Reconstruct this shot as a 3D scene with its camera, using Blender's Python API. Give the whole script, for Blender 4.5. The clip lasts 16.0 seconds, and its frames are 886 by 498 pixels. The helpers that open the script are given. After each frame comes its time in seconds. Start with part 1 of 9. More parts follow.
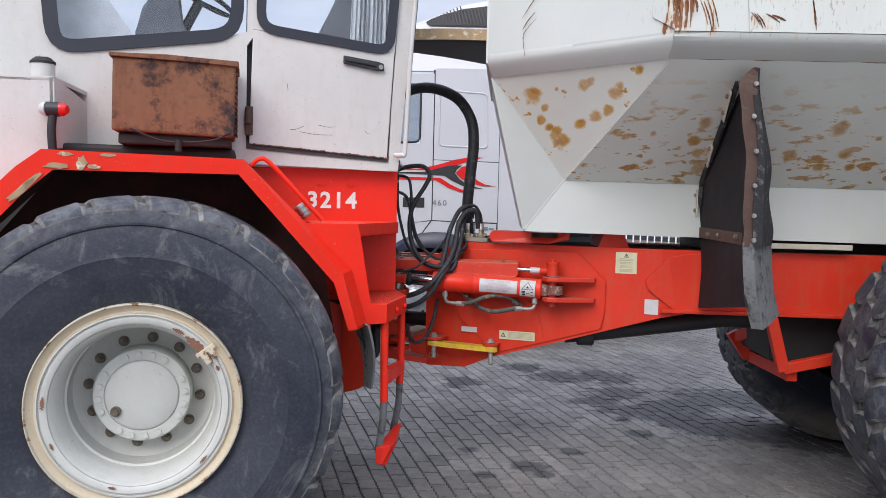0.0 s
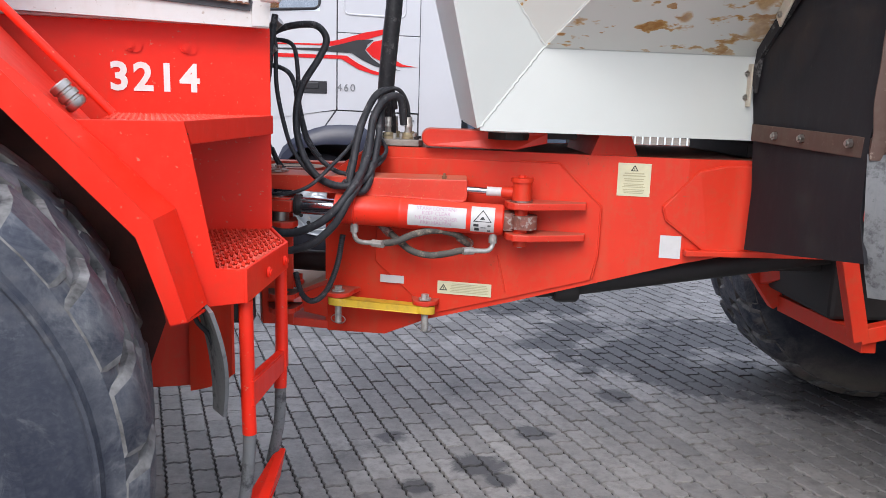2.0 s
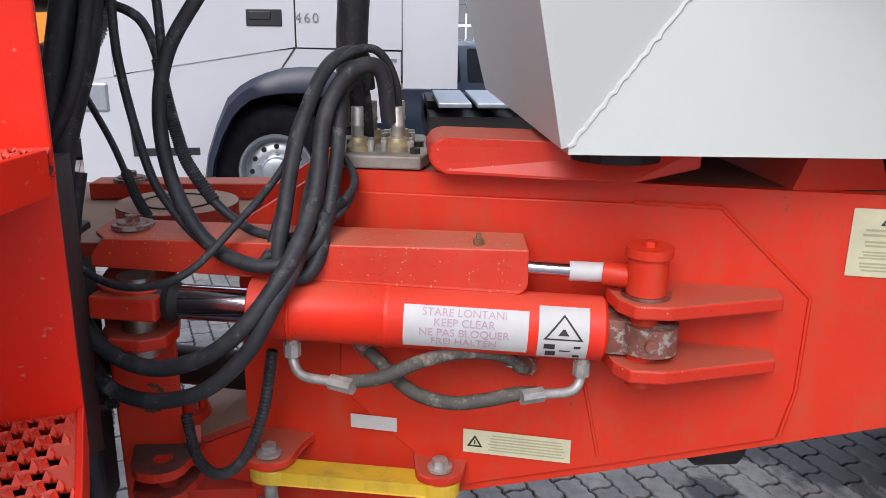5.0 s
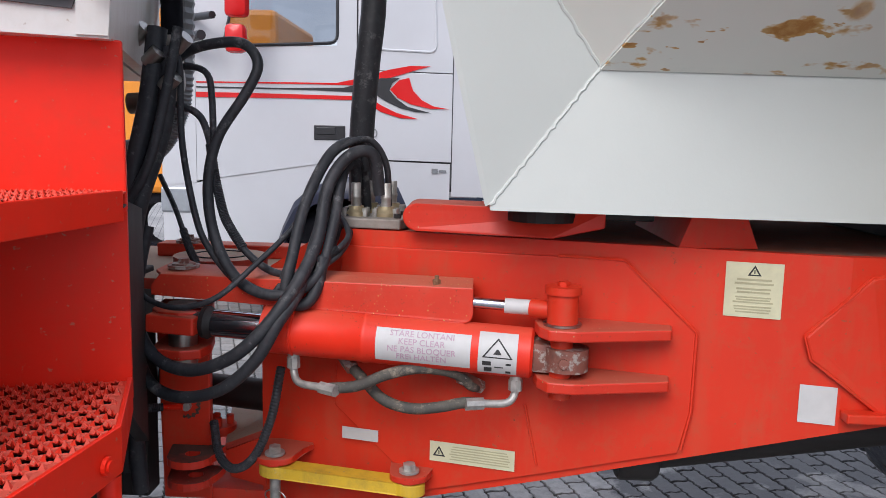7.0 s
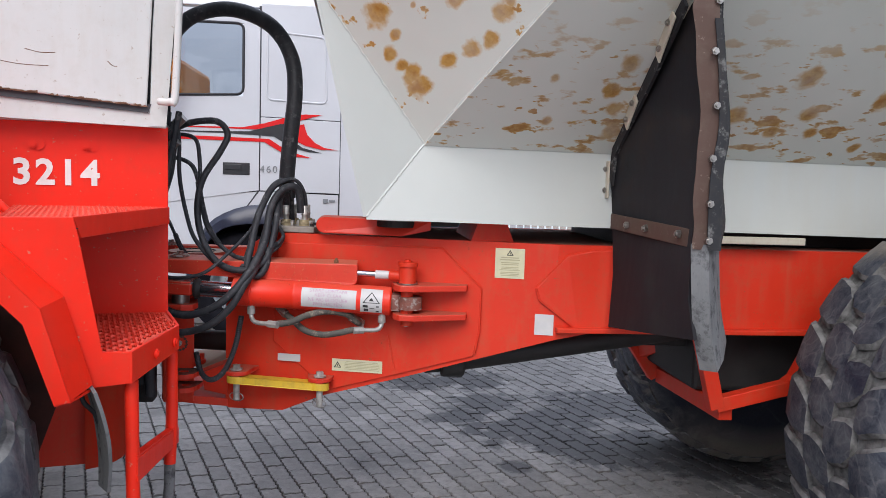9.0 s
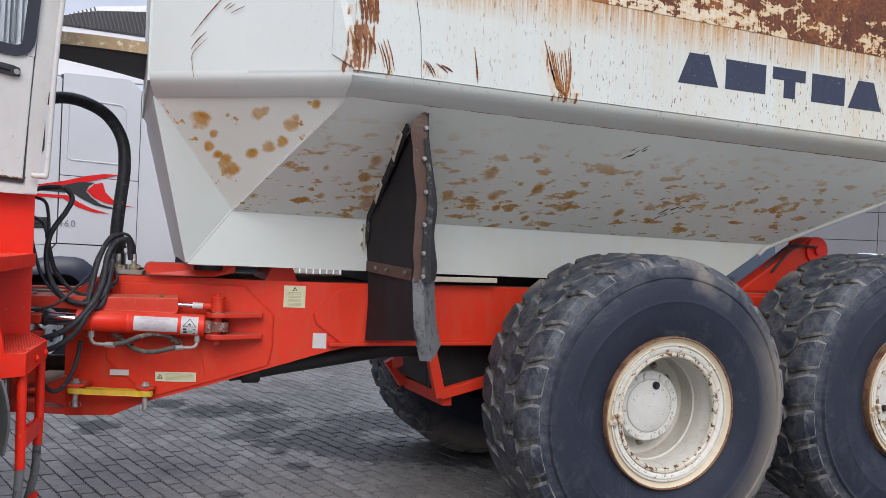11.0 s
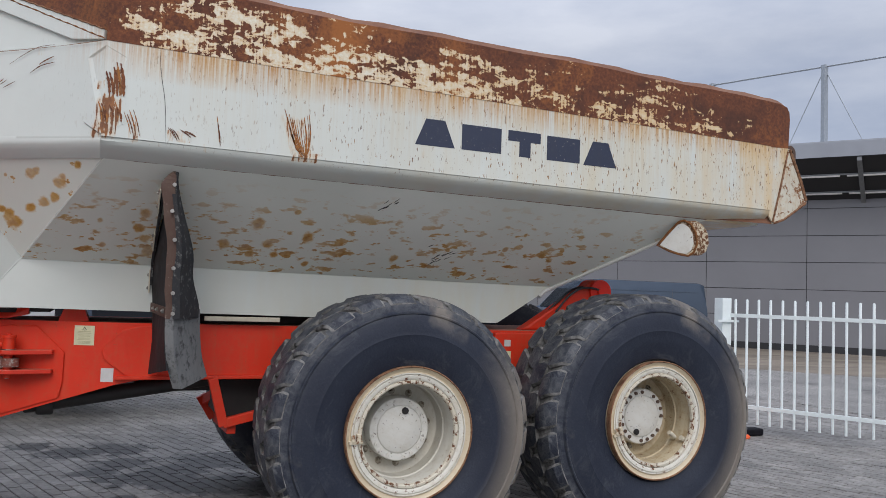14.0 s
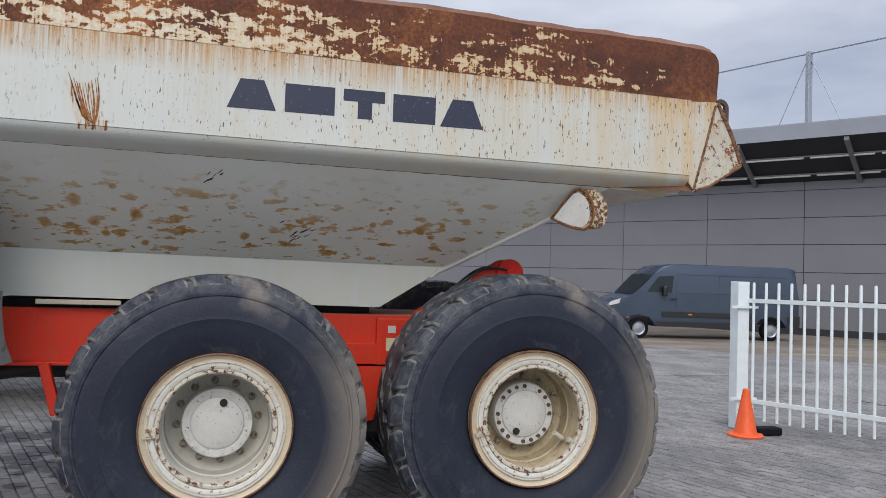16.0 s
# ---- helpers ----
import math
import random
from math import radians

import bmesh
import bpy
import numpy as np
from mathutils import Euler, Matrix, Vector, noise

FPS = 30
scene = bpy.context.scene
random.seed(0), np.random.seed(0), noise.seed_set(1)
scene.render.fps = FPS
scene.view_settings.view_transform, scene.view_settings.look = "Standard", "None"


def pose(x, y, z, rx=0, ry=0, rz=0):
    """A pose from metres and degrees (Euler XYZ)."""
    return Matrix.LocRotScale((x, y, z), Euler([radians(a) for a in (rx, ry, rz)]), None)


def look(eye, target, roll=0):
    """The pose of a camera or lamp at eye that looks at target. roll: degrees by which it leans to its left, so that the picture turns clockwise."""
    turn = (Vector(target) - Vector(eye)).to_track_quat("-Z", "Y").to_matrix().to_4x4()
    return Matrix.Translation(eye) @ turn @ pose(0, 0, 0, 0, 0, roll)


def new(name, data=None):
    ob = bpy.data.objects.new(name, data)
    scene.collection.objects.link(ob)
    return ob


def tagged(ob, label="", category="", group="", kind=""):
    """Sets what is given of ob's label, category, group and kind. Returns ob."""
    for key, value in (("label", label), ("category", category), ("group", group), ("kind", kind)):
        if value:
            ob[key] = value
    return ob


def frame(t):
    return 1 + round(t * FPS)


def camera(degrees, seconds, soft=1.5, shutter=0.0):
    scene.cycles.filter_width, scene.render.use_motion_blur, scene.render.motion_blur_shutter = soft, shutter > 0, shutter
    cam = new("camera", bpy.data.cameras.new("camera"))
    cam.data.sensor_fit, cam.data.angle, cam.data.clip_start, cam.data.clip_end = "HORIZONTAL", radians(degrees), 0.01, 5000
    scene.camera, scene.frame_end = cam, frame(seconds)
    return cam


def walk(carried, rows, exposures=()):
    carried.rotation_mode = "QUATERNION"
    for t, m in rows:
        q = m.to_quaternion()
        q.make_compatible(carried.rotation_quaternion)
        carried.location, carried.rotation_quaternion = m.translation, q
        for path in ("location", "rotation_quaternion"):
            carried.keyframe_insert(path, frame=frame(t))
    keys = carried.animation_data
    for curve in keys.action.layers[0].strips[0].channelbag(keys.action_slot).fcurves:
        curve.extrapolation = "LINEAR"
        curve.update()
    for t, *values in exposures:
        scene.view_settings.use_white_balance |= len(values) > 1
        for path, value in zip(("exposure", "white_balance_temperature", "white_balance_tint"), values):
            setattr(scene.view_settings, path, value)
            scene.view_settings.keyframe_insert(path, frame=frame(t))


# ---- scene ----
cam = camera(58.0, 16.0, soft=0.4)
PATH = [
    (0, (0.019, 0.022, 1.664), (-0.135, 2.013, 1.56), 1.4),
    (0.5, (0.003, 0.475, 1.633), (-0.117, 2.468, 1.512), 1.48),
    (1, (-0.002, 0.91, 1.643), (-0.016, 2.905, 1.51), 1.67),
    (1.5, (-0.071, 1.333, 1.658), (-0.064, 3.315, 1.395), 1.5),
    (2, (-0.103, 1.748, 1.651), (-0.028, 3.711, 1.279), 1.67),
    (2.5, (-0.141, 2.181, 1.644), (-0.017, 4.138, 1.253), 1.75),
    (3, (-0.222, 2.584, 1.635), (-0.074, 4.482, 1.022), 1.41),
    (3.5, (-0.24, 2.95, 1.616), (-0.076, 4.838, 0.975), 1.41),
    (4, (-0.203, 3.206, 1.655), (-0.031, 5.092, 1.011), 1.37),
    (4.5, (-0.176, 3.377, 1.707), (-0.023, 5.275, 1.095), 1.39),
    (4.7, (-0.164, 3.438, 1.746), (-0.021, 5.344, 1.154), 1.1),
    (7, (0.087, 2.957, 1.687), (0.022, 4.937, 1.414), 1.3),
    (7.5, (0.145, 2.631, 1.685), (0.099, 4.62, 1.487), 1.36),
    (8, (0.183, 2.3, 1.685), (0.197, 4.291, 1.496), 1.49),
    (8.5, (0.119, 1.89, 1.691), (0.182, 3.88, 1.509), 1.69),
    (9, (0.086, 1.5, 1.725), (0.306, 3.479, 1.539), 1.87),
    (9.5, (0.061, 1.153, 1.706), (0.397, 3.117, 1.53), 1.88),
    (10, (-0.058, 0.839, 1.713), (0.432, 2.772, 1.565), 2.0),
    (10.2, (-0.075, 0.717, 1.713), (0.486, 2.631, 1.575), 2.17),
    (12.3, (-0.337, -0.596, 1.777), (0.462, 1.232, 1.926), 2.2),
    (12.5, (-0.263, -0.687, 1.767), (0.536, 1.141, 1.908), 2.19),
    (13, (-0.012, -0.841, 1.731), (0.79, 0.987, 1.853), 2.21),
    (13.5, (0.351, -0.783, 1.72), (1.157, 1.044, 1.839), 2.14),
    (14, (0.791, -0.861, 1.704), (1.578, 0.974, 1.819), 2.05),
    (14.5, (1.218, -0.955, 1.723), (1.949, 0.903, 1.831), 2.01),
    (15, (1.655, -0.866, 1.726), (2.307, 1.022, 1.824), 1.93),
    (15.5, (2.129, -0.844, 1.723), (2.71, 1.068, 1.809), 1.87),
    (16, (2.613, -0.857, 1.714), (3.127, 1.075, 1.789), 1.85),
]
EXPOSURE = [(0, 0.35), (1, 0.59), (2.5, 0.81), (3.5, 0.87), (4.7, 0.62), (7, 0.45), (7.5, 0.2), (8, 0.4), (9, 0.49), (10.2, 0.46), (12.3, -0.12), (13, -0.12), (16, -0.05)]
walk(cam, [(t, look(eye, target, roll)) for t, eye, target, roll in PATH],
     [(t, stops, 6350 if t < 11 else 6450, 14 if t < 11 else 12) for t, stops in EXPOSURE])

# ---- light ----
world = bpy.data.worlds.new("sky")
scene.world = world
world.use_nodes = True
wn, wl = world.node_tree.nodes, world.node_tree.links
wn.clear()
w_out = wn.new("ShaderNodeOutputWorld")
w_bg = wn.new("ShaderNodeBackground")
w_sky = wn.new("ShaderNodeTexSky")
w_sky.sky_type = "NISHITA"
w_sky.sun_disc = False
w_sky.sun_elevation, w_sky.sun_rotation = radians(39), radians(197)
w_sky.air_density, w_sky.dust_density = 1.0, 2.0
w_co = wn.new("ShaderNodeTexCoord")
w_map = wn.new("ShaderNodeMapping")
w_map.inputs["Scale"].default_value = (1.2, 1.2, 4.0)
w_noise = wn.new("ShaderNodeTexNoise")
w_noise.inputs["Scale"].default_value = 2.2
w_noise.inputs["Detail"].default_value = 7
w_noise.inputs["Roughness"].default_value = 0.55
w_ramp = wn.new("ShaderNodeValToRGB")
w_ramp.color_ramp.elements[0].position, w_ramp.color_ramp.elements[0].color = 0.33, (4.4, 5.0, 6.3, 1)
w_ramp.color_ramp.elements[1].position, w_ramp.color_ramp.elements[1].color = 0.68, (7.6, 8.0, 8.8, 1)
w_mix = wn.new("ShaderNodeMix")
w_mix.data_type = "RGBA"
w_mix.inputs["Factor"].default_value = 0.85
wl.new(w_co.outputs["Generated"], w_map.inputs["Vector"])
wl.new(w_map.outputs["Vector"], w_noise.inputs["Vector"])
wl.new(w_noise.outputs["Fac"], w_ramp.inputs["Fac"])
wl.new(w_sky.outputs["Color"], w_mix.inputs["A"])
wl.new(w_ramp.outputs["Color"], w_mix.inputs["B"])
# overcast: brighter overhead than at the horizon
w_sep = wn.new("ShaderNodeSeparateXYZ")
w_up = wn.new("ShaderNodeMapRange")
w_up.inputs["From Min"].default_value, w_up.inputs["From Max"].default_value = 0.3, 1.0
w_up.inputs["To Min"].default_value, w_up.inputs["To Max"].default_value = 0.1, 0.27
wl.new(w_co.outputs["Generated"], w_sep.inputs["Vector"])
wl.new(w_sep.outputs["Z"], w_up.inputs["Value"])
wl.new(w_up.outputs["Result"], w_bg.inputs["Strength"])
wl.new(w_mix.outputs["Result"], w_bg.inputs["Color"])
wl.new(w_bg.outputs["Background"], w_out.inputs["Surface"])

sun_data = bpy.data.lights.new("sun", "SUN")
sun_data.energy, sun_data.angle, sun_data.color = 1.5, radians(35), (1.0, 0.96, 0.9)
sun = new("sun", sun_data)
sun.matrix_world = look((-2.5, -7, 8.5), (0.5, 3.0, 0))

# ---- materials ----


def material(name):
    m = bpy.data.materials.new(name)
    m.use_nodes = True
    nt = m.node_tree
    bsdf = nt.nodes["Principled BSDF"]
    return m, nt, bsdf


def coords(nt, scale=(1, 1, 1), rot=(0, 0, 0)):
    co = nt.nodes.new("ShaderNodeTexCoord")
    mp = nt.nodes.new("ShaderNodeMapping")
    mp.inputs["Scale"].default_value = scale
    mp.inputs["Rotation"].default_value = rot
    nt.links.new(co.outputs["Object"], mp.inputs["Vector"])
    return mp.outputs["Vector"]


def noise_tex(nt, vec, scale, detail=5, rough=0.6, distort=0.0):
    n = nt.nodes.new("ShaderNodeTexNoise")
    n.inputs["Scale"].default_value, n.inputs["Detail"].default_value = scale, detail
    n.inputs["Roughness"].default_value, n.inputs["Distortion"].default_value = rough, distort
    nt.links.new(vec, n.inputs["Vector"])
    return n.outputs["Fac"]


def ramp(nt, fac, lo, hi):
    r = nt.nodes.new("ShaderNodeMapRange")
    r.inputs["From Min"].default_value, r.inputs["From Max"].default_value = lo, hi
    nt.links.new(fac, r.inputs["Value"])
    return r.outputs["Result"]


def math_node(nt, op, a, b):
    n = nt.nodes.new("ShaderNodeMath")
    n.operation = op
    for i, v in enumerate((a, b)):
        if isinstance(v, (int, float)):
            n.inputs[i].default_value = v
        else:
            nt.links.new(v, n.inputs[i])
    return n.outputs[0]


def mix_col(nt, fac, a, b):
    n = nt.nodes.new("ShaderNodeMix")
    n.data_type = "RGBA"
    if isinstance(fac, (int, float)):
        n.inputs["Factor"].default_value = fac
    else:
        nt.links.new(fac, n.inputs["Factor"])
    for key, v in (("A", a), ("B", b)):
        if isinstance(v, tuple):
            n.inputs[key].default_value = (*v, 1)
        else:
            nt.links.new(v, n.inputs[key])
    return n.outputs["Result"]


def bump(nt, bsdf, height, strength=0.3, dist=0.01):
    b = nt.nodes.new("ShaderNodeBump")
    b.inputs["Strength"].default_value, b.inputs["Distance"].default_value = strength, dist
    nt.links.new(height, b.inputs["Height"])
    nt.links.new(b.outputs["Normal"], bsdf.inputs["Normal"])


def plain(name, col, rough=0.5, metal=0.0, vary=0.25, scale=6.0, bump_s=0.05, fine=90.0, spec=0.5):
    """A paint or metal with broad and fine variation."""
    m, nt, b = material(name)
    v = coords(nt)
    broad = noise_tex(nt, v, scale, 6)
    f = noise_tex(nt, v, fine, 4)
    dark = tuple(c * (1 - vary) for c in col)
    light = tuple(min(1, c * (1 + vary * 0.5)) for c in col)
    c1 = mix_col(nt, ramp(nt, broad, 0.3, 0.7), dark, light)
    nt.links.new(c1, b.inputs["Base Color"])
    nt.links.new(math_node(nt, "ADD", math_node(nt, "MULTIPLY", broad, 0.25), rough - 0.12), b.inputs["Roughness"])
    b.inputs["Metallic"].default_value = metal
    b.inputs["Specular IOR Level"].default_value = spec
    bump(nt, b, f, bump_s, 0.003)
    return m


def painted(name, col, chip, chip_lo=0.66, chip_hi=0.70, dirt=0.35, rough=0.38, chip_scale=9.0, dirt_col=(0.11, 0.085, 0.06), spec=0.5):
    """Worn enamel: colour drift, dirt film, sparse chips."""
    m, nt, b = material(name)
    v = coords(nt)
    vz = coords(nt, (3.0, 3.0, 0.45))
    broad = noise_tex(nt, v, 1.7, 5)
    streak = noise_tex(nt, vz, 7.0, 6, 0.65)
    chips = noise_tex(nt, v, chip_scale, 9, 0.72)
    fine = noise_tex(nt, v, 120.0, 4)
    c = mix_col(nt, ramp(nt, broad, 0.3, 0.72), tuple(k * 0.86 for k in col), col)
    c = mix_col(nt, math_node(nt, "MULTIPLY", ramp(nt, streak, 0.5, 0.85), dirt), c, dirt_col)
    grime = noise_tex(nt, v, 22.0, 9, 0.72)
    c = mix_col(nt, math_node(nt, "MULTIPLY", ramp(nt, grime, 0.5, 0.72), dirt * 0.7), c, dirt_col)
    speck = noise_tex(nt, v, 75.0, 3, 0.5)
    c = mix_col(nt, math_node(nt, "MULTIPLY", ramp(nt, speck, 0.68, 0.74), 0.6), c, tuple(0.5 * k + 0.5 * q for k, q in zip(chip, dirt_col)))
    cm = ramp(nt, chips, chip_lo, chip_hi)
    c = mix_col(nt, cm, c, chip)
    b.inputs["Specular IOR Level"].default_value = spec
    nt.links.new(c, b.inputs["Base Color"])
    nt.links.new(math_node(nt, "ADD", math_node(nt, "MULTIPLY", cm, 0.4), math_node(nt, "ADD", math_node(nt, "MULTIPLY", streak, 0.3), rough - 0.12)), b.inputs["Roughness"])
    bump(nt, b, math_node(nt, "ADD", math_node(nt, "MULTIPLY", fine, 0.25), math_node(nt, "MULTIPLY", cm, -0.6)), 0.12, 0.004)
    return m


M_RED = painted("red enamel", (0.86, 0.024, 0.007), (0.56, 0.40, 0.28), 0.705, 0.725, 0.20, 0.40, 15.0, (0.38, 0.08, 0.04), 0.3)
M_RED_DULL = painted("dusty red enamel", (0.68, 0.034, 0.010), (0.14, 0.05, 0.03), 0.69, 0.73, 0.36, 0.48, 11.0, (0.36, 0.13, 0.06), 0.35)
M_TOPDUST = painted("dust-covered red steel", (0.36, 0.15, 0.10), (0.40, 0.06, 0.03), 0.60, 0.70, 0.9, 0.8, 9.0, (0.27, 0.22, 0.18))


def dusted(name, col, dust, amount=0.8, specks=(0.50, 0.36, 0.12), density=0.5):
    """Red enamel with dust lying on its upper faces and small ochre and dark specks."""
    m, nt, b = material(name)
    v = coords(nt)
    geo = nt.nodes.new("ShaderNodeNewGeometry")
    sep = nt.nodes.new("ShaderNodeSeparateXYZ")
    nt.links.new(geo.outputs["Normal"], sep.inputs[0])
    up = ramp(nt, sep.outputs["Z"], 0.45, 0.92)
    broad = noise_tex(nt, v, 5.0, 7, 0.65)
    patch = noise_tex(nt, v, 28.0, 8, 0.7)
    c = mix_col(nt, ramp(nt, broad, 0.3, 0.7), tuple(k * 0.8 for k in col), col)
    c = mix_col(nt, math_node(nt, "MULTIPLY", ramp(nt, patch, 0.52, 0.8), 0.5), c, tuple(0.5 * k + 0.5 * q for k, q in zip(col, dust)))
    lie = math_node(nt, "MULTIPLY", math_node(nt, "MULTIPLY", up, ramp(nt, broad, 0.22, 0.52)), amount)
    c = mix_col(nt, lie, c, dust)
    gritty = noise_tex(nt, v, 260.0, 3, 0.6)
    for scale, tone, r, pick in ((130.0, specks, 0.22, density), (170.0, (0.10, 0.045, 0.02), 0.24, density * 0.8)):
        vo = nt.nodes.new("ShaderNodeTexVoronoi")
        vo.inputs["Scale"].default_value = scale
        nt.links.new(v, vo.inputs["Vector"])
        hue = nt.nodes.new("ShaderNodeSeparateColor")
        nt.links.new(vo.outputs["Color"], hue.inputs[0])
        keep = math_node(nt, "LESS_THAN", math_node(nt, "ADD", hue.outputs[0], math_node(nt, "MULTIPLY", math_node(nt, "SUBTRACT", broad, 0.5), 1.6)), pick)
        dot = math_node(nt, "LESS_THAN", math_node(nt, "ADD", vo.outputs["Distance"], math_node(nt, "MULTIPLY", math_node(nt, "SUBTRACT", gritty, 0.5), 0.4)), math_node(nt, "MULTIPLY", hue.outputs[1], r))
        c = mix_col(nt, math_node(nt, "MULTIPLY", math_node(nt, "MULTIPLY", keep, dot), 0.85), c, tone)
    nt.links.new(c, b.inputs["Base Color"])
    b.inputs["Specular IOR Level"].default_value = 0.4
    nt.links.new(math_node(nt, "ADD", math_node(nt, "MULTIPLY", lie, 0.4), 0.42), b.inputs["Roughness"])
    bump(nt, b, patch, 0.15, 0.003)
    return m


M_GUARD = dusted("specked red enamel", (0.66, 0.045, 0.02), (0.42, 0.17, 0.10), 0.6, (0.55, 0.38, 0.12), 0.42)
M_LUG = dusted("red enamel with greasy dust", (0.66, 0.035, 0.014), (0.40, 0.12, 0.07), 0.7, (0.45, 0.33, 0.16), 0.22)
M_GREASY = dusted("red enamel under dark grease", (0.64, 0.032, 0.012), (0.085, 0.05, 0.038), 1.0, (0.3, 0.2, 0.1), 0.15)
M_STEP = dusted("trodden red enamel", (0.80, 0.045, 0.020), (0.44, 0.15, 0.095), 0.45, (0.52, 0.36, 0.26), 0.4)
M_CAPDUST = dusted("red enamel under pale dust", (0.42, 0.05, 0.03), (0.36, 0.25, 0.18), 1.0, (0.22, 0.12, 0.07), 0.3)
M_RAM = dusted("bright red enamel, lightly soiled", (0.86, 0.034, 0.012), (0.48, 0.11, 0.06), 0.45, (0.16, 0.07, 0.03), 0.14)
M_SCUFF = painted("scuffed steel with red paint", (0.24, 0.085, 0.06), (0.33, 0.29, 0.26), 0.50, 0.56, 0.9, 0.55, 34.0, (0.05, 0.04, 0.034))
M_CAB = painted("white cab paint", (0.62, 0.615, 0.585), (0.22, 0.13, 0.07), 0.72, 0.74, 0.22, 0.35, 7.0, (0.4, 0.33, 0.24))
M_CREAM = painted("cream rim paint", (0.60, 0.56, 0.45), (0.20, 0.085, 0.035), 0.64, 0.68, 0.5, 0.5, 9.0, (0.38, 0.27, 0.15))
M_RIM_EDGE = painted("rusting cream paint", (0.58, 0.51, 0.38), (0.17, 0.07, 0.03), 0.54, 0.60, 0.4, 0.6, 14.0, (0.3, 0.17, 0.08))
M_CREAM_RUST = painted("rust-flecked cream paint", (0.68, 0.66, 0.58), (0.13, 0.05, 0.022), 0.60, 0.63, 0.45, 0.55, 34.0, (0.34, 0.22, 0.10))
M_DISH_RUST = painted("ochre-stained cream paint", (0.50, 0.42, 0.28), (0.14, 0.06, 0.025), 0.58, 0.64, 0.95, 0.6, 14.0, (0.28, 0.17, 0.06))
M_LIP_RUST = painted("flaking cream paint over rust", (0.55, 0.48, 0.35), (0.13, 0.055, 0.024), 0.47, 0.51, 0.6, 0.65, 44.0, (0.28, 0.15, 0.06))
M_NUT_PALE = painted("paint-splashed nut", (0.36, 0.33, 0.27), (0.10, 0.06, 0.035), 0.5, 0.6, 0.5, 0.6, 30.0)
M_NUT = plain("grimy dark nut steel", (0.17, 0.145, 0.11), 0.5, 0.5, 0.6, 30, 0.2)
M_TANRIM = painted("tan soiled rim paint", (0.62, 0.53, 0.38), (0.17, 0.075, 0.03), 0.68, 0.72, 0.35, 0.55, 26.0, (0.36, 0.26, 0.14))
M_DISH = painted("dusty pale dish paint", (0.56, 0.54, 0.47), (0.11, 0.06, 0.035), 0.66, 0.69, 0.45, 0.55, 22.0, (0.30, 0.23, 0.14))
M_HUB_SPECK = painted("speckled hub paint", (0.66, 0.655, 0.61), (0.05, 0.035, 0.025), 0.615, 0.635, 0.3, 0.45, 30.0, (0.34, 0.26, 0.16))
M_LIP_CREAM = painted("cream rim lip, rusting", (0.62, 0.58, 0.47), (0.12, 0.048, 0.02), 0.53, 0.57, 0.5, 0.55, 30.0, (0.36, 0.22, 0.09))
M_GOUGE = painted("fresh orange rust", (0.34, 0.135, 0.032), (0.10, 0.038, 0.018), 0.5, 0.6, 0.5, 0.8, 22.0)
M_RUSTEDGE = painted("rusted steel edge", (0.24, 0.12, 0.06), (0.10, 0.04, 0.02), 0.5, 0.6, 0.4, 0.8, 16.0)
M_BOX = painted("rusted box steel", (0.21, 0.088, 0.040), (0.03, 0.024, 0.026), 0.50, 0.60, 0.85, 0.72, 4.0, (0.085, 0.036, 0.020))
M_FRONT_RIM = painted("pale grey-white wheel paint", (0.57, 0.575, 0.53), (0.17, 0.075, 0.035), 0.68, 0.71, 0.3, 0.42, 9.0, (0.36, 0.33, 0.25))
M_FRONT_HUB = painted("pale hub paint", (0.56, 0.575, 0.53), (0.16, 0.12, 0.09), 0.71, 0.73, 0.2, 0.4, 14.0, (0.34, 0.33, 0.28))
M_FRONT_LIP = painted("cream paint with rusting edge", (0.52, 0.48, 0.38), (0.20, 0.095, 0.035), 0.55, 0.60, 0.6, 0.6, 20.0, (0.36, 0.22, 0.08))
M_BLACK = plain("black rubber", (0.010, 0.010, 0.014), 0.75, 0, 0.6, 12, 0.2, 50, 0.12)
M_HOSE = painted("scuffed hose rubber", (0.028, 0.030, 0.035), (0.16, 0.16, 0.16), 0.58, 0.68, 0.55, 0.52, 18.0, (0.10, 0.10, 0.105), 0.35)
M_HOSE_DUSTY = painted("dusty hose rubber", (0.075, 0.072, 0.064), (0.26, 0.22, 0.17), 0.54, 0.64, 0.8, 0.65, 20.0, (0.17, 0.15, 0.115), 0.3)
# red paint with dirt and the wheel arch's shade put into the colour
M_ARCH_SHADE = plain("dirty red paint with shade painted in", (0.062, 0.018, 0.013), 0.85, 0, 0.6, 7, 0.3)
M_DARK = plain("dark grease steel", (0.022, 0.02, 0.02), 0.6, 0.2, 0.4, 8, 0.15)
M_STEEL = plain("worn steel", (0.42, 0.40, 0.37), 0.38, 1.0, 0.3, 20, 0.08)
M_ZINC = plain("dull zinc fitting", (0.43, 0.42, 0.39), 0.45, 0.45, 0.45, 30, 0.1)
M_MANIFOLD = plain("dusty steel plate", (0.30, 0.27, 0.235), 0.6, 0.3, 0.45, 14, 0.15)
M_CHROME = plain("chrome rod", (0.50, 0.50, 0.56), 0.14, 1.0, 0.08, 10, 0.01)
M_BRASS = plain("zinc yellow fitting", (0.40, 0.33, 0.20), 0.5, 0.6, 0.4, 25, 0.08)
M_YELLOW = painted("yellow paint", (0.72, 0.46, 0.03), (0.55, 0.45, 0.3), 0.62, 0.68, 0.4, 0.5, 12.0)
M_LABEL = plain("label white", (0.56, 0.56, 0.55), 0.5, 0, 0.08, 20, 0.02)
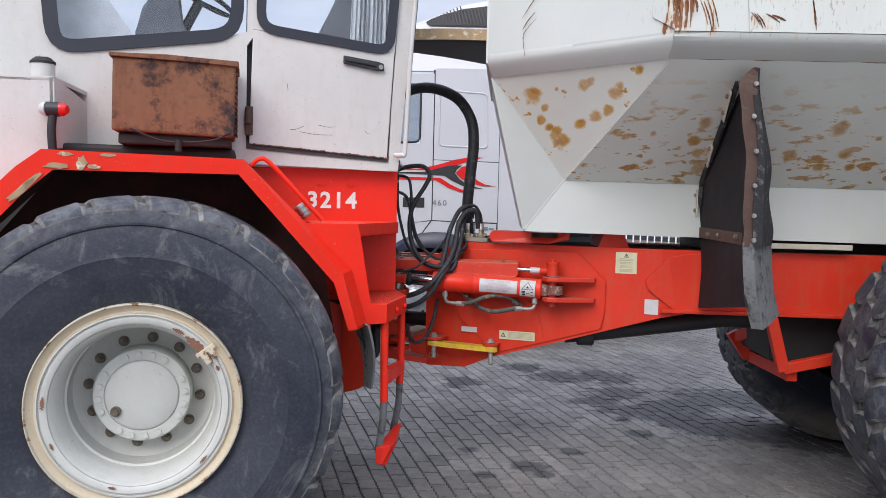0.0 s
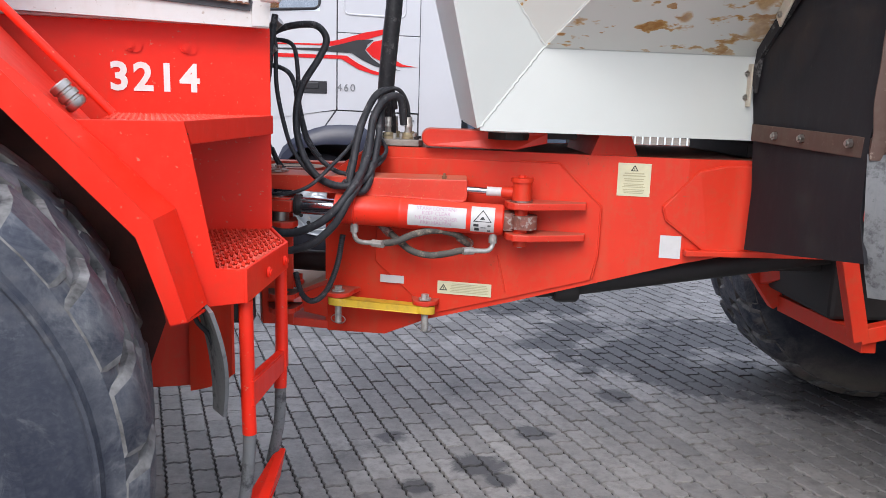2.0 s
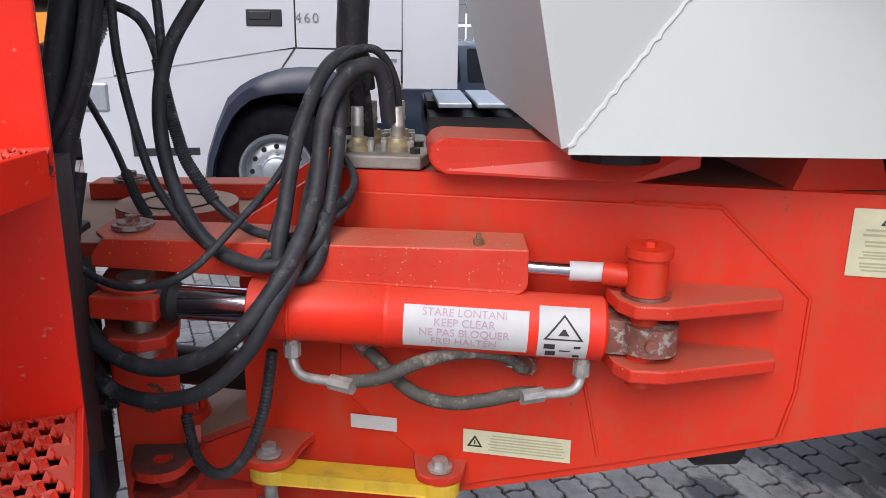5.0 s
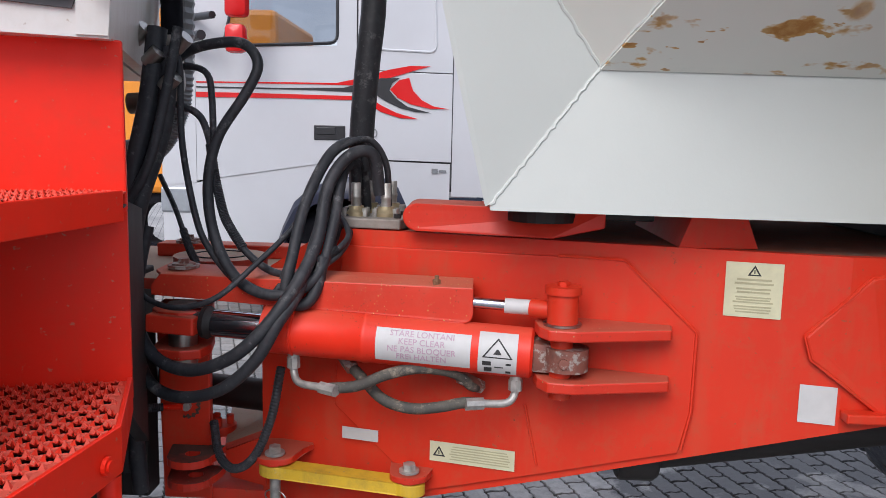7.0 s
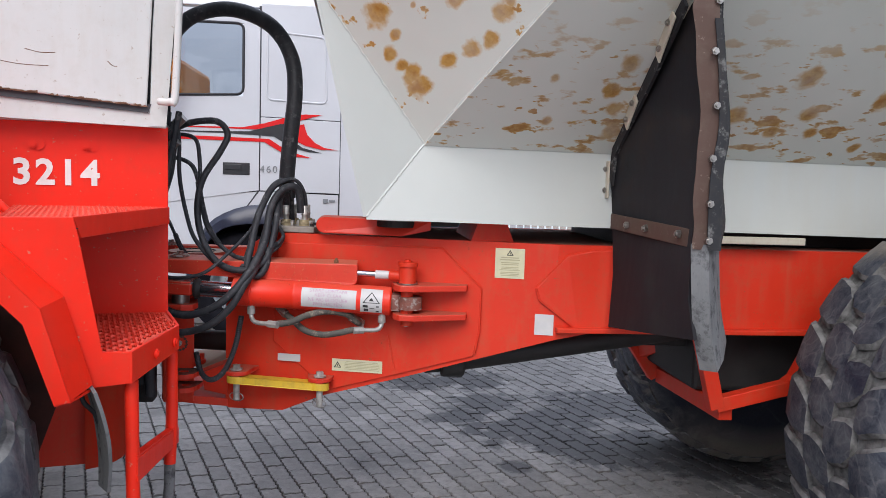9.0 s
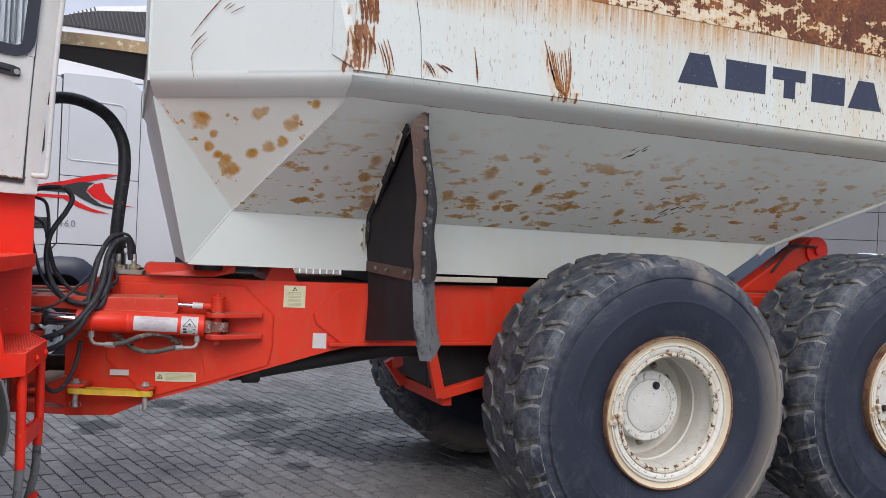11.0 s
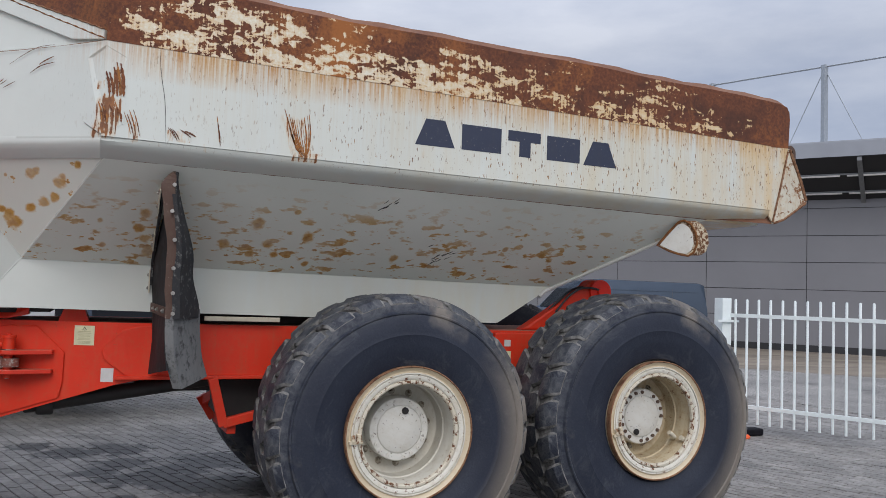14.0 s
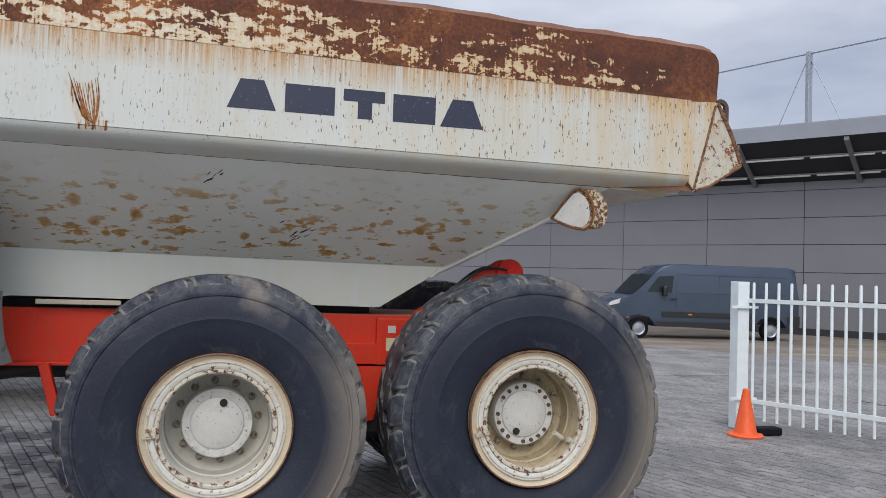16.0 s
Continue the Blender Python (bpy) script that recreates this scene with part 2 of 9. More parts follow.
M_LABEL_Y = plain("label pale yellow", (0.62, 0.60, 0.40), 0.5, 0, 0.12, 20, 0.02)
M_INK = plain("label ink", (0.03, 0.03, 0.03), 0.6, 0, 0.1, 20, 0.0)
M_INK_PINK = plain("faded pink ink", (0.50, 0.33, 0.42), 0.6, 0, 0.1, 20, 0.0)
M_INK_GREY = plain("faded grey ink", (0.42, 0.40, 0.25), 0.6, 0, 0.1, 20, 0.0)
M_NUMBER = plain("number paint", (0.78, 0.76, 0.72), 0.5, 0, 0.1, 30, 0.03)
M_NAVY = painted("navy decal", (0.022, 0.03, 0.06), (0.6, 0.57, 0.5), 0.67, 0.71, 0.1, 0.45, 40.0)
M_STRAP = painted("rusty strap", (0.085, 0.045, 0.032), (0.30, 0.25, 0.2), 0.63, 0.68, 0.7, 0.65, 20.0)
M_FLAP_WORN = painted("scuffed grey rubber", (0.17, 0.175, 0.175), (0.05, 0.05, 0.052), 0.52, 0.64, 0.6, 0.8, 14.0, (0.07, 0.07, 0.07))
M_FLAP_DUSTY = painted("dusty black rubber sheet", (0.013, 0.013, 0.016), (0.042, 0.034, 0.030), 0.52, 0.74, 0.7, 0.7, 5.0, (0.022, 0.020, 0.021), 0.3)
M_FLAP_EDGE = painted("scuffed black rubber", (0.03, 0.031, 0.034), (0.14, 0.14, 0.135), 0.56, 0.64, 0.5, 0.8, 24.0, (0.07, 0.06, 0.05), 0.25)
M_TRUCK = plain("white truck paint", (0.535, 0.545, 0.565), 0.22, 0, 0.04, 2, 0.005)
M_ARCH = plain("blue-black arch plastic", (0.013, 0.017, 0.036), 0.36, 0, 0.15, 12, 0.03)
M_SEAM = plain("shadow gap", (0.05, 0.05, 0.055), 0.7, 0, 0.2, 8, 0.0)
M_PLASTIC = plain("black plastic", (0.02, 0.021, 0.024), 0.45, 0, 0.2, 20, 0.06)
M_REDGLOSS = plain("red gloss", (0.62, 0.015, 0.015), 0.2, 0, 0.05, 4, 0.01)
M_HOLE = plain("dark punched hole", (0.010, 0.009, 0.009), 0.9, 0, 0.2, 8, 0.0)
M_GUSSET = painted("white paint, rust-eaten", (0.60, 0.57, 0.47), (0.19, 0.075, 0.024), 0.545, 0.59, 0.8, 0.6, 18.0, (0.40, 0.22, 0.07))
M_ORANGE = plain("orange paint", (0.75, 0.26, 0.02), 0.35, 0, 0.08, 3, 0.01)
M_CONE = plain("cone orange", (0.80, 0.11, 0.02), 0.5, 0, 0.15, 15, 0.02)
M_FENCE = plain("fence white", (0.72, 0.78, 0.78), 0.4, 0, 0.08, 8, 0.02)
M_VAN = plain("slate van paint", (0.062, 0.084, 0.118), 0.14, 0.25, 0.06, 1.5, 0.005)
M_VANGLASS = plain("dark reflecting glass", (0.03, 0.037, 0.045), 0.16, 0.3, 0.05, 2, 0.0)
M_WALL = plain("grey cladding", (0.212, 0.213, 0.228), 0.45, 0.1, 0.06, 0.5, 0.02, 30)
M_CANOPY = plain("grey flashing", (0.36, 0.38, 0.42), 0.4, 0.3, 0.08, 1, 0.02)
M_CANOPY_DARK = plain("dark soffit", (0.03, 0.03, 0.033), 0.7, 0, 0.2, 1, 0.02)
M_GALV = plain("galvanised steel", (0.40, 0.43, 0.46), 0.4, 0.7, 0.15, 12, 0.03)
M_RUBBER = plain("blue-black seal rubber", (0.016, 0.020, 0.032), 0.5, 0, 0.2, 20, 0.05)
M_SEAT = plain("grey seat cloth", (0.16, 0.17, 0.20), 0.9, 0, 0.2, 12, 0.1)
M_CURTAIN_REFLECTION = plain("pale curtain and window reflection", (0.55, 0.58, 0.62), 0.8, 0, 0.15, 10, 0.05)
M_GREY = plain("mid grey plastic", (0.2, 0.21, 0.22), 0.5, 0, 0.2, 10, 0.03)
M_TANBEAM = painted("dusty tan steel", (0.42, 0.30, 0.17), (0.62, 0.55, 0.42), 0.55, 0.62, 0.5, 0.8, 18.0)


def glass(name, tint, rough=0.02):
    m, nt, b = material(name)
    b.inputs["Base Color"].default_value = (*tint, 1)
    b.inputs["Roughness"].default_value = rough
    b.inputs["Transmission Weight"].default_value = 1.0
    b.inputs["IOR"].default_value = 1.45
    return m


M_GLASS = glass("window glass", (0.86, 0.9, 0.93))
M_GLASS_DARK = glass("dark tinted glass", (0.42, 0.45, 0.48))


# scraped places on the side: x, z, half width, half height, lean, density
SCRAPES = ((0.785, 2.60, 0.07, 0.13, 0.12, 0.80), (0.83, 2.79, 0.03, 0.09, 0.0, 0.72), (0.745, 2.77, 0.022, 0.03, 0.0, 0.6), (0.915, 2.55, 0.03, 0.09, -0.15, 0.62), (1.155, 2.53, 0.07, 0.04, -0.3, 0.55),
           (1.30, 2.48, 0.03, 0.03, 0.0, 0.5), (1.82, 2.60, 0.085, 0.14, -0.28, 0.6), (1.87, 2.485, 0.09, 0.035, 0.3, 0.70), (0.02, 2.94, 0.045, 0.03, 0.0, 0.62),
           (0.45, 2.97, 0.05, 0.03, 0.5, 0.4), (2.60, 2.62, 0.05, 0.08, -0.2, 0.36), (3.1, 2.50, 0.05, 0.05, 0.0, 0.36))


def body_white():
    """White tub paint: yellowed film, thin rust runs, scattered rust spots."""
    m, nt, b = material("white tub paint")
    v = coords(nt)
    geo = nt.nodes.new("ShaderNodeSeparateXYZ")
    nt.links.new(v, geo.inputs["Vector"])
    broad = noise_tex(nt, v, 1.1, 5)
    fine = noise_tex(nt, v, 55.0, 5, 0.7)
    runs = noise_tex(nt, coords(nt, (24.0, 24.0, 0.55)), 2.6, 6, 0.7)
    wide = noise_tex(nt, coords(nt, (3.0, 3.0, 0.5)), 2.0, 5, 0.6)
    fleck = noise_tex(nt, coords(nt, (1.0, 1.0, 0.28), (0, 0.15, 0)), 85.0, 4, 0.55)
    patch = noise_tex(nt, v, 1.5, 4)
    back = ramp(nt, geo.outputs["X"], 0.6, 4.2)
    high = ramp(nt, geo.outputs["Z"], 2.42, 3.0)
    rim = ramp(nt, geo.outputs["Z"], 2.81, 2.98)
    c = mix_col(nt, ramp(nt, broad, 0.3, 0.7), (0.545, 0.574, 0.54), (0.605, 0.638, 0.602))
    c = mix_col(nt, math_node(nt, "MULTIPLY", math_node(nt, "MULTIPLY", back, ramp(nt, wide, 0.3, 0.7)), 0.55), c, (0.58, 0.48, 0.29))
    tail = math_node(nt, "MULTIPLY", ramp(nt, geo.outputs["X"], 4.5, 5.6), ramp(nt, math_node(nt, "ADD", wide, math_node(nt, "MULTIPLY", fine, 0.3)), 0.5, 0.85))
    c = mix_col(nt, math_node(nt, "MULTIPLY", tail, 0.75), c, (0.60, 0.37, 0.12))
    amount = math_node(nt, "ADD", math_node(nt, "MULTIPLY", back, 0.6), 0.08)
    film = math_node(nt, "MULTIPLY", math_node(nt, "MULTIPLY", math_node(nt, "MULTIPLY", ramp(nt, runs, 0.46, 0.74), high), amount), ramp(nt, geo.outputs["X"], 0.7, 1.3))
    c = mix_col(nt, film, c, (0.45, 0.26, 0.06))
    seep = math_node(nt, "MULTIPLY", math_node(nt, "MULTIPLY", ramp(nt, math_node(nt, "ADD", runs, math_node(nt, "MULTIPLY", fine, 0.12)), 0.45, 0.66), rim), 0.92)
    seep = math_node(nt, "MULTIPLY", seep, ramp(nt, geo.outputs["X"], 0.5, 1.1))
    c = mix_col(nt, math_node(nt, "MULTIPLY", math_node(nt, "MULTIPLY", math_node(nt, "MULTIPLY", rim, ramp(nt, geo.outputs["X"], 0.7, 1.2)), ramp(nt, wide, 0.35, 0.65)), 0.5), c, (0.60, 0.40, 0.15))
    c = mix_col(nt, seep, c, (0.42, 0.19, 0.03))
    zone = math_node(nt, "MULTIPLY", ramp(nt, patch, 0.30, 0.5), math_node(nt, "MULTIPLY", ramp(nt, geo.outputs["X"], 0.3, 2.6), ramp(nt, geo.outputs["Z"], 2.43, 2.47)))
    fl = math_node(nt, "MULTIPLY", ramp(nt, fleck, 0.625, 0.655), zone)
    c = mix_col(nt, fl, c, mix_col(nt, ramp(nt, noise_tex(nt, v, 17.0, 3), 0.42, 0.6), (0.10, 0.05, 0.028), (0.30, 0.15, 0.035)))
    stroke = noise_tex(nt, coords(nt, (46.0, 20.0, 5.0), (0, radians(9), 0)), 1.0, 7, 0.62, 0.25)
    blot = noise_tex(nt, v, 13.0, 6, 0.65)
    stroke = math_node(nt, "ADD", math_node(nt, "MULTIPLY", stroke, 0.72), math_node(nt, "MULTIPLY", blot, 0.28))
    bare = None
    for cx, cz, w, h, lean, dense in SCRAPES:
        dz = math_node(nt, "SUBTRACT", geo.outputs["Z"], cz)
        dx = math_node(nt, "SUBTRACT", math_node(nt, "SUBTRACT", geo.outputs["X"], cx), math_node(nt, "MULTIPLY", dz, lean))
        ax = math_node(nt, "ABSOLUTE", math_node(nt, "MULTIPLY", dx, 1 / w), 0)
        az = math_node(nt, "ABSOLUTE", math_node(nt, "MULTIPLY", dz, 1 / h), 0)
        q = math_node(nt, "MULTIPLY", math_node(nt, "MULTIPLY", ramp(nt, ax, 1.15, 0.75), ramp(nt, az, 1.2, 0.7)), dense)
        bare = q if bare is None else math_node(nt, "MAXIMUM", bare, q)
    worn = ramp(nt, math_node(nt, "ADD", stroke, math_node(nt, "MULTIPLY", bare, 0.42)), 0.795, 0.815)
    worn = math_node(nt, "MULTIPLY", worn, ramp(nt, bare, 0.02, 0.2))
    halo = math_node(nt, "MULTIPLY", ramp(nt, math_node(nt, "ADD", stroke, math_node(nt, "MULTIPLY", bare, 0.42)), 0.70, 0.82), ramp(nt, bare, 0.1, 0.5))
    c = mix_col(nt, math_node(nt, "MULTIPLY", halo, 0.55), c, (0.52, 0.30, 0.10))
    c = mix_col(nt, worn, c, mix_col(nt, ramp(nt, blot, 0.35, 0.62), (0.095, 0.032, 0.014), (0.27, 0.10, 0.026)))
    fl = math_node(nt, "MAXIMUM", fl, worn)
    nt.links.new(c, b.inputs["Base Color"])
    nt.links.new(math_node(nt, "ADD", math_node(nt, "MULTIPLY", broad, 0.25), 0.35), b.inputs["Roughness"])
    bump(nt, b, math_node(nt, "ADD", fine, math_node(nt, "MULTIPLY", fl, -0.8)), 0.10, 0.004)
    return m


def spotted_white(name, scale, lo, hi, stretch, zone=None, spots=(), squash=1.0, pale=(0.62, 0.38, 0.10), deep=(0.42, 0.185, 0.022)):
    """White-grey paint with soft ochre rust spots, the large ones at given places (x, z, radius)."""
    m, nt, b = material(name)
    v = coords(nt)
    vs = coords(nt, stretch)
    broad = noise_tex(nt, v, 1.3, 4)
    field = noise_tex(nt, vs, scale, 4, 0.55, 0.15)
    core = ramp(nt, field, lo, hi)
    tone = noise_tex(nt, v, 26.0, 5, 0.65)
    ragged = noise_tex(nt, v, 15.0, 4, 0.55)
    small = ramp(nt, noise_tex(nt, coords(nt, (stretch[0] * 0.9, stretch[1], stretch[2])), scale * 2.0, 3, 0.5, 0.1), hi + 0.03, hi + 0.06)
    core = math_node(nt, "MAXIMUM", core, small)
    geo = nt.nodes.new("ShaderNodeSeparateXYZ")
    nt.links.new(v, geo.inputs["Vector"])
    if zone:
        core = math_node(nt, "MULTIPLY", core, ramp(nt, geo.outputs["Z"], zone[1], zone[0]))
    for x, z, r in spots:
        dx = math_node(nt, "MULTIPLY", math_node(nt, "SUBTRACT", geo.outputs["X"], x), 1 / r / squash)
        dz = math_node(nt, "MULTIPLY", math_node(nt, "SUBTRACT", geo.outputs["Z"], z), 1 / r)
        d = math_node(nt, "SQRT", math_node(nt, "ADD", math_node(nt, "MULTIPLY", dx, dx), math_node(nt, "MULTIPLY", dz, dz)), 0)
        d = math_node(nt, "ADD", d, math_node(nt, "MULTIPLY", math_node(nt, "SUBTRACT", ragged, 0.5), 1.9))
        core = math_node(nt, "MAXIMUM", core, ramp(nt, d, 1.2, 0.35))
    c = mix_col(nt, ramp(nt, broad, 0.3, 0.7), (0.69, 0.715, 0.645), (0.76, 0.785, 0.715))
    fade = mix_col(nt, math_node(nt, "MULTIPLY", core, ramp(nt, tone, 0.25, 0.6)), pale, deep)
    thin = ramp(nt, noise_tex(nt, v, 4.5, 4, 0.6), 0.34, 0.58)
    thin = math_node(nt, "ADD", math_node(nt, "MULTIPLY", thin, 0.38), 0.60)
    c = mix_col(nt, math_node(nt, "MULTIPLY", ramp(nt, core, 0.02, 0.55), thin), c, fade)
    nt.links.new(c, b.inputs["Base Color"])
    b.inputs["Roughness"].default_value = 0.5
    bump(nt, b, tone, 0.05, 0.004)
    return m


def rust_tone(nt, v, fine):
    """Deep maroon rust with blotches of brighter orange and a fine pitted grain."""
    blotch = noise_tex(nt, v, 3.4, 7, 0.66, 0.4)
    flame = noise_tex(nt, coords(nt, (1.0, 1.0, 0.6)), 1.7, 6, 0.62, 0.5)
    r = mix_col(nt, ramp(nt, fine, 0.32, 0.68), (0.072, 0.022, 0.011), (0.175, 0.055, 0.020))
    r = mix_col(nt, math_node(nt, "MULTIPLY", ramp(nt, blotch, 0.50, 0.66), 0.75), r, (0.050, 0.018, 0.011))
    return mix_col(nt, math_node(nt, "MULTIPLY", ramp(nt, math_node(nt, "ADD", flame, math_node(nt, "MULTIPLY", fine, 0.25)), 0.62, 0.80), 0.8), r, (0.33, 0.115, 0.026))


def rust_band():
    """Rusted top rail with the paint left in torn, horizontal islands."""
    m, nt, b = material("rusted rail")
    v = coords(nt)
    isl = noise_tex(nt, coords(nt, (1.0, 1.0, 3.8)), 2.6, 4, 0.5, 0.4)
    holes = noise_tex(nt, coords(nt, (1.0, 1.0, 1.7)), 15.0, 5, 0.55, 0.6)
    comb = noise_tex(nt, coords(nt, (62.0, 1.0, 7.0), (0, radians(5), 0)), 1.0, 5, 0.6)
    fine = noise_tex(nt, v, 45, 6, 0.7)
    geo = nt.nodes.new("ShaderNodeSeparateXYZ")
    nt.links.new(v, geo.inputs["Vector"])
    # the paint holds best in a band that lies low and thins out upwards and towards both ends
    low = ramp(nt, geo.outputs["Z"], 3.10, 3.34)
    ends = math_node(nt, "MULTIPLY", ramp(nt, geo.outputs["X"], 0.78, 0.98), ramp(nt, geo.outputs["X"], 5.40, 4.85))
    aft = ramp(nt, geo.outputs["X"], 2.2, 3.6)
    value = math_node(nt, "ADD", isl, math_node(nt, "MULTIPLY", math_node(nt, "SUBTRACT", holes, 0.5), 1.15))
    value = math_node(nt, "ADD", value, math_node(nt, "MULTIPLY", math_node(nt, "SUBTRACT", comb, 0.5), 0.55))
    value = math_node(nt, "ADD", value, math_node(nt, "MULTIPLY", math_node(nt, "SUBTRACT", fine, 0.5), 0.3))
    value = math_node(nt, "SUBTRACT", value, math_node(nt, "MULTIPLY", low, 0.19))
    value = math_node(nt, "SUBTRACT", value, math_node(nt, "MULTIPLY", aft, 0.12))
    value = math_node(nt, "ADD", value, math_node(nt, "MULTIPLY", ends, 0.3))
    paint = ramp(nt, value, 0.740, 0.757)
    stained = ramp(nt, value, 0.90, 0.745)
    w = mix_col(nt, ramp(nt, fine, 0.4, 0.75), (0.66, 0.63, 0.53), (0.56, 0.40, 0.19))
    w = mix_col(nt, math_node(nt, "MULTIPLY", aft, 0.55), w, (0.55, 0.39, 0.19))
    w = mix_col(nt, math_node(nt, "MULTIPLY", stained, 0.6), w, (0.50, 0.27, 0.07))
    c = mix_col(nt, paint, rust_tone(nt, v, fine), w)
    nt.links.new(c, b.inputs["Base Color"])
    nt.links.new(math_node(nt, "SUBTRACT", 0.85, math_node(nt, "MULTIPLY", paint, 0.35)), b.inputs["Roughness"])
    bump(nt, b, math_node(nt, "ADD", math_node(nt, "MULTIPLY", fine, 0.4), paint), 0.25, 0.004)
    return m


def rust_maroon():
    """Bare steel gone deep maroon, with a few orange clouds."""
    m, nt, b = material("maroon rust")
    v = coords(nt)
    fine = noise_tex(nt, v, 60, 6, 0.7)
    nt.links.new(rust_tone(nt, v, fine), b.inputs["Base Color"])
    b.inputs["Roughness"].default_value = 0.8
    bump(nt, b, fine, 0.25, 0.004)
    return m


def rust_plain():
    """Brown rust under pale, pinkish dust."""
    m, nt, b = material("brown rust")
    v = coords(nt)
    f1 = noise_tex(nt, v, 40, 7, 0.7)
    f2 = noise_tex(nt, v, 2.4, 5)
    c = mix_col(nt, ramp(nt, f1, 0.3, 0.7), (0.11, 0.042, 0.022), (0.20, 0.088, 0.048))
    c = mix_col(nt, math_node(nt, "MULTIPLY", ramp(nt, f2, 0.35, 0.65), 0.6), c, (0.27, 0.145, 0.092))
    nt.links.new(c, b.inputs["Base Color"])
    b.inputs["Roughness"].default_value = 0.85
    bump(nt, b, f1, 0.25, 0.004)
    return m


def tyre_rubber(name="worn tyre rubber", scuffed=0.24, film=0.0):
    m, nt, b = material(name)
    v = coords(nt)
    f1 = noise_tex(nt, v, 7.0, 8, 0.7, 0.5)
    f2 = noise_tex(nt, v, 2.2, 4)
    f3 = noise_tex(nt, v, 70, 5)
    geo = nt.nodes.new("ShaderNodeSeparateXYZ")
    nt.links.new(v, geo.inputs["Vector"])
    rad = math_node(nt, "SQRT", math_node(nt, "ADD", math_node(nt, "MULTIPLY", geo.outputs["X"], geo.outputs["X"]), math_node(nt, "MULTIPLY", geo.outputs["Z"], geo.outputs["Z"])), 0)
    outer = ramp(nt, rad, 0.70, 0.80)
    scuff = noise_tex(nt, v, 4.0, 10, 0.75, 1.2)
    c = mix_col(nt, ramp(nt, f2, 0.3, 0.7), (0.010, 0.014, 0.027), (0.018, 0.024, 0.040))
    dust = math_node(nt, "ADD", math_node(nt, "MULTIPLY", ramp(nt, f1, 0.46, 0.60), math_node(nt, "MULTIPLY", outer, 0.45)), math_node(nt, "MULTIPLY", math_node(nt, "ADD", ramp(nt, scuff, 0.54, 0.66), math_node(nt, "MULTIPLY", ramp(nt, f3, 0.45, 0.7), 0.22)), scuffed))
    c = mix_col(nt, math_node(nt, "ADD", dust, math_node(nt, "MULTIPLY", ramp(nt, f2, 0.25, 0.7), film)), c, (0.12, 0.125, 0.13))
    vor = nt.nodes.new("ShaderNodeTexVoronoi")
    vor.feature = "DISTANCE_TO_EDGE"
    vor.inputs["Scale"].default_value = 15.0
    wob = nt.nodes.new("ShaderNodeTexNoise")
    wob.inputs["Scale"].default_value = 9.0
    nt.links.new(v, wob.inputs["Vector"])
    mixv = nt.nodes.new("ShaderNodeVectorMath")
    mixv.operation = "MULTIPLY_ADD"
    mixv.inputs[1].default_value = (0.09, 0.09, 0.09)
    nt.links.new(wob.outputs["Color"], mixv.inputs[0])
    nt.links.new(v, mixv.inputs[2])
    nt.links.new(mixv.outputs[0], vor.inputs["Vector"])
    crack = math_node(nt, "MULTIPLY", ramp(nt, vor.outputs["Distance"], 0.07, 0.015), math_node(nt, "MULTIPLY", ramp(nt, rad, 0.76, 0.80), ramp(nt, f1, 0.40, 0.55)))
    c = mix_col(nt, math_node(nt, "MULTIPLY", crack, 0.22), c, (0.22, 0.22, 0.215))
    clay = noise_tex(nt, v, 11.0, 9, 0.7, 0.8)
    c = mix_col(nt, math_node(nt, "MULTIPLY", ramp(nt, clay, 0.42, 0.68), math_node(nt, "MULTIPLY", outer, 0.5)), c, (0.15, 0.155, 0.16))
    lean = math_node(nt, "ADD", math_node(nt, "MULTIPLY", geo.outputs["X"], math.cos(1.32)), math_node(nt, "MULTIPLY", geo.outputs["Z"], -math.sin(1.32)))
    lean = ramp(nt, math_node(nt, "ADD", math_node(nt, "DIVIDE", lean, rad), math_node(nt, "MULTIPLY", math_node(nt, "SUBTRACT", f1, 0.5), 0.5)), 0.55, 0.95)
    tan = math_node(nt, "MULTIPLY", math_node(nt, "MAXIMUM", math_node(nt, "MULTIPLY", lean, ramp(nt, rad, 0.58, 0.76)), math_node(nt, "MULTIPLY", ramp(nt, f2, 0.60, 0.70), ramp(nt, rad, 0.62, 0.80))), 0.85)
    c = mix_col(nt, tan, c, (0.23, 0.20, 0.165))
    b.inputs["Specular IOR Level"].default_value = 0.35
    nt.links.new(c, b.inputs["Base Color"])
    nt.links.new(math_node(nt, "ADD", math_node(nt, "MULTIPLY", f1, 0.3), 0.42), b.inputs["Roughness"])
    bump(nt, b, math_node(nt, "ADD", math_node(nt, "MULTIPLY", f3, 0.3), math_node(nt, "ADD", f1, math_node(nt, "MULTIPLY", clay, 1.2))), 0.4, 0.010)
    return m


# oil and damp stains, plus tub shade painted on the paving: x, y, radius
OIL_SHADE = ((0.20, 5.15, 0.13), (0.30, 5.02, 0.07), (-0.20, 5.45, 0.09), (1.5, 6.65, 0.36), (2.05, 7.3, 0.50), (1.1, 7.35, 0.30), (0.6, 8.0, 0.30), (0.26, 8.4, 0.26), (1.15, 6.75, 0.34), (-0.2, 4.2, 0.10), (3.0, 3.2, 0.2),
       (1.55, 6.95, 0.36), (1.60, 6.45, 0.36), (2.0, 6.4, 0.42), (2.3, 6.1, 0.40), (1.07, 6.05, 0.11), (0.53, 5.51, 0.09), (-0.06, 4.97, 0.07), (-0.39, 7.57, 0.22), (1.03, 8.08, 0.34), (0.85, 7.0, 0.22))


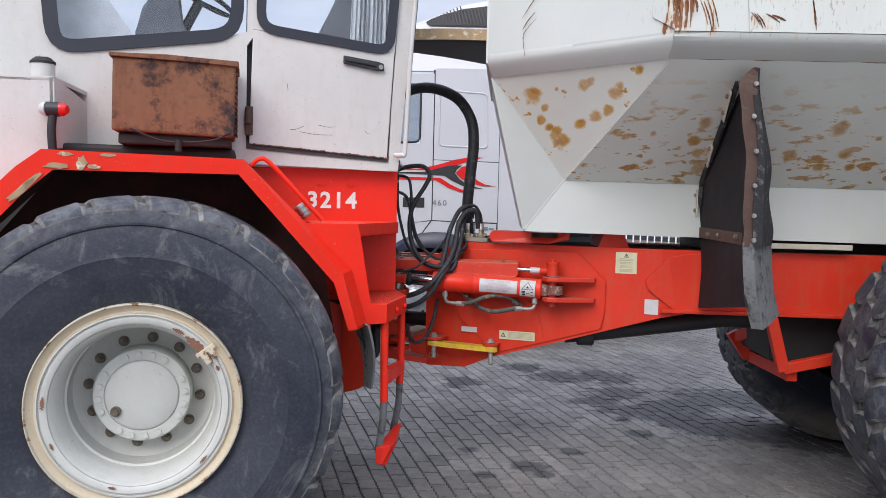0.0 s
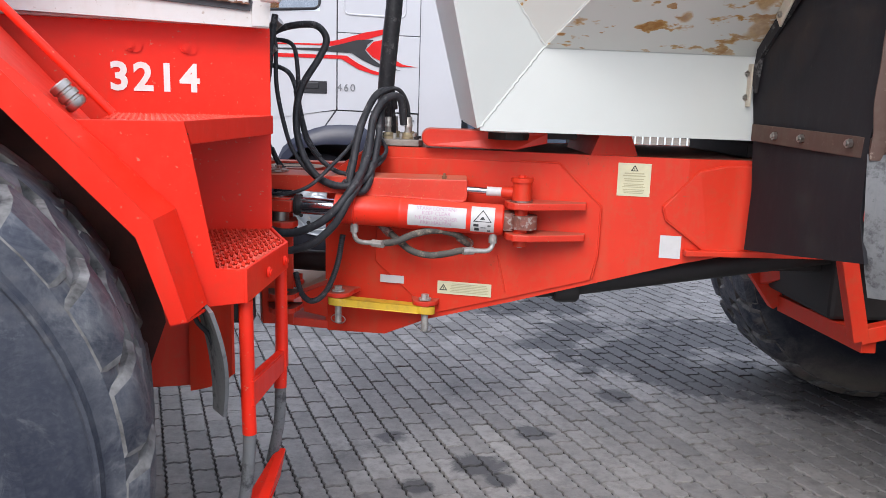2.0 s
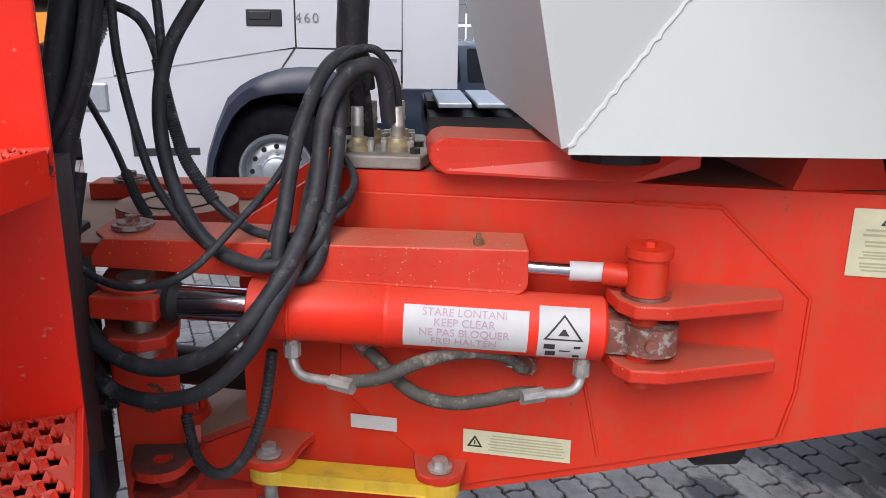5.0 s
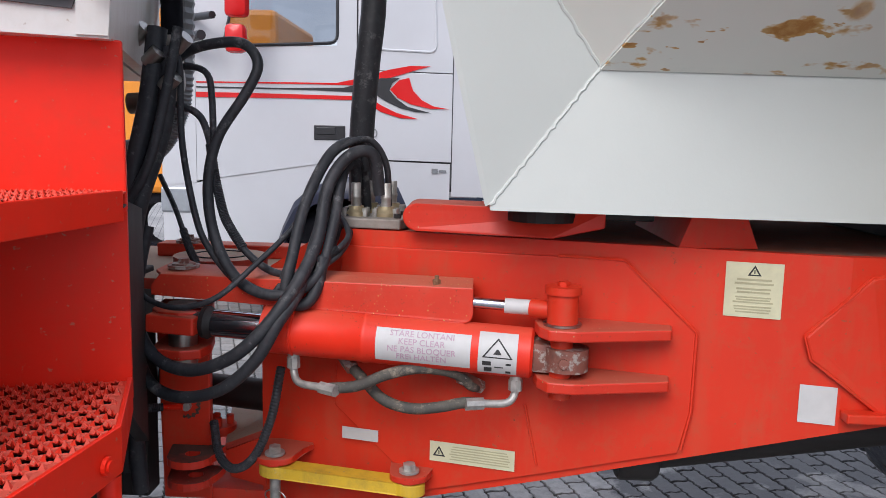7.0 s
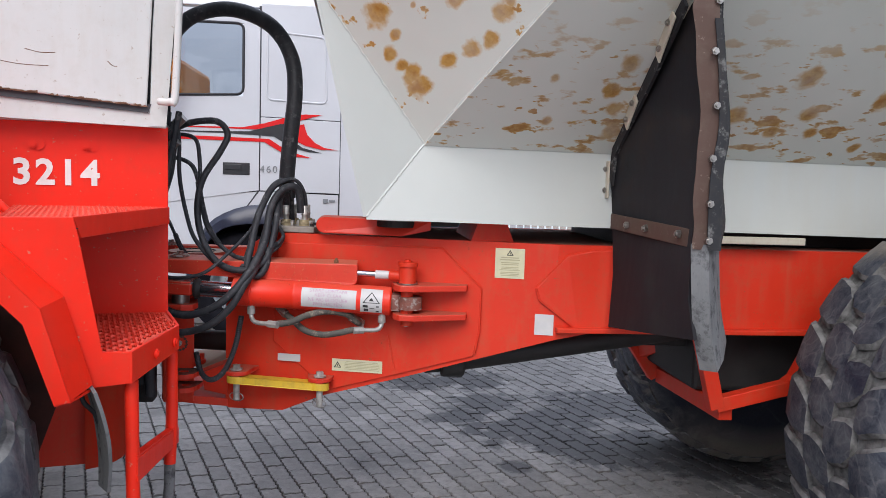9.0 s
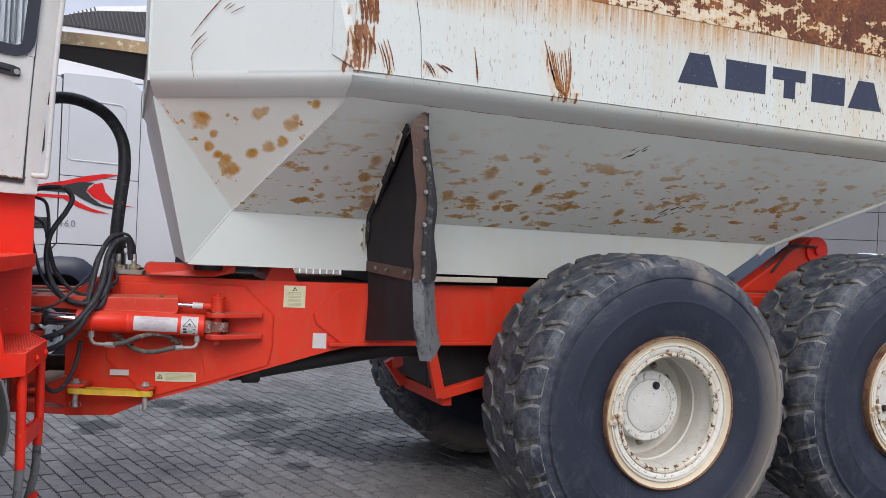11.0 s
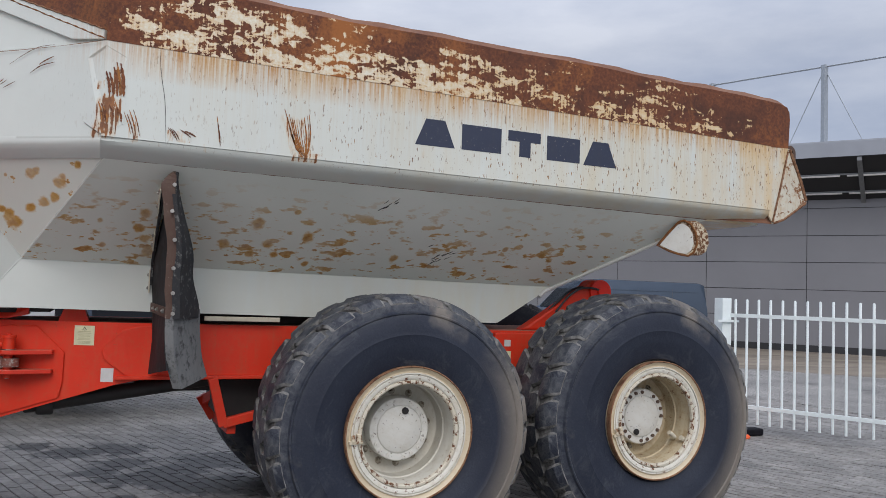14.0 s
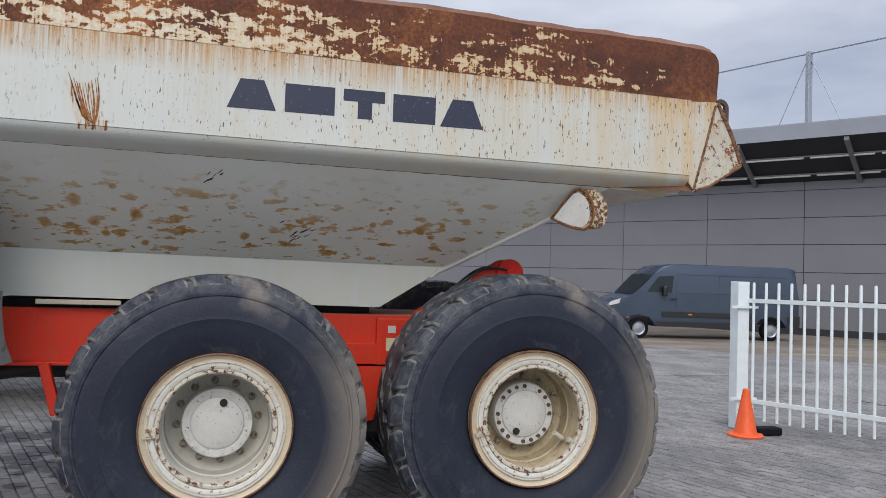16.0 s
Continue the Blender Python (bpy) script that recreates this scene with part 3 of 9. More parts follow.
def stone(name, joints=False):
    """Grey paving stones with stains and painted tub shade; joints adds the laid pattern for the far yard."""
    m, nt, b = material(name)
    place = nt.nodes.new("ShaderNodeNewGeometry")
    v = place.outputs["Position"]
    f1 = noise_tex(nt, v, 0.9, 6, 0.6, 0.3)
    f2 = noise_tex(nt, v, 60, 6, 0.7)
    f3 = noise_tex(nt, v, 1.3, 8, 0.64, 0.5)
    c = mix_col(nt, ramp(nt, f1, 0.36, 0.66), (0.165, 0.157, 0.146), (0.33, 0.313, 0.29))
    c = mix_col(nt, math_node(nt, "MULTIPLY", ramp(nt, f3, 0.57, 0.68), 0.7), c, (0.036, 0.037, 0.039))
    c = mix_col(nt, math_node(nt, "MULTIPLY", ramp(nt, f2, 0.4, 0.75), 0.35), c, (0.33, 0.32, 0.305))
    geo = nt.nodes.new("ShaderNodeSeparateXYZ")
    nt.links.new(v, geo.inputs["Vector"])
    edge = noise_tex(nt, v, 4.0, 8, 0.66, 0.6)
    stain_shade = None
    # small patches are oil; the broad ones also paint the tub's soft shadow
    for x, y, r in OIL_SHADE:
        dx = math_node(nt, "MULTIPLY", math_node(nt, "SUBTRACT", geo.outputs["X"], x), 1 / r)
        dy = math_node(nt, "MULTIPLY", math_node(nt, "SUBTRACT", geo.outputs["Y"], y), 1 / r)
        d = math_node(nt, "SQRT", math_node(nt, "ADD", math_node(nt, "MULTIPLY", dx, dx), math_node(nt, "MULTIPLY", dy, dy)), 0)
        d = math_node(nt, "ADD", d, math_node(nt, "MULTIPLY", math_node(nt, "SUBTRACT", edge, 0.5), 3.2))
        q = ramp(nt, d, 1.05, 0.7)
        stain_shade = q if stain_shade is None else math_node(nt, "MAXIMUM", stain_shade, q)
    f4 = noise_tex(nt, v, 16.0, 7, 0.68)
    c = mix_col(nt, math_node(nt, "MULTIPLY", ramp(nt, f4, 0.46, 0.70), 0.55), c, (0.075, 0.072, 0.070))
    c = mix_col(nt, math_node(nt, "MULTIPLY", ramp(nt, f4, 0.42, 0.28), 0.5), c, (0.34, 0.325, 0.30))
    if joints:
        br = nt.nodes.new("ShaderNodeTexBrick")
        vec = coords(nt, (1, 1, 1), (0, 0, radians(71.3)))
        nt.links.new(vec, br.inputs["Vector"])
        br.inputs["Scale"].default_value = 1.0
        br.inputs["Brick Width"].default_value, br.inputs["Row Height"].default_value = 0.215, 0.106
        br.inputs["Mortar Size"].default_value = 0.005
        br.inputs["Color1"].default_value = br.inputs["Color2"].default_value = (1, 1, 1, 1)
        br.inputs["Mortar"].default_value = (0, 0, 0, 1)
        c = mix_col(nt, br.outputs["Color"], (0.03, 0.028, 0.026), c)
    else:
        info = nt.nodes.new("ShaderNodeObjectInfo")
        gi = nt.nodes.new("ShaderNodeNewGeometry")
        rnd = math_node(nt, "ADD", info.outputs["Random"], gi.outputs["Random Per Island"])
        rnd = math_node(nt, "FRACT", rnd, 0)
        c = mix_col(nt, math_node(nt, "MULTIPLY", rnd, 0.48), c, (0.085, 0.08, 0.076))
    c = mix_col(nt, math_node(nt, "MULTIPLY", stain_shade, 0.82), c, (0.032, 0.032, 0.035))
    nt.links.new(c, b.inputs["Base Color"])
    nt.links.new(math_node(nt, "ADD", math_node(nt, "MULTIPLY", f1, 0.25), 0.55), b.inputs["Roughness"])
    bump(nt, b, f2, 0.3, 0.004)
    return m


def dirt_ground():
    m, nt, b = material("sandy yard")
    v = coords(nt)
    vs = coords(nt, (0.5, 1.6, 1), (0, 0, radians(-20)))
    f1 = noise_tex(nt, vs, 0.5, 7, 0.65, 0.5)
    f2 = noise_tex(nt, v, 25, 6, 0.7)
    c = mix_col(nt, ramp(nt, f1, 0.35, 0.65), (0.13, 0.105, 0.08), (0.27, 0.225, 0.175))
    c = mix_col(nt, math_node(nt, "MULTIPLY", ramp(nt, f2, 0.4, 0.7), 0.4), c, (0.12, 0.105, 0.085))
    nt.links.new(c, b.inputs["Base Color"])
    b.inputs["Roughness"].default_value = 0.9
    bump(nt, b, f2, 0.4, 0.01)
    return m


M_BODY = body_white()
M_UNDER = spotted_white("white underside paint", 9.5, 0.562, 0.63, (0.80, 1.3, 1.8), (1.95, 2.36),
                        ((1.03, 2.13, 0.028), (1.0, 2.05, 0.025), (1.04, 1.987, 0.028), (1.07, 1.908, 0.028), (0.78, 2.08, 0.014), (0.80, 1.94, 0.016), (1.52, 1.985, 0.028), (1.80, 1.995, 0.030), (1.70, 2.11, 0.034),
                         (1.70, 1.93, 0.022), (1.86, 1.936, 0.020), (2.05, 2.05, 0.030), (2.09, 1.885, 0.016), (1.93, 2.196, 0.016), (2.70, 1.95, 0.022), (3.51, 2.05, 0.016), (3.60, 2.155, 0.014)), 1.35, (0.60, 0.39, 0.13), (0.36, 0.155, 0.018))
M_BLOB = spotted_white("white panel with rust blooms", 9.0, 0.66, 0.70, (1.0, 1.0, 1.0), None,
                       ((0.146, 2.284, 0.044), (0.20, 2.16, 0.026), (0.215, 2.215, 0.019), (0.312, 2.046, 0.041), (0.28, 2.085, 0.034), (0.245, 2.12, 0.022), (0.403, 2.127, 0.028), (0.48, 2.165, 0.030), (0.528, 2.188, 0.028),
                        (0.557, 2.264, 0.034), (0.575, 2.295, 0.022), (0.40, 2.315, 0.026), (0.43, 2.33, 0.022), (0.65, 2.355, 0.022), (0.267, 2.303, 0.009)))
M_SCRAPE = plain("fresh orange rust", (0.21, 0.078, 0.020), 0.8, 0, 0.6, 30, 0.2)
M_RAIL = rust_band()
M_RUST = rust_plain()
M_MAROON = rust_maroon()
M_TYRE = tyre_rubber()
M_TYRE_PALE = tyre_rubber("scuffed tyre rubber", 0.7, 0.22)
M_TYRE_EDGE = plain("dusty tread groove", (0.17, 0.167, 0.16), 0.9, 0, 0.8, 16, 0.4, 60, 0.2)
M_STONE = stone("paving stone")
M_GROUND = stone("far paving", True)
M_SAND = dirt_ground()
M_JOINT = plain("joint sand", (0.022, 0.020, 0.018), 0.95, 0, 0.3, 30, 0.3)

# ---- helpers for building ----


def thing(name, label, category, at=(0, 0, 0), group="", kind=""):
    ob = new(name)
    ob.location = at
    ob.empty_display_size = 0.2
    return tagged(ob, label, category, group, kind)


def part(name, bm, mat, parent=None, label="", smooth=False, m=None):
    """One mesh object from a bmesh built in world metres, under a thing or a part."""
    if m is not None:
        bm.transform(m)
    bmesh.ops.recalc_face_normals(bm, faces=bm.faces[:])
    me = bpy.data.meshes.new(name)
    bm.to_mesh(me)
    bm.free()
    for k in (mat if isinstance(mat, (list, tuple)) else (mat,)):
        me.materials.append(k)
    if smooth:
        me.polygons.foreach_set("use_smooth", [True] * len(me.polygons))
        me.set_sharp_from_angle(angle=radians(40))
    ob = new(name, me)
    if parent is not None:
        attach(ob, parent)
    if label:
        ob["label"] = label
    return ob


def attach(ob, parent):
    top = parent
    at = Matrix.Identity(4)
    chain = []
    while top is not None:
        chain.append(top)
        top = top.parent
    for o in reversed(chain):
        at = at @ (o.matrix_parent_inverse if o.parent else Matrix.Identity(4)) @ Matrix.LocRotScale(o.location, o.rotation_euler, o.scale)
    ob.parent = parent
    ob.matrix_parent_inverse = at.inverted()


def bm_new():
    return bmesh.new()


def box(bm, x0, x1, y0, y1, z0, z1, bevel=0.0, m=None):
    vs = [bm.verts.new(Vector((x, y, z)) if m is None else m @ Vector((x, y, z))) for x in (x0, x1) for y in (y0, y1) for z in (z0, z1)]
    fs = [bm.faces.new([vs[i] for i in f]) for f in ((0, 1, 3, 2), (4, 6, 7, 5), (0, 4, 5, 1), (2, 3, 7, 6), (0, 2, 6, 4), (1, 5, 7, 3))]
    if bevel > 0:
        es = list({e for f in fs for e in f.edges})
        bmesh.ops.bevel(bm, geom=es, offset=bevel, segments=2, profile=0.5, affect="EDGES", clamp_overlap=True)
    return bm


def slab(bm, pts, off, bevel=0.0):
    """A plate: a polygon of 3D points pushed out by the vector off."""
    off = Vector(off)
    a = [bm.verts.new(Vector(p)) for p in pts]
    b = [bm.verts.new(Vector(p) + off) for p in pts]
    n = len(pts)
    fs = [bm.faces.new(a[::-1]), bm.faces.new(b)]
    fs += [bm.faces.new((a[i], a[(i + 1) % n], b[(i + 1) % n], b[i])) for i in range(n)]
    if bevel > 0:
        es = list({e for f in fs for e in f.edges})
        bmesh.ops.bevel(bm, geom=es, offset=bevel, segments=2, profile=0.5, affect="EDGES", clamp_overlap=True)
    return bm


def smooth_path(pts, n=8):
    """Catmull-Rom through the points."""
    p = [Vector(q) for q in pts]
    p = [2 * p[0] - p[1]] + p + [2 * p[-1] - p[-2]]
    out = []
    for i in range(1, len(p) - 2):
        for k in range(n):
            t = k / n
            a, b, c, d = p[i - 1], p[i], p[i + 1], p[i + 2]
            out.append(0.5 * (2 * b + (c - a) * t + (2 * a - 5 * b + 4 * c - d) * t * t + (3 * b - a - 3 * c + d) * t ** 3))
    out.append(p[-2])
    return out


def tube(bm, path, r, sides=12, wave=0.0):
    """A round bar along a path; wave gives it corrugated rings."""
    path = [Vector(q) for q in path]
    rings = []
    n_prev = None
    for i, q in enumerate(path):
        d = (path[min(i + 1, len(path) - 1)] - path[max(i - 1, 0)]).normalized()
        if n_prev is None:
            n_prev = d.orthogonal().normalized()
        nrm = (n_prev - d * n_prev.dot(d)).normalized()
        bi = d.cross(nrm)
        n_prev = nrm
        rr = r * (1 + (wave if i % 2 else -wave))
        rings.append([bm.verts.new(q + (nrm * math.cos(a) + bi * math.sin(a)) * rr) for a in (2 * math.pi * k / sides for k in range(sides))])
    for a, b in zip(rings, rings[1:]):
        for k in range(sides):
            bm.faces.new((a[k], a[(k + 1) % sides], b[(k + 1) % sides], b[k]))
    bm.faces.new(rings[0][::-1])
    bm.faces.new(rings[-1])
    return bm


def lathe(bm, profile, at=(0, 0, 0), axis="y", steps=48, close=False):
    """Turns (radius, along) pairs round an axis through at."""
    at = Vector(at)
    rings = []
    for r, h in profile:
        ring = []
        for k in range(steps):
            a = 2 * math.pi * k / steps
            c, s = r * math.cos(a), r * math.sin(a)
            ring.append(bm.verts.new(at + Vector({"y": (c, h, s), "z": (c, s, h), "x": (h, c, s)}[axis])))
        rings.append(ring)
    pairs = list(zip(rings, rings[1:])) + ([(rings[-1], rings[0])] if close else [])
    for a, b in pairs:
        for k in range(steps):
            bm.faces.new((a[k], a[(k + 1) % steps], b[(k + 1) % steps], b[k]))
    if not close:
        if profile[0][0] > 1e-6:
            bm.faces.new(rings[0])
        if profile[-1][0] > 1e-6:
            bm.faces.new(rings[-1][::-1])
    return bm


def cyl(bm, a, b, r, sides=20):
    return tube(bm, [a, b], r, sides)


def hexnut(bm, at, axis, r, h):
    d = Vector(axis).normalized()
    tube(bm, [Vector(at), Vector(at) + d * h], r, 6)
    tube(bm, [Vector(at) + d * h, Vector(at) + d * (h * 1.5)], r * 0.55, 10)
    return bm


def letters(text, size, mat, parent, name, origin, right, up, depth=0.0015, label="", space=1.0, bold=0.0, align="LEFT"):
    """Words in the built-in font, turned into a mesh standing at origin."""
    cu = bpy.data.curves.new(name, "FONT")
    cu.body, cu.size, cu.extrude, cu.space_character, cu.offset, cu.align_x = text, size, depth, space, bold, align
    cu.resolution_u = 3
    tmp = bpy.data.objects.new("tmp_text", cu)
    me = bpy.data.meshes.new_from_object(tmp)
    bpy.data.objects.remove(tmp)
    bm = bmesh.new()
    bm.from_mesh(me)
    right, up = Vector(right).normalized(), Vector(up).normalized()
    m = Matrix((right, up, right.cross(up))).transposed().to_4x4()
    m.translation = Vector(origin)
    return part(name, bm, mat, parent, label, m=m)


TH = radians(18)
FRONT = Matrix.Translation((-0.6, 4.52, 0)) @ Matrix.Rotation(TH, 4, "Z")
FU, FV = FRONT.to_3x3() @ Vector((1, 0, 0)), FRONT.to_3x3() @ Vector((0, 1, 0))
YC = 5.2


def fr(u, v, z):
    return FRONT @ Vector((u, v, z))


# ---- ground ----
bm = bm_new()
FX0, FX1, FY0, FY1 = -3.2, 12.4, 1.5, 13.0  # field of laid stones, its bed sunk below the yard
gx = [-120, -40, -12, FX0 - 0.01, FX0, 0, 4, 8, FX1, FX1 + 0.01, 40, 160]
gy = [-120, -40, -12, FY0 - 0.01, FY0, 5, 9, FY1, FY1 + 0.01, 40, 160]
gv = [[bm.verts.new((x, y, -0.026 if FX0 <= x <= FX1 and FY0 <= y <= FY1 else -0.001)) for y in gy] for x in gx]
for i in range(len(gx) - 1):
    for j in range(len(gy) - 1):
        bm.faces.new((gv[i][j], gv[i + 1][j], gv[i + 1][j + 1], gv[i][j + 1]))
ground = part("ground", bm, M_GROUND)
tagged(ground, "grey concrete block paving of a vehicle yard", "ground", kind="structure")
bm = bm_new()
WALL_A, WALL_D = Vector((23.0, 27.1, 0)), Vector((0.574, -0.819, 0)).normalized()
WALL_N = Vector((-WALL_D.y, WALL_D.x, 0))
if WALL_N.dot(Vector((-1, -1, 0))) < 0:
    WALL_N = -WALL_N
q = [WALL_A + WALL_D * s + WALL_N * w for s, w in ((-40, 0.0), (30, 0.0), (30, 9.5), (14, 10.5), (2, 11.5), (-10, 12.5), (-40, 16))]
slab(bm, [Vector((p.x, p.y, -0.011)) for p in q], (0, 0, 0.013))
tagged(part("sandy_ground", bm, M_SAND), "dusty sandy apron in front of the warehouse", "ground", kind="structure")

# ---- articulated dump truck ----
truck = thing("articulated_dump_truck", "red and white articulated dump truck, rusty and worn, standing on paving", "dump truck", (2.0, YC, 0))

# tub: one shell with near, far, front and under faces
XR = 5.50


def top_z(x):
    return 3.424 - 0.0155 * (x - 0.75) + 0.005 * math.sin(x * 2.1) + 0.005 * math.sin(x * 5.3)


def far(p):
    return (p[0], 2 * YC - p[1], p[2])


XS = [0.76 + (XR - 0.76) * k / 24 for k in range(25)]


def line(x, a, b, x0=0.76, x1=XR):
    return a + (b - a) * (x - x0) / (x1 - x0)


def strip(bm, lo, hi):
    a = [bm.verts.new(p) for p in lo]
    b = [bm.verts.new(p) for p in hi]
    for i in range(len(a) - 1):
        bm.faces.new((a[i], a[i + 1], b[i + 1], b[i]))


def solid(bm, t=0.012):
    bmesh.ops.recalc_face_normals(bm, faces=bm.faces[:])
    bmesh.ops.solidify(bm, geom=bm.faces[:], thickness=t)
    return bm


PF, PFD = (-0.10, 4.43, 2.455), (-0.07, 4.47, 2.385)
CREASE, BODYC, CR_U = (0.35, 4.66, 1.842), (0.13, 4.66, 1.55), (0.78, 3.91, 2.397)
bm = bm_new()
LOW = 0.045  # the side bends inwards over this height
strip(bm, [(x, 3.78, line(x, 2.447, 2.40) + LOW) for x in XS], [(x, 3.78, line(x, 3.014, 2.944)) for x in XS])
f = [bm.verts.new(p) for p in ((-0.10, 4.43, 2.455 + LOW), (0.76, 3.78, 2.447 + LOW), (0.76, 3.78, 3.014), (-0.10, 4.43, 2.965))]
bm.faces.new(f)
tub = part("tub", solid(bm, 0.012), M_BODY, truck, "off-white tub side streaked with rust")
bm = bm_new()
bend = ((0.0, LOW), (0.006, 0.026), (0.022, 0.009), (0.05, -0.012), (0.13, -0.05))
for (d0, h0), (d1, h1) in zip(bend, bend[1:]):
    strip(bm, [(x, 3.78 + d1, line(x, 2.447, 2.40) + h1) for x in XS], [(x, 3.78 + d0, line(x, 2.447, 2.40) + h0) for x in XS])
    k0, k1 = d0 / 0.13, d1 / 0.13
    strip(bm, [(-0.10 + 0.03 * k1, 4.43 + 0.04 * k1, 2.455 + LOW + (h1 - LOW) * 1.2), (0.76 + 0.02 * k1, 3.78 + d1, 2.447 + h1)], [(-0.10 + 0.03 * k0, 4.43 + 0.04 * k0, 2.455 + LOW + (h0 - LOW) * 1.2), (0.76 + 0.02 * k0, 3.78 + d0, 2.447 + h0)])
bmesh.ops.remove_doubles(bm, verts=bm.verts[:], dist=0.0004)
part("lower_bevel", solid(bm, 0.008), M_BODY, tub, smooth=True)
# sloped underside
bm = bm_new()
bm.faces.new([bm.verts.new(p) for p in (CR_U, CREASE, (4.10, 4.66, 1.806), (5.0, 3.91, 2.352))])
part("sloped_underside", solid(bm, 0.008), M_UNDER, tub, "sloped underside dotted with ochre rust spots")
bm = bm_new()
bm.faces.new([bm.verts.new(p) for p in (PFD, CREASE, CR_U)])
part("front_corner_panel", solid(bm, 0.008), M_BLOB, tub, "triangular corner panel with rust blooms")
bm = bm_new()
bm.faces.new([bm.verts.new(p) for p in (PFD, BODYC, CREASE)])
part("front_corner_panel", solid(bm, 0.008), M_BODY, tub)
bm = bm_new()
bm.faces.new([bm.verts.new(p) for p in (BODYC, (3.63, 4.66, 1.515), (4.10, 4.66, 1.806), CREASE)])
part("lower_side_panel", solid(bm, 0.008), M_BODY, tub)
# weld beads along the creases
for a, b in ((CREASE, CR_U), (CREASE, BODYC), (PFD, CREASE), (CREASE, (4.10, 4.66, 1.806))):
    bm = bm_new()
    a, b = Vector(a), Vector(b)
    tube(bm, [a + (b - a) * (k / 40) + Vector((0.002 * math.sin(k * 2.3), 0, 0.002 * math.cos(k * 1.7))) for k in range(41)], 0.0042, 6, 0.08)
    part("weld_bead", bm, M_BODY, tub, smooth=True)
# dirty joint where the underside meets the bevel
bm = bm_new()
tube(bm, [Vector(CR_U).lerp(Vector((5.0, 3.91, 2.352)), k / 50) + Vector((0, -0.004, -0.004 + 0.001 * math.sin(k * 2.1))) for k in range(51)], 0.0032, 6, 0.1)
part("joint_line", bm, M_RUSTEDGE, tub)
# far side, floor, front wall and tail floor close the tub
bm = bm_new()
strip(bm, [far((x, 3.78, 2.42)) for x in XS], [far((x, 3.78, 3.33)) for x in XS])
bm.faces.new([bm.verts.new(far(p)) for p in (CR_U, CREASE, (4.10, 4.66, 1.806), (5.0, 3.91, 2.352))])
bm.faces.new([bm.verts.new(far(p)) for p in (BODYC, (3.63, 4.66, 1.515), (4.10, 4.66, 1.806), CREASE)])
bm.faces.new([bm.verts.new(far(p)) for p in (PFD, CREASE, CR_U)])
bm.faces.new([bm.verts.new(far(p)) for p in (PF, (0.76, 3.78, 2.447), (0.76, 3.78, 3.3), (-0.1, 4.43, 3.4))])
bm.faces.new([bm.verts.new(far(p)) for p in ((0.76, 3.78, 2.447), CR_U, (5.0, 3.91, 2.352), (5.5, 3.78, 2.40))])
part("far_side", solid(bm, 0.012), M_BODY, tub)
bm = bm_new()
bm.faces.new([bm.verts.new(p) for p in (BODYC, (3.63, 4.66, 1.515), far((3.63, 4.66, 1.515)), far(BODYC))])
bm.faces.new([bm.verts.new(p) for p in ((3.63, 4.66, 1.515), (4.10, 4.66, 1.806), far((4.10, 4.66, 1.806)), far((3.63, 4.66, 1.515)))])
bm.faces.new([bm.verts.new(p) for p in ((4.10, 4.66, 1.806), (5.0, 3.91, 2.352), far((5.0, 3.91, 2.352)), far((4.10, 4.66, 1.806)))])
bm.faces.new([bm.verts.new(p) for p in ((5.0, 3.91, 2.352), (5.5, 3.9, 2.345), far((5.5, 3.9, 2.345)), far((5.0, 3.91, 2.352)))])
part("tub_floor", solid(bm, 0.012), M_BODY, tub)
bm = bm_new()
bm.faces.new([bm.verts.new(p) for p in (PF, (-0.10, 4.43, 2.965), (-0.10, 4.43, 3.42), far((-0.10, 4.43, 3.42)), far(PF))])
bm.faces.new([bm.verts.new(p) for p in (PF, PFD, far(PFD), far(PF))])
bm.faces.new([bm.verts.new(p) for p in (PFD, BODYC, far(BODYC), far(PFD))])
part("headboard", solid(bm, 0.012), M_BODY, tub)
# rusty top rail
bm = bm_new()
strip(bm, [(x, 3.777, line(x, 3.012, 2.942)) for x in XS], [(x, 3.79, top_z(x) - 0.05) for x in XS])
part("top_rail", solid(bm, 0.012), M_RAIL, tub, "rusted top rail with torn white paint")
bm = bm_new()
strip(bm, [(x, 3.79, top_z(x) - 0.052) for x in XS], [(x, 3.845, top_z(x) + 0.006 * math.sin(x * 17)) for x in XS])
strip(bm, [(x, 3.845, top_z(x) + 0.006 * math.sin(x * 17)) for x in XS], [(x, 3.93, top_z(x) - 0.03) for x in XS])
TZ = top_z(XR) + 0.006 * math.sin(XR * 17)
tail_top = [(XR, TZ), (5.57, TZ + 0.002), (5.63, TZ - 0.004), (5.685, TZ - 0.022), (5.712, TZ - 0.055)]
strip(bm, [(x, 3.79, z - 0.052) for x, z in tail_top], [(x - 0.004, 3.845, z) for x, z in tail_top])
strip(bm, [(x - 0.004, 3.845, z) for x, z in tail_top], [(x - 0.01, 3.93, z - 0.03) for x, z in tail_top])
bmesh.ops.remove_doubles(bm, verts=bm.verts[:], dist=0.0005)
part("rail_cap", solid(bm, 0.012), M_RUST, tub, "dented rusty rail cap")
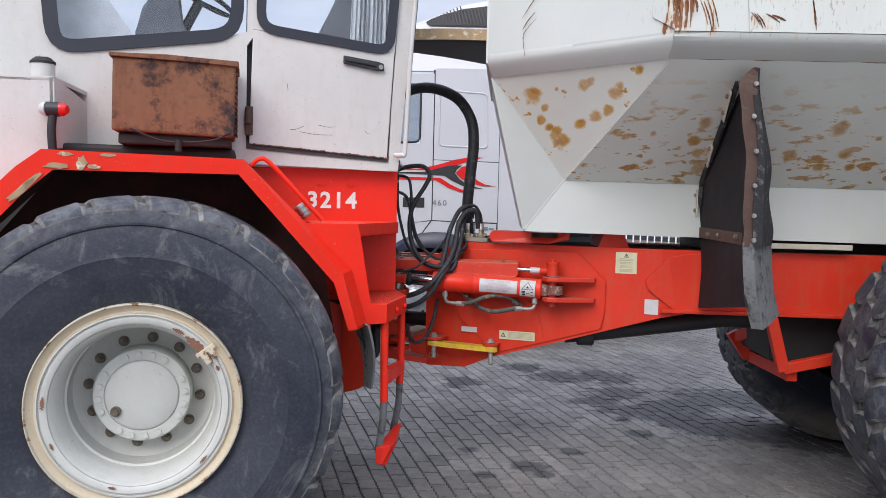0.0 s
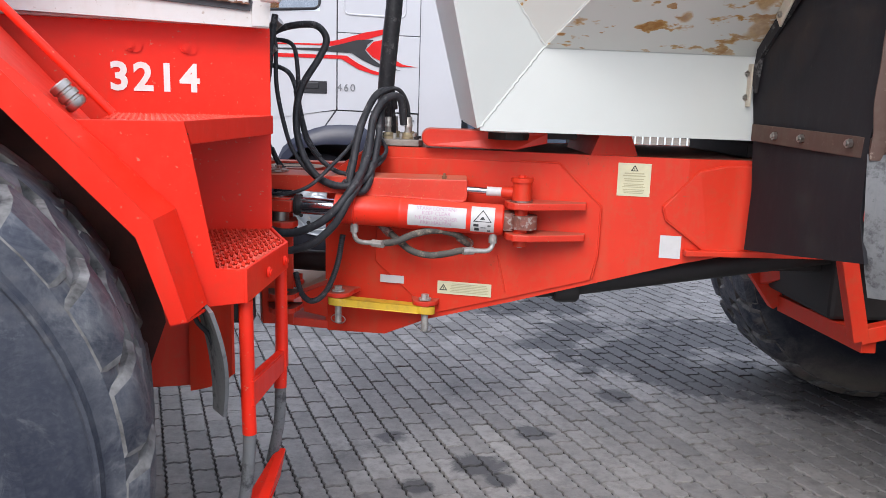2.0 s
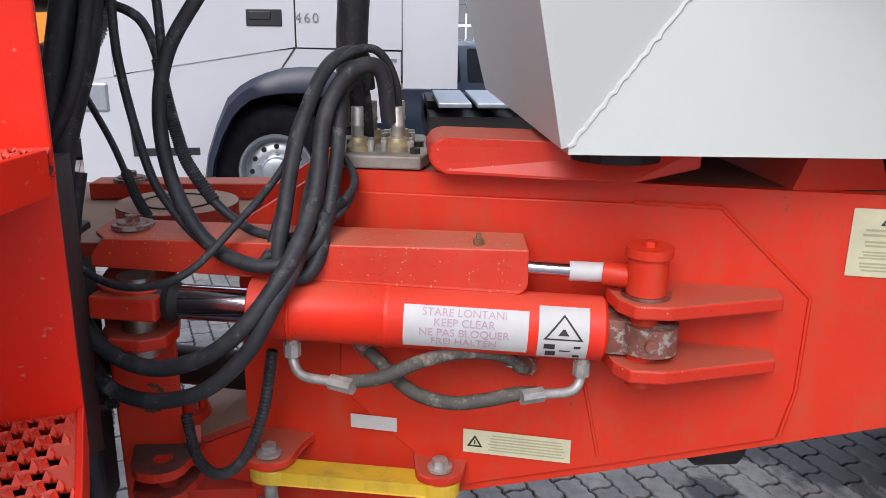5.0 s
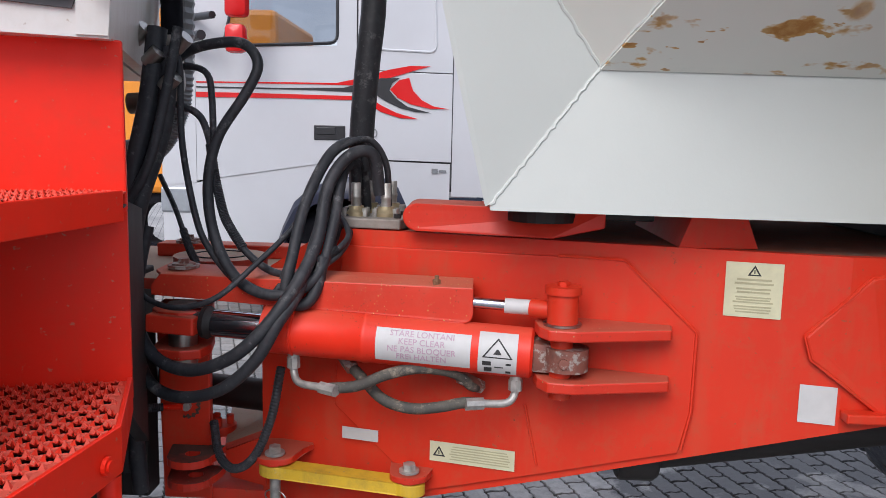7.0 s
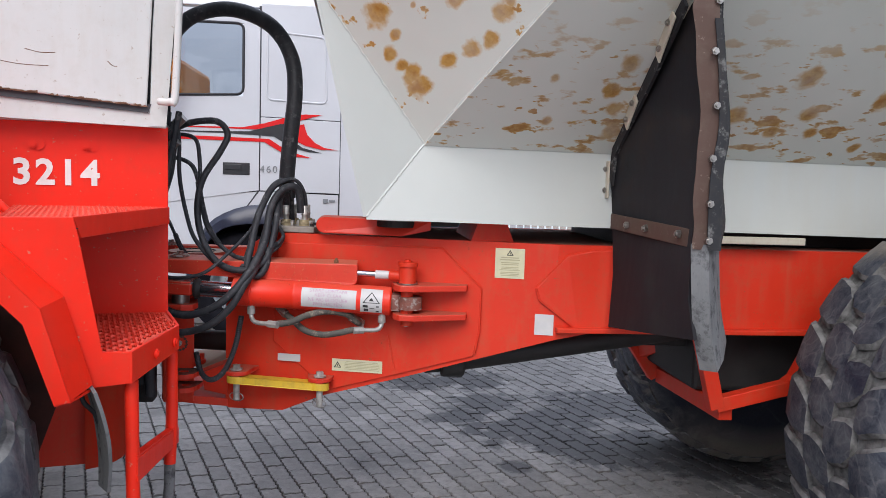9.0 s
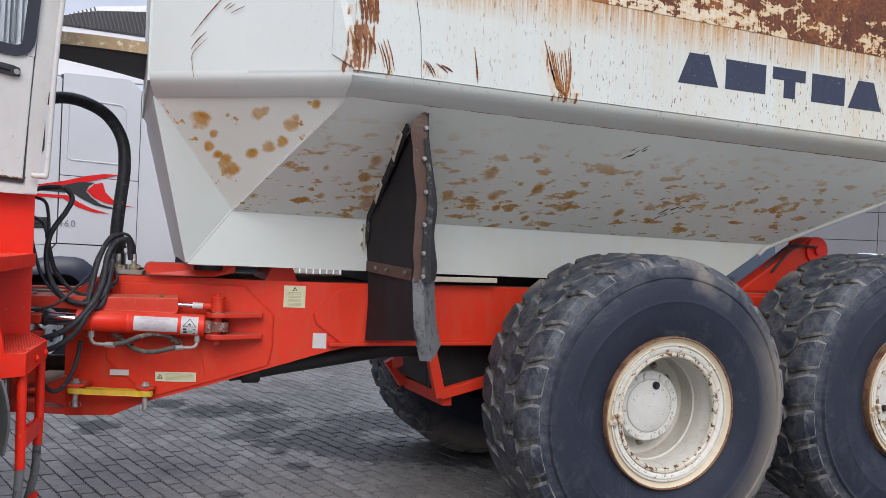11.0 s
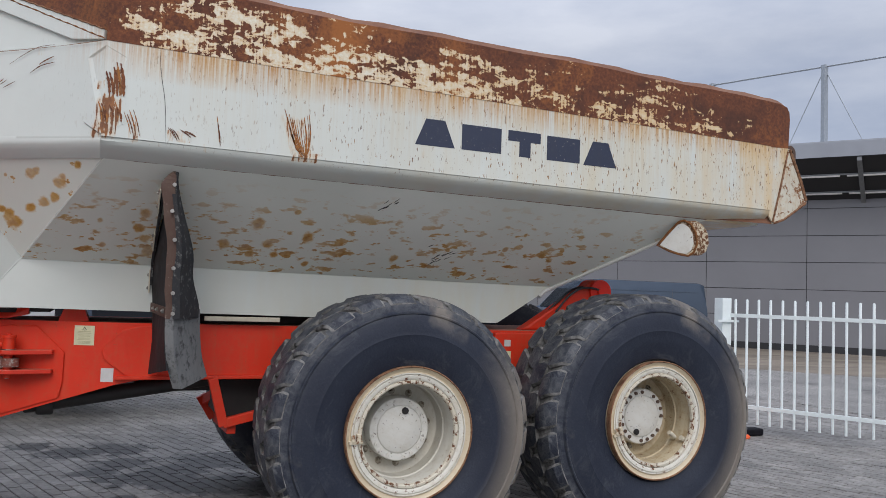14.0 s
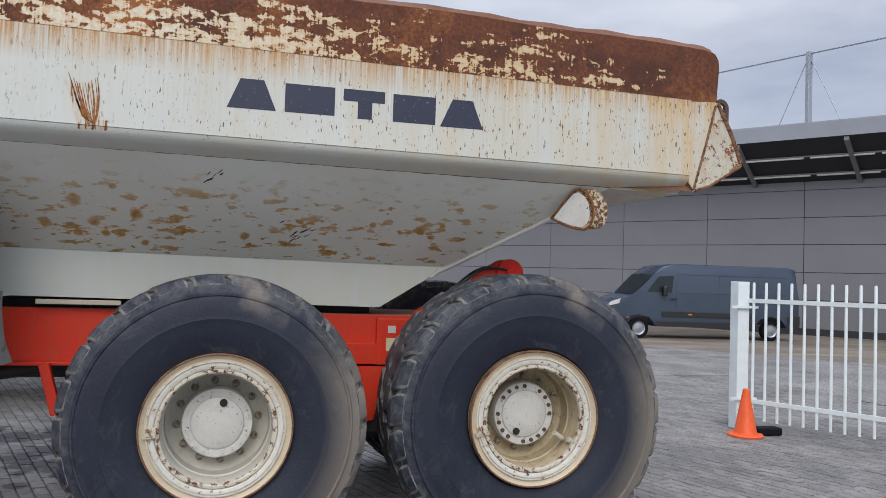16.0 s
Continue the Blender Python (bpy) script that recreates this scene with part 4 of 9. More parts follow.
# tail end of the side with its flared gusset and lifting eye
bm = bm_new()
slab(bm, [(XR, 3.776, 2.938), (5.702, 3.79, 2.948), (5.722, 3.796, 3.18), (5.716, 3.796, top_z(XR) - 0.11), (5.685, 3.79, top_z(XR) - 0.07), (5.60, 3.786, top_z(XR) - 0.052), (XR, 3.782, top_z(XR) - 0.05)], (0, 0.012, 0))
part("tail_rail_plate", bm, M_RAIL, tub)
bm = bm_new()
slab(bm, [(XR, 3.78, 2.40), (5.535, 3.785, 2.36), (5.70, 3.79, 2.947), (XR, 3.78, 2.94)], (0, 0.012, 0))
part("tail_side_plate", bm, M_BODY, tub)
bm = bm_new()
slab(bm, [(5.538, 3.784, 2.342), (5.66, 3.786, 2.385), (5.915, 3.80, 2.535), (5.83, 3.796, 2.73), (5.705, 3.788, 2.945)], (0, 0.012, 0.0))
part("tail_gusset", bm, M_GUSSET, tub, "tail gusset, white paint eaten by rust")
for name, r, path in (("gusset_weld", 0.008, [(5.538, 3.780, 2.355), (5.62, 3.782, 2.64), (5.700, 3.786, 2.942)]), ("gusset_rust", 0.017, [(5.712, 3.792, 2.94), (5.825, 3.798, 2.735), (5.908, 3.802, 2.54)]), ("gusset_rust", 0.010, [(5.90, 3.802, 2.53), (5.66, 3.788, 2.385), (5.545, 3.784, 2.345)])):
    bm = bm_new()
    line_pts = []
    for a, b in zip(path, path[1:]):
        line_pts += [Vector(a).lerp(Vector(b), k / 14) + Vector((0.002 * math.sin(k * 2.7), 0.0, 0.0)) for k in range(14)]
    tube(bm, line_pts, r, 6, 0.10)
    part(name, bm, M_RUSTEDGE, tub)
bm = bm_new()
slab(bm, [(XR - 0.5, 3.91, 2.352), (5.54, 3.796, 2.343), (5.905, 3.82, 2.53), far((5.905, 3.82, 2.53)), far((5.54, 3.796, 2.343)), far((XR - 0.5, 3.91, 2.352))], (0, 0, 0.01))
part("tail_floor", bm, M_RUST, tub)
bm = bm_new()
eye = []
for rr in (0.060, 0.034):
    eye.append([(5.768 + rr * math.cos(a), 2.925 + rr * math.sin(a)) for a in (math.pi * k / 12 for k in range(13))] + ([(5.710, 2.78), (5.828, 2.74)] if rr > 0.05 else [(5.734, 2.90), (5.802, 2.90)]))
loops = [[bm.verts.new((x, y, z)) for x, z in o] for o, y in ((eye[0], 3.835), (eye[1], 3.835), (eye[1], 3.86), (eye[0], 3.86))]
for a, b in zip(loops, loops[1:] + loops[:1]):
    for k in range(15):
        bm.faces.new((a[k], a[(k + 1) % 15], b[(k + 1) % 15], b[k]))
part("lifting_eye", bm, M_STRAP, tub, "rusty steel lifting eye plate")
# front top: sloping white flange with its panel, rust plate behind it
bm = bm_new()
slab(bm, [(-0.095, 4.435, 2.97), (0.755, 3.80, 3.018), (-0.095, 4.455, 3.42)], (0.006, 0.012, 0))
part("front_wing_panel", bm, M_BODY, tub)
bm = bm_new()
slab(bm, [(x, 3.775 + (0.75 - x) * 0.7588, z) for x, z in ((-0.10, 3.448), (0.745, 3.072), (0.745, 3.018), (0.585, 3.026), (-0.10, 3.358))], (0.040, 0.060, 0), 0.004)
part("wing_flange", bm, M_BODY, tub, "rust-lipped sloping flange")
bm = bm_new()
tube(bm, [Vector((-0.10 + 0.845 * k / 60, 3.772 + (0.85 - 0.845 * k / 60) * 0.7588, 3.449 - 0.376 * k / 60 + 0.002 * math.sin(k * 1.9))) for k in range(61)], 0.0042, 6, 0.10)
part("rusty_lip", bm, M_RUSTEDGE, tub)
bm = bm_new()
slab(bm, [(-0.06, 4.47, 3.40), (0.77, 3.80, 3.01), (0.775, 3.80, 3.40), (0.68, 3.88, 3.416), (0.58, 3.955, 3.421), (0.48, 4.03, 3.438), (0.34, 4.14, 3.444), (0.21, 4.235, 3.437), (0.15, 4.285, 3.452), (0.0, 4.40, 3.452)], (0.012, 0.016, 0))
part("wing_plate", bm, M_MAROON, tub, "brown rusted corner plate")
bm = bm_new()
slab(bm, [(-0.08, 4.42, 3.40), (-0.08, 4.42, 3.44), far((-0.08, 4.42, 3.44)), far((-0.08, 4.42, 3.40))], (0.05, 0, 0))
part("headboard_rail", bm, M_RUST, tub)
# patch plate folded round the front corner
bm = bm_new()
slab(bm, [(0.673, 3.836, 2.92), (0.76, 3.766, 2.985), (0.867, 3.766, 2.932), (0.872, 3.766, 2.568), (0.757, 3.766, 2.502), (0.672, 3.836, 2.566)], (0, 0.010, 0))
part("patch_plate", bm, M_BODY, tub, "scraped patch plate, half rusted")


def on_side(x, z, out=0.0):
    """A place on the near face of the tub: its flat side or its slanting front wing."""
    y = 3.78 if x > 0.76 else 3.78 + (0.76 - x) * 0.7558
    return Vector((x, y - out, z))


def scratch(pts, w, mat, out=0.0):
    """A gouge through the paint: a thin ribbon, widest in the middle, with a wavering edge."""
    bm = bm_new()
    q = smooth_path([on_side(x, z, 0.0135 + out) for x, z in pts], 5)
    n = len(q)
    left, right = [], []
    for k, p in enumerate(q):
        d = (q[min(k + 1, n - 1)] - q[max(k - 1, 0)]).normalized()
        side_way = Vector((d.z, 0, -d.x))
        half = w * (0.25 + 0.75 * math.sin(math.pi * (k + 0.5) / n)) * (0.8 + 0.3 * math.sin(k * 2.7 + pts[0][0] * 40))
        left.append(p + side_way * half)
        right.append(p - side_way * half)
    strip(bm, left, right)
    part("scratch", solid(bm, 0.001), mat, tub)


for w, pts in ((0.0036, ((0.077, 2.665), (0.126, 2.737), (0.19, 2.821), (0.218, 2.852))), (0.0036, ((0.078, 2.60), (0.104, 2.643), (0.142, 2.684))), (0.0024, ((0.148, 2.652), (0.098, 2.599), (0.083, 2.56), (0.095, 2.462))),
               (0.003, ((0.214, 2.791), (0.23, 2.807), (0.246, 2.82))), (0.003, ((0.227, 2.787), (0.245, 2.80), (0.263, 2.814))), (0.003, ((0.245, 2.769), (0.275, 2.786), (0.305, 2.801))), (0.0038, ((0.381, 2.846), (0.434, 2.884), (0.505, 2.902))),
               (0.0045, ((0.425, 2.892), (0.46, 2.915), (0.50, 2.935))), (0.0022, ((0.272, 2.902), (0.354, 2.958), (0.42, 2.99), (0.50, 3.0)))):
    scratch(pts, w, M_MAROON)
for pts in (((-0.02, 2.966), (0.20, 2.974), (0.37, 2.981), (0.55, 2.992)), ((0.55, 2.992), (0.65, 3.002), (0.735, 3.008))):
    scratch(pts, 0.0026, M_RUSTEDGE)
scratch(((1.033, 3.0), (1.048, 2.86), (1.075, 2.707), (1.09, 2.485)), 0.0016, M_SEAM)
gouge = random.Random(8)
rng = random.Random(4)
# combed gouges on the patch plate, beside it and further back
for n, x0, x1, z0, z1, w, lean, bow in ((5, 0.775, 0.86, 2.70, 2.90, 0.0085, -0.012, 0.006), (6, 0.735, 0.85, 2.53, 2.70, 0.0075, -0.012, 0.008), (4, 0.885, 0.935, 2.49, 2.66, 0.0055, -0.02, 0.004),
                                        (3, 1.10, 1.15, 2.50, 2.58, 0.004, -0.02, 0.004), (2, 1.19, 1.22, 2.53, 2.57, 0.005, -0.03, 0.004), (2, 1.365, 1.375, 2.50, 2.68, 0.0035, -0.01, 0.003)):
    for k in range(n):
        x = x0 + (x1 - x0) * (k + gouge.random()) / n
        top, low = z1 - 0.3 * (z1 - z0) * gouge.random(), z0 + 0.3 * (z1 - z0) * gouge.random()
        scratch(((x + lean, top), (x + bow, (top + low) / 2), (x - lean, low)), w * (0.5 + 0.8 * gouge.random()), M_MAROON if gouge.random() < 0.5 else M_GOUGE, 0.003 if x0 < 0.87 else 0.0)
for k in range(11):
    u = k / 10 + 0.06 * (gouge.random() - 0.5)
    x, top = 1.735 + 0.15 * u, 2.70 + 0.065 * abs(u - 0.45) * 2 - 0.05 * gouge.random()
    scratch(((x, top), (x + 0.012 + 0.025 * (1 - u), top - 0.11), (x + 0.075 * (1 - u) + 0.005, 2.53), (x + 0.115 * (1 - u) - 0.004, 2.475 + 0.04 * gouge.random())), 0.0022 + 0.0042 * gouge.random(), M_GOUGE if k % 3 else M_MAROON)
# black scuffs scraped into the sloped underside
UN = (Vector(CREASE) - Vector(CR_U)).cross(Vector((4.10, 4.66, 1.806)) - Vector(CREASE)).normalized()
UN = UN if UN.y < 0 else -UN
scuff = random.Random(31)
for cx, cz, n, wide in ((2.50, 2.290, 7, 0.05), (3.065, 1.985, 16, 0.075), (2.93, 2.06, 1, 0.01)):
    for k in range(n):
        x, z = cx + wide * (2 * scuff.random() - 1), cz + 0.03 * (2 * scuff.random() - 1)
        z += (x - cx) * 0.3
        p = Vector((x, 3.91 + (2.397 - 0.01 * (x - 0.78) - z) * 1.351, z))
        d = (Vector((1, 0, 0)) * (0.6 + scuff.random()) + Vector((0, -0.8, 0.6)) * (0.6 + 0.8 * scuff.random())) * (0.012 + 0.012 * scuff.random())
        side = UN.cross(d).normalized() * (0.003 + 0.004 * scuff.random())
        bm = bm_new()
        slab(bm, [p - d, p - side, p + d, p + side * 0.7], UN * 0.010)
        part("scuff", bm, M_INK, tub)
# rust bleeding along the rail seam and the flange lip
for name, a, b, n in (("seam_rust", (0.77, 3.7745, 2.994), (5.5, 3.7745, 2.941), 150), ("lip_rust", (-0.10, 4.42, 3.442), (0.75, 3.775, 3.022), 40)):
    a, b = Vector(a), Vector(b)
    bm = bm_new()
    tube(bm, [a.lerp(b, k / n) + Vector((0, 0, 0.004 * (rng.random() - 0.5))) for k in range(n + 1)], 0.0035, 5, 0.4)
    part(name, bm, M_SCRAPE, tub)
# maker's mark as five plain navy blocks
for shape in ([(2.56, 2.64), (2.832, 2.64), (2.76, 2.81), (2.63, 2.81)], [(2.88, 2.64), (3.165, 2.64), (3.165, 2.805), (2.88, 2.805)],
              [(3.215, 2.735), (3.30, 2.735), (3.30, 2.635), (3.385, 2.635), (3.385, 2.735), (3.46, 2.735), (3.46, 2.805), (3.215, 2.805)],
              [(3.51, 2.635), (3.77, 2.635), (3.77, 2.80), (3.51, 2.80)], [(3.80, 2.63), (4.07, 2.63), (4.00, 2.80), (3.875, 2.80)]):
    bm = bm_new()
    slab(bm, [(x, 3.7665, z) for x, z in shape], (0, 0.002, 0))
    part("decal_block", bm, M_NAVY, tub, "dark navy decal block")
# tipping pivot stub under the tail: pale end face, flaking round side
P0, along, out = Vector((4.756, 3.92, 2.179)), Vector((0.74, -0.67, 0.0)), Vector((0.085, -0.035, 0.004))
face = [(-0.155, -0.045), (-0.075, 0.055), (0.0, 0.135), (0.035, 0.145), (0.085, 0.115), (0.120, 0.055), (0.131, -0.03), (0.110, -0.09), (0.07, -0.12), (0.0, -0.108), (-0.07, -0.085)]
bm = bm_new()
slab(bm, [P0 + along * s + Vector((0, 0, h)) for s, h in face], out, 0.010)
stub = part("pivot_stub", bm, M_LIP_RUST, tub, "flaking rusty pivot stub")
bm = bm_new()
slab(bm, [P0 + along * (s * 0.84 - 0.006) + Vector((-0.005, -0.005, h * 0.86 - 0.002)) for s, h in face], out * 0.03)
part("stub_plate", bm, M_HUB_SPECK, tub, "pale specked end plate")
bm = bm_new()
ring = [P0 + along * s + Vector((-0.002, -0.002, h)) for s, h in face]
tube(bm, ring + ring[:2], 0.009, 6)
part("stub_edge", bm, M_SCRAPE, tub, "rust-brown weld edge")
# light pipe along the tail edge
bm = bm_new()
edge = [Vector((4.10, 4.66, 1.806)).lerp(Vector((5.0, 3.91, 2.352)), k / 6) + Vector((0.006, -0.016, -0.016)) for k in range(7)]
tube(bm, smooth_path([(3.99, 4.64, 1.72), (4.045, 4.64, 1.765)] + edge[:6], 5), 0.015, 8)
part("edge_pipe", bm, M_CAB, tub, smooth=True)
# spill beam between headboard and cab
bm = bm_new()
n = 14
for k in range(n):
    t0, t1 = k / n, (k + 1) / n
    ring = []
    for t in (t0, t1):
        x = -0.11 - 0.95 * t
        zt = 2.735 + 0.005 * math.sin(t * 6)
        ring.append([(x, 4.88, zt), (x, 4.86, zt - 0.07), (x, 4.90, zt - 0.075), (x, 4.93 + 0.72 * max(0, 1 - t / 0.85), zt - 0.078), (x, 4.93 + 0.72 * max(0, 1 - t / 0.85), zt)])
    a = [bm.verts.new(p) for p in ring[0]]
    b = [bm.verts.new(p) for p in ring[1]]
    for i in range(5):
        fc = bm.faces.new((a[i], a[(i + 1) % 5], b[(i + 1) % 5], b[i]))
        fc.material_index = 0 if i in (0, 4) else 1
bmesh.ops.remove_doubles(bm, verts=bm.verts[:], dist=0.0005)
part("spill_beam", bm, [M_TANBEAM, M_DARK], tub, "tan dusty spill beam, dark below")

# chassis of the rear unit


def plate_y(x):
    """The side plate narrows towards the hinge."""
    return 4.70 if x > 0.92 else 4.70 + (0.92 - x) * 0.262


TOPL = [(-0.47, 1.20), (-0.45, 1.335), (-0.27, 1.452), (0.92, 1.452), (3.2, 1.445), (5.35, 1.44)]
BOTL = [(5.35, 1.10), (1.15, 1.10), (0.92, 1.055), (0.295, 0.85), (-0.04, 0.747), (-0.215, 0.667), (-0.455, 0.660), (-0.47, 0.67)]
for side in (0, 1):
    bm = bm_new()
    outline = TOPL + BOTL
    a = [(x, plate_y(x), z) for x, z in outline]
    if side:
        a = [far(p) for p in a]
    va = [bm.verts.new(p) for p in a]
    vb = [bm.verts.new((p[0], p[1] + (0.03 if not side else -0.03), p[2])) for p in a]
    n = len(a)
    i1, i2 = 3, n - 6
    for vv in (va, vb):
        bm.faces.new(vv[0:4] + vv[8:])
        bm.faces.new(vv[3:9])
    for i in range(n):
        bm.faces.new((va[i], va[(i + 1) % n], vb[(i + 1) % n], vb[i]))
    chassis = part("chassis_plate", bm, M_RED_DULL, truck, "dusty red steel chassis plate")
bm = bm_new()
edge = [(x, plate_y(x) + 0.028, 1.424) for x in (-0.26, 0.92, 5.35)]
slab(bm, edge + [far(p) for p in edge[::-1]], (0, 0, 0.026))
part("chassis_top", bm, M_TOPDUST, truck, "dusty chassis top plate")
bm = bm_new()
box(bm, 0.9, 5.35, 4.74, 2 * YC - 4.74, 1.08, 1.10)
part("chassis_bottom", bm, M_RED_DULL, truck)
bm = bm_new()
box(bm, -0.465, -0.44, 5.075, 5.325, 0.70, 1.30)
part("chassis_front", bm, M_RED_DULL, truck)
bm = bm_new()
box(bm, 0.92, 5.35, 4.66, 4.70, 1.09, 1.112, 0.004)
part("chassis_flange", bm, M_RED_DULL, truck)


def on_plate(x, z, out=0.0):
    return Vector((x, plate_y(x) - out, z))


def plate_patch(name, pts, mat, out, thick=0.006, label="", bevel=0.002):
    bm = bm_new()
    slab(bm, [on_plate(x, z, out) for x, z in pts], (0, thick, 0), bevel)
    return part(name, bm, mat, truck, label)


plate_patch("reinforcing_plate", [(0.835, 1.272), (0.957, 1.408), (1.06, 1.432), (1.18, 1.435), (1.18, 1.115), (1.01, 1.10), (0.85, 1.22)], M_RED_DULL, 0.020, 0.022, bevel=0.005)
plate_patch("reinforcing_plate", [(-0.26, 0.98), (-0.24, 1.41), (0.45, 1.417), (0.615, 1.258), (0.613, 1.07), (0.59, 0.965), (0.30, 0.875), (-0.02, 0.775)], M_RED_DULL, 0.011, 0.013, bevel=0.003)
for pth in ([(0.30, 1.418), (0.45, 1.417), (0.615, 1.258), (0.613, 1.07), (0.595, 0.968)], [(0.235, 1.043), (0.272, 0.875)], [(1.10, 1.105), (1.01, 1.10), (0.85, 1.22), (0.835, 1.272), (0.957, 1.408), (1.06, 1.432), (1.16, 1.434)]):
    bm = bm_new()
    q = []
    for (ax, az), (bx, bz) in zip(pth, pth[1:]):
        q += [on_plate(ax + (bx - ax) * k / 12, az + (bz - az) * k / 12, 0.012) for k in range(12)]
    tube(bm, q, 0.0038, 6, 0.08)
    part("weld_bead", bm, M_RED_DULL, truck, smooth=True)


def sticker(name, x0, x1, z0, z1, mat, label, out=0.016):
    bm = bm_new()
    slab(bm, [on_plate(x0, z0, out), on_plate(x1, z0, out), on_plate(x1, z1, out), on_plate(x0, z1, out)], (0, 0.001, 0))
    return part(name, bm, mat, truck, label)


def bars(parent, x0, x1, z0, z1, n, mat, out, fill=0.35, seed=1):
    r = random.Random(seed)
    for k in range(n):
        zc = z1 - (k + 0.5) * (z1 - z0) / n
        w = (x1 - x0) * (0.7 + 0.3 * r.random())
        xm = (x0 + x1) / 2
        h = fill * (z1 - z0) / n / 2
        bm = bm_new()
        slab(bm, [on_plate(xm - w / 2, zc - h, out), on_plate(xm + w / 2, zc - h, out), on_plate(xm + w / 2, zc + h, out), on_plate(xm - w / 2, zc + h, out)], (0, 0.0006, 0))
        part("print_bar", bm, mat, parent)


def triangle_mark(parent, cx, cz, r, out):
    bm = bm_new()
    o = [(cx - r, cz - r * 0.7), (cx + r, cz - r * 0.7), (cx, cz + r)]
    i = [(cx + (x - cx) * 0.62, cz - 0.06 * r + (z - cz) * 0.62) for x, z in o]
    for k in range(3):
        a, b = k, (k + 1) % 3
        slab(bm, [on_plate(*o[a], out), on_plate(*o[b], out), on_plate(*i[b], out), on_plate(*i[a], out)], (0, 0.0006, 0))
    slab(bm, [on_plate(cx - 0.08 * r, cz - 0.35 * r, out), on_plate(cx + 0.08 * r, cz - 0.35 * r, out), on_plate(cx + 0.08 * r, cz + 0.25 * r, out), on_plate(cx - 0.08 * r, cz + 0.25 * r, out)], (0, 0.0006, 0))
    part("warning_triangle", bm, M_INK, parent)


s1 = sticker("warning_sticker", 0.669, 0.787, 1.303, 1.428, M_LABEL_Y, "pale yellow warning sticker", 0.003)
triangle_mark(s1, 0.728, 1.408, 0.014, 0.0042)
for z0, z1, n, q in ((1.376, 1.394, 2, 3), (1.357, 1.372, 2, 4), (1.335, 1.352, 3, 7), (1.312, 1.331, 3, 9)):
    bars(s1, 0.682, 0.774, z0, z1, n, M_INK_GREY, 0.0042, 0.5, q)
sticker("blank_sticker", 0.837, 0.912, 1.073, 1.160, M_LABEL, "blank white sticker", 0.003)
sticker("blank_sticker", -0.237, -0.138, 0.893, 0.925, M_LABEL, "small white sticker")
s2 = sticker("caution_sticker", 0.0, 0.215, 0.865, 0.918, M_LABEL_Y, "pale yellow caution strip")
triangle_mark(s2, 0.024, 0.891, 0.016, 0.0172)
bars(s2, 0.05, 0.205, 0.872, 0.912, 6, M_INK_GREY, 0.0172, 0.4, 5)
# small stickers between the rear wheels
sticker("blank_sticker", 3.70, 3.755, 1.325, 1.375, M_LABEL, "small white sticker", 0.0475)
sticker("caution_sticker", 3.69, 3.76, 1.20, 1.29, M_LABEL_Y, "small yellow caution sticker", 0.0475)

# ---- wheels ----
R_T, W_T = 0.852, 0.64


def tyre_mesh():
    """Tyre about the y axis, outer face towards -y at y = 0."""
    bm = bm_new()
    rc = R_T - 0.028
    prof = [(0.395, 0.035), (0.415, 0.006), (0.45, -0.006), (0.50, -0.025), (0.56, -0.042), (0.602, -0.0445), (0.606, -0.0462), (0.610, -0.0447), (0.63, -0.044), (0.69, -0.036), (0.728, -0.024), (0.734, -0.030), (0.742, -0.030), (0.75, -0.012), (0.79, 0.0), (0.815, 0.035),
            (rc, 0.10), (rc, W_T - 0.10), (0.815, W_T - 0.035), (0.79, W_T), (0.69, W_T + 0.036), (0.56, W_T + 0.042), (0.46, W_T - 0.01), (0.395, W_T - 0.03)]
    lathe(bm, prof, steps=72, close=True)
    bm.faces.ensure_lookup_table()
    for fc in bm.faces:
        q = fc.calc_center_median()
        if math.hypot(q.x, q.z) > 0.803:
            fc.material_index = 1
    r = random.Random(9)
    n = 25
    for side in (0, 1):
        for k in range(n):
            a0 = 2 * math.pi * (k + 0.5 * side) / n
            da = 2 * math.pi / n * 0.43
            # a shoulder block and, half a pitch on, a middle block, both swept back
            blocks = ([(0.0, 0.0, 0.800, 0.96), (0.035, 0.012, R_T - 0.012, 1.0), (0.09, 0.035, R_T, 1.0), (0.145, 0.062, R_T, 0.98), (0.185, 0.080, R_T - 0.004, 0.72)],
                      [(0.180, 0.195, R_T - 0.003, 0.62), (0.225, 0.215, R_T, 0.96), (0.29, 0.235, R_T, 0.96), (0.335, 0.255, R_T - 0.003, 0.66)])
            for rows in blocks:
                rings = []
                for w, sweep, rr, wide in rows:
                    y = w if not side else W_T - w
                    s = a0 + sweep
                    d = da * wide * (0.94 + 0.12 * r.random())
                    rr -= 0.006 * r.random()
                    rings.append([bm.verts.new((q * math.cos(s + e), y, q * math.sin(s + e))) for e, q in ((-d, rr - 0.06), (-d, rr - 0.012), (-d * 0.82, rr), (0.0, rr), (d * 0.82, rr), (d, rr - 0.012), (d, rr - 0.06))])
                for i in range(len(rows) - 1):
                    for j in range(6):
                        fc = bm.faces.new((rings[i][j], rings[i][j + 1], rings[i + 1][j + 1], rings[i + 1][j]))
                        fc.material_index = 0 if j in (2, 3) else 1
                for ring in (rings[0], rings[-1]):
                    bm.faces.new(ring).material_index = 1
    return bm


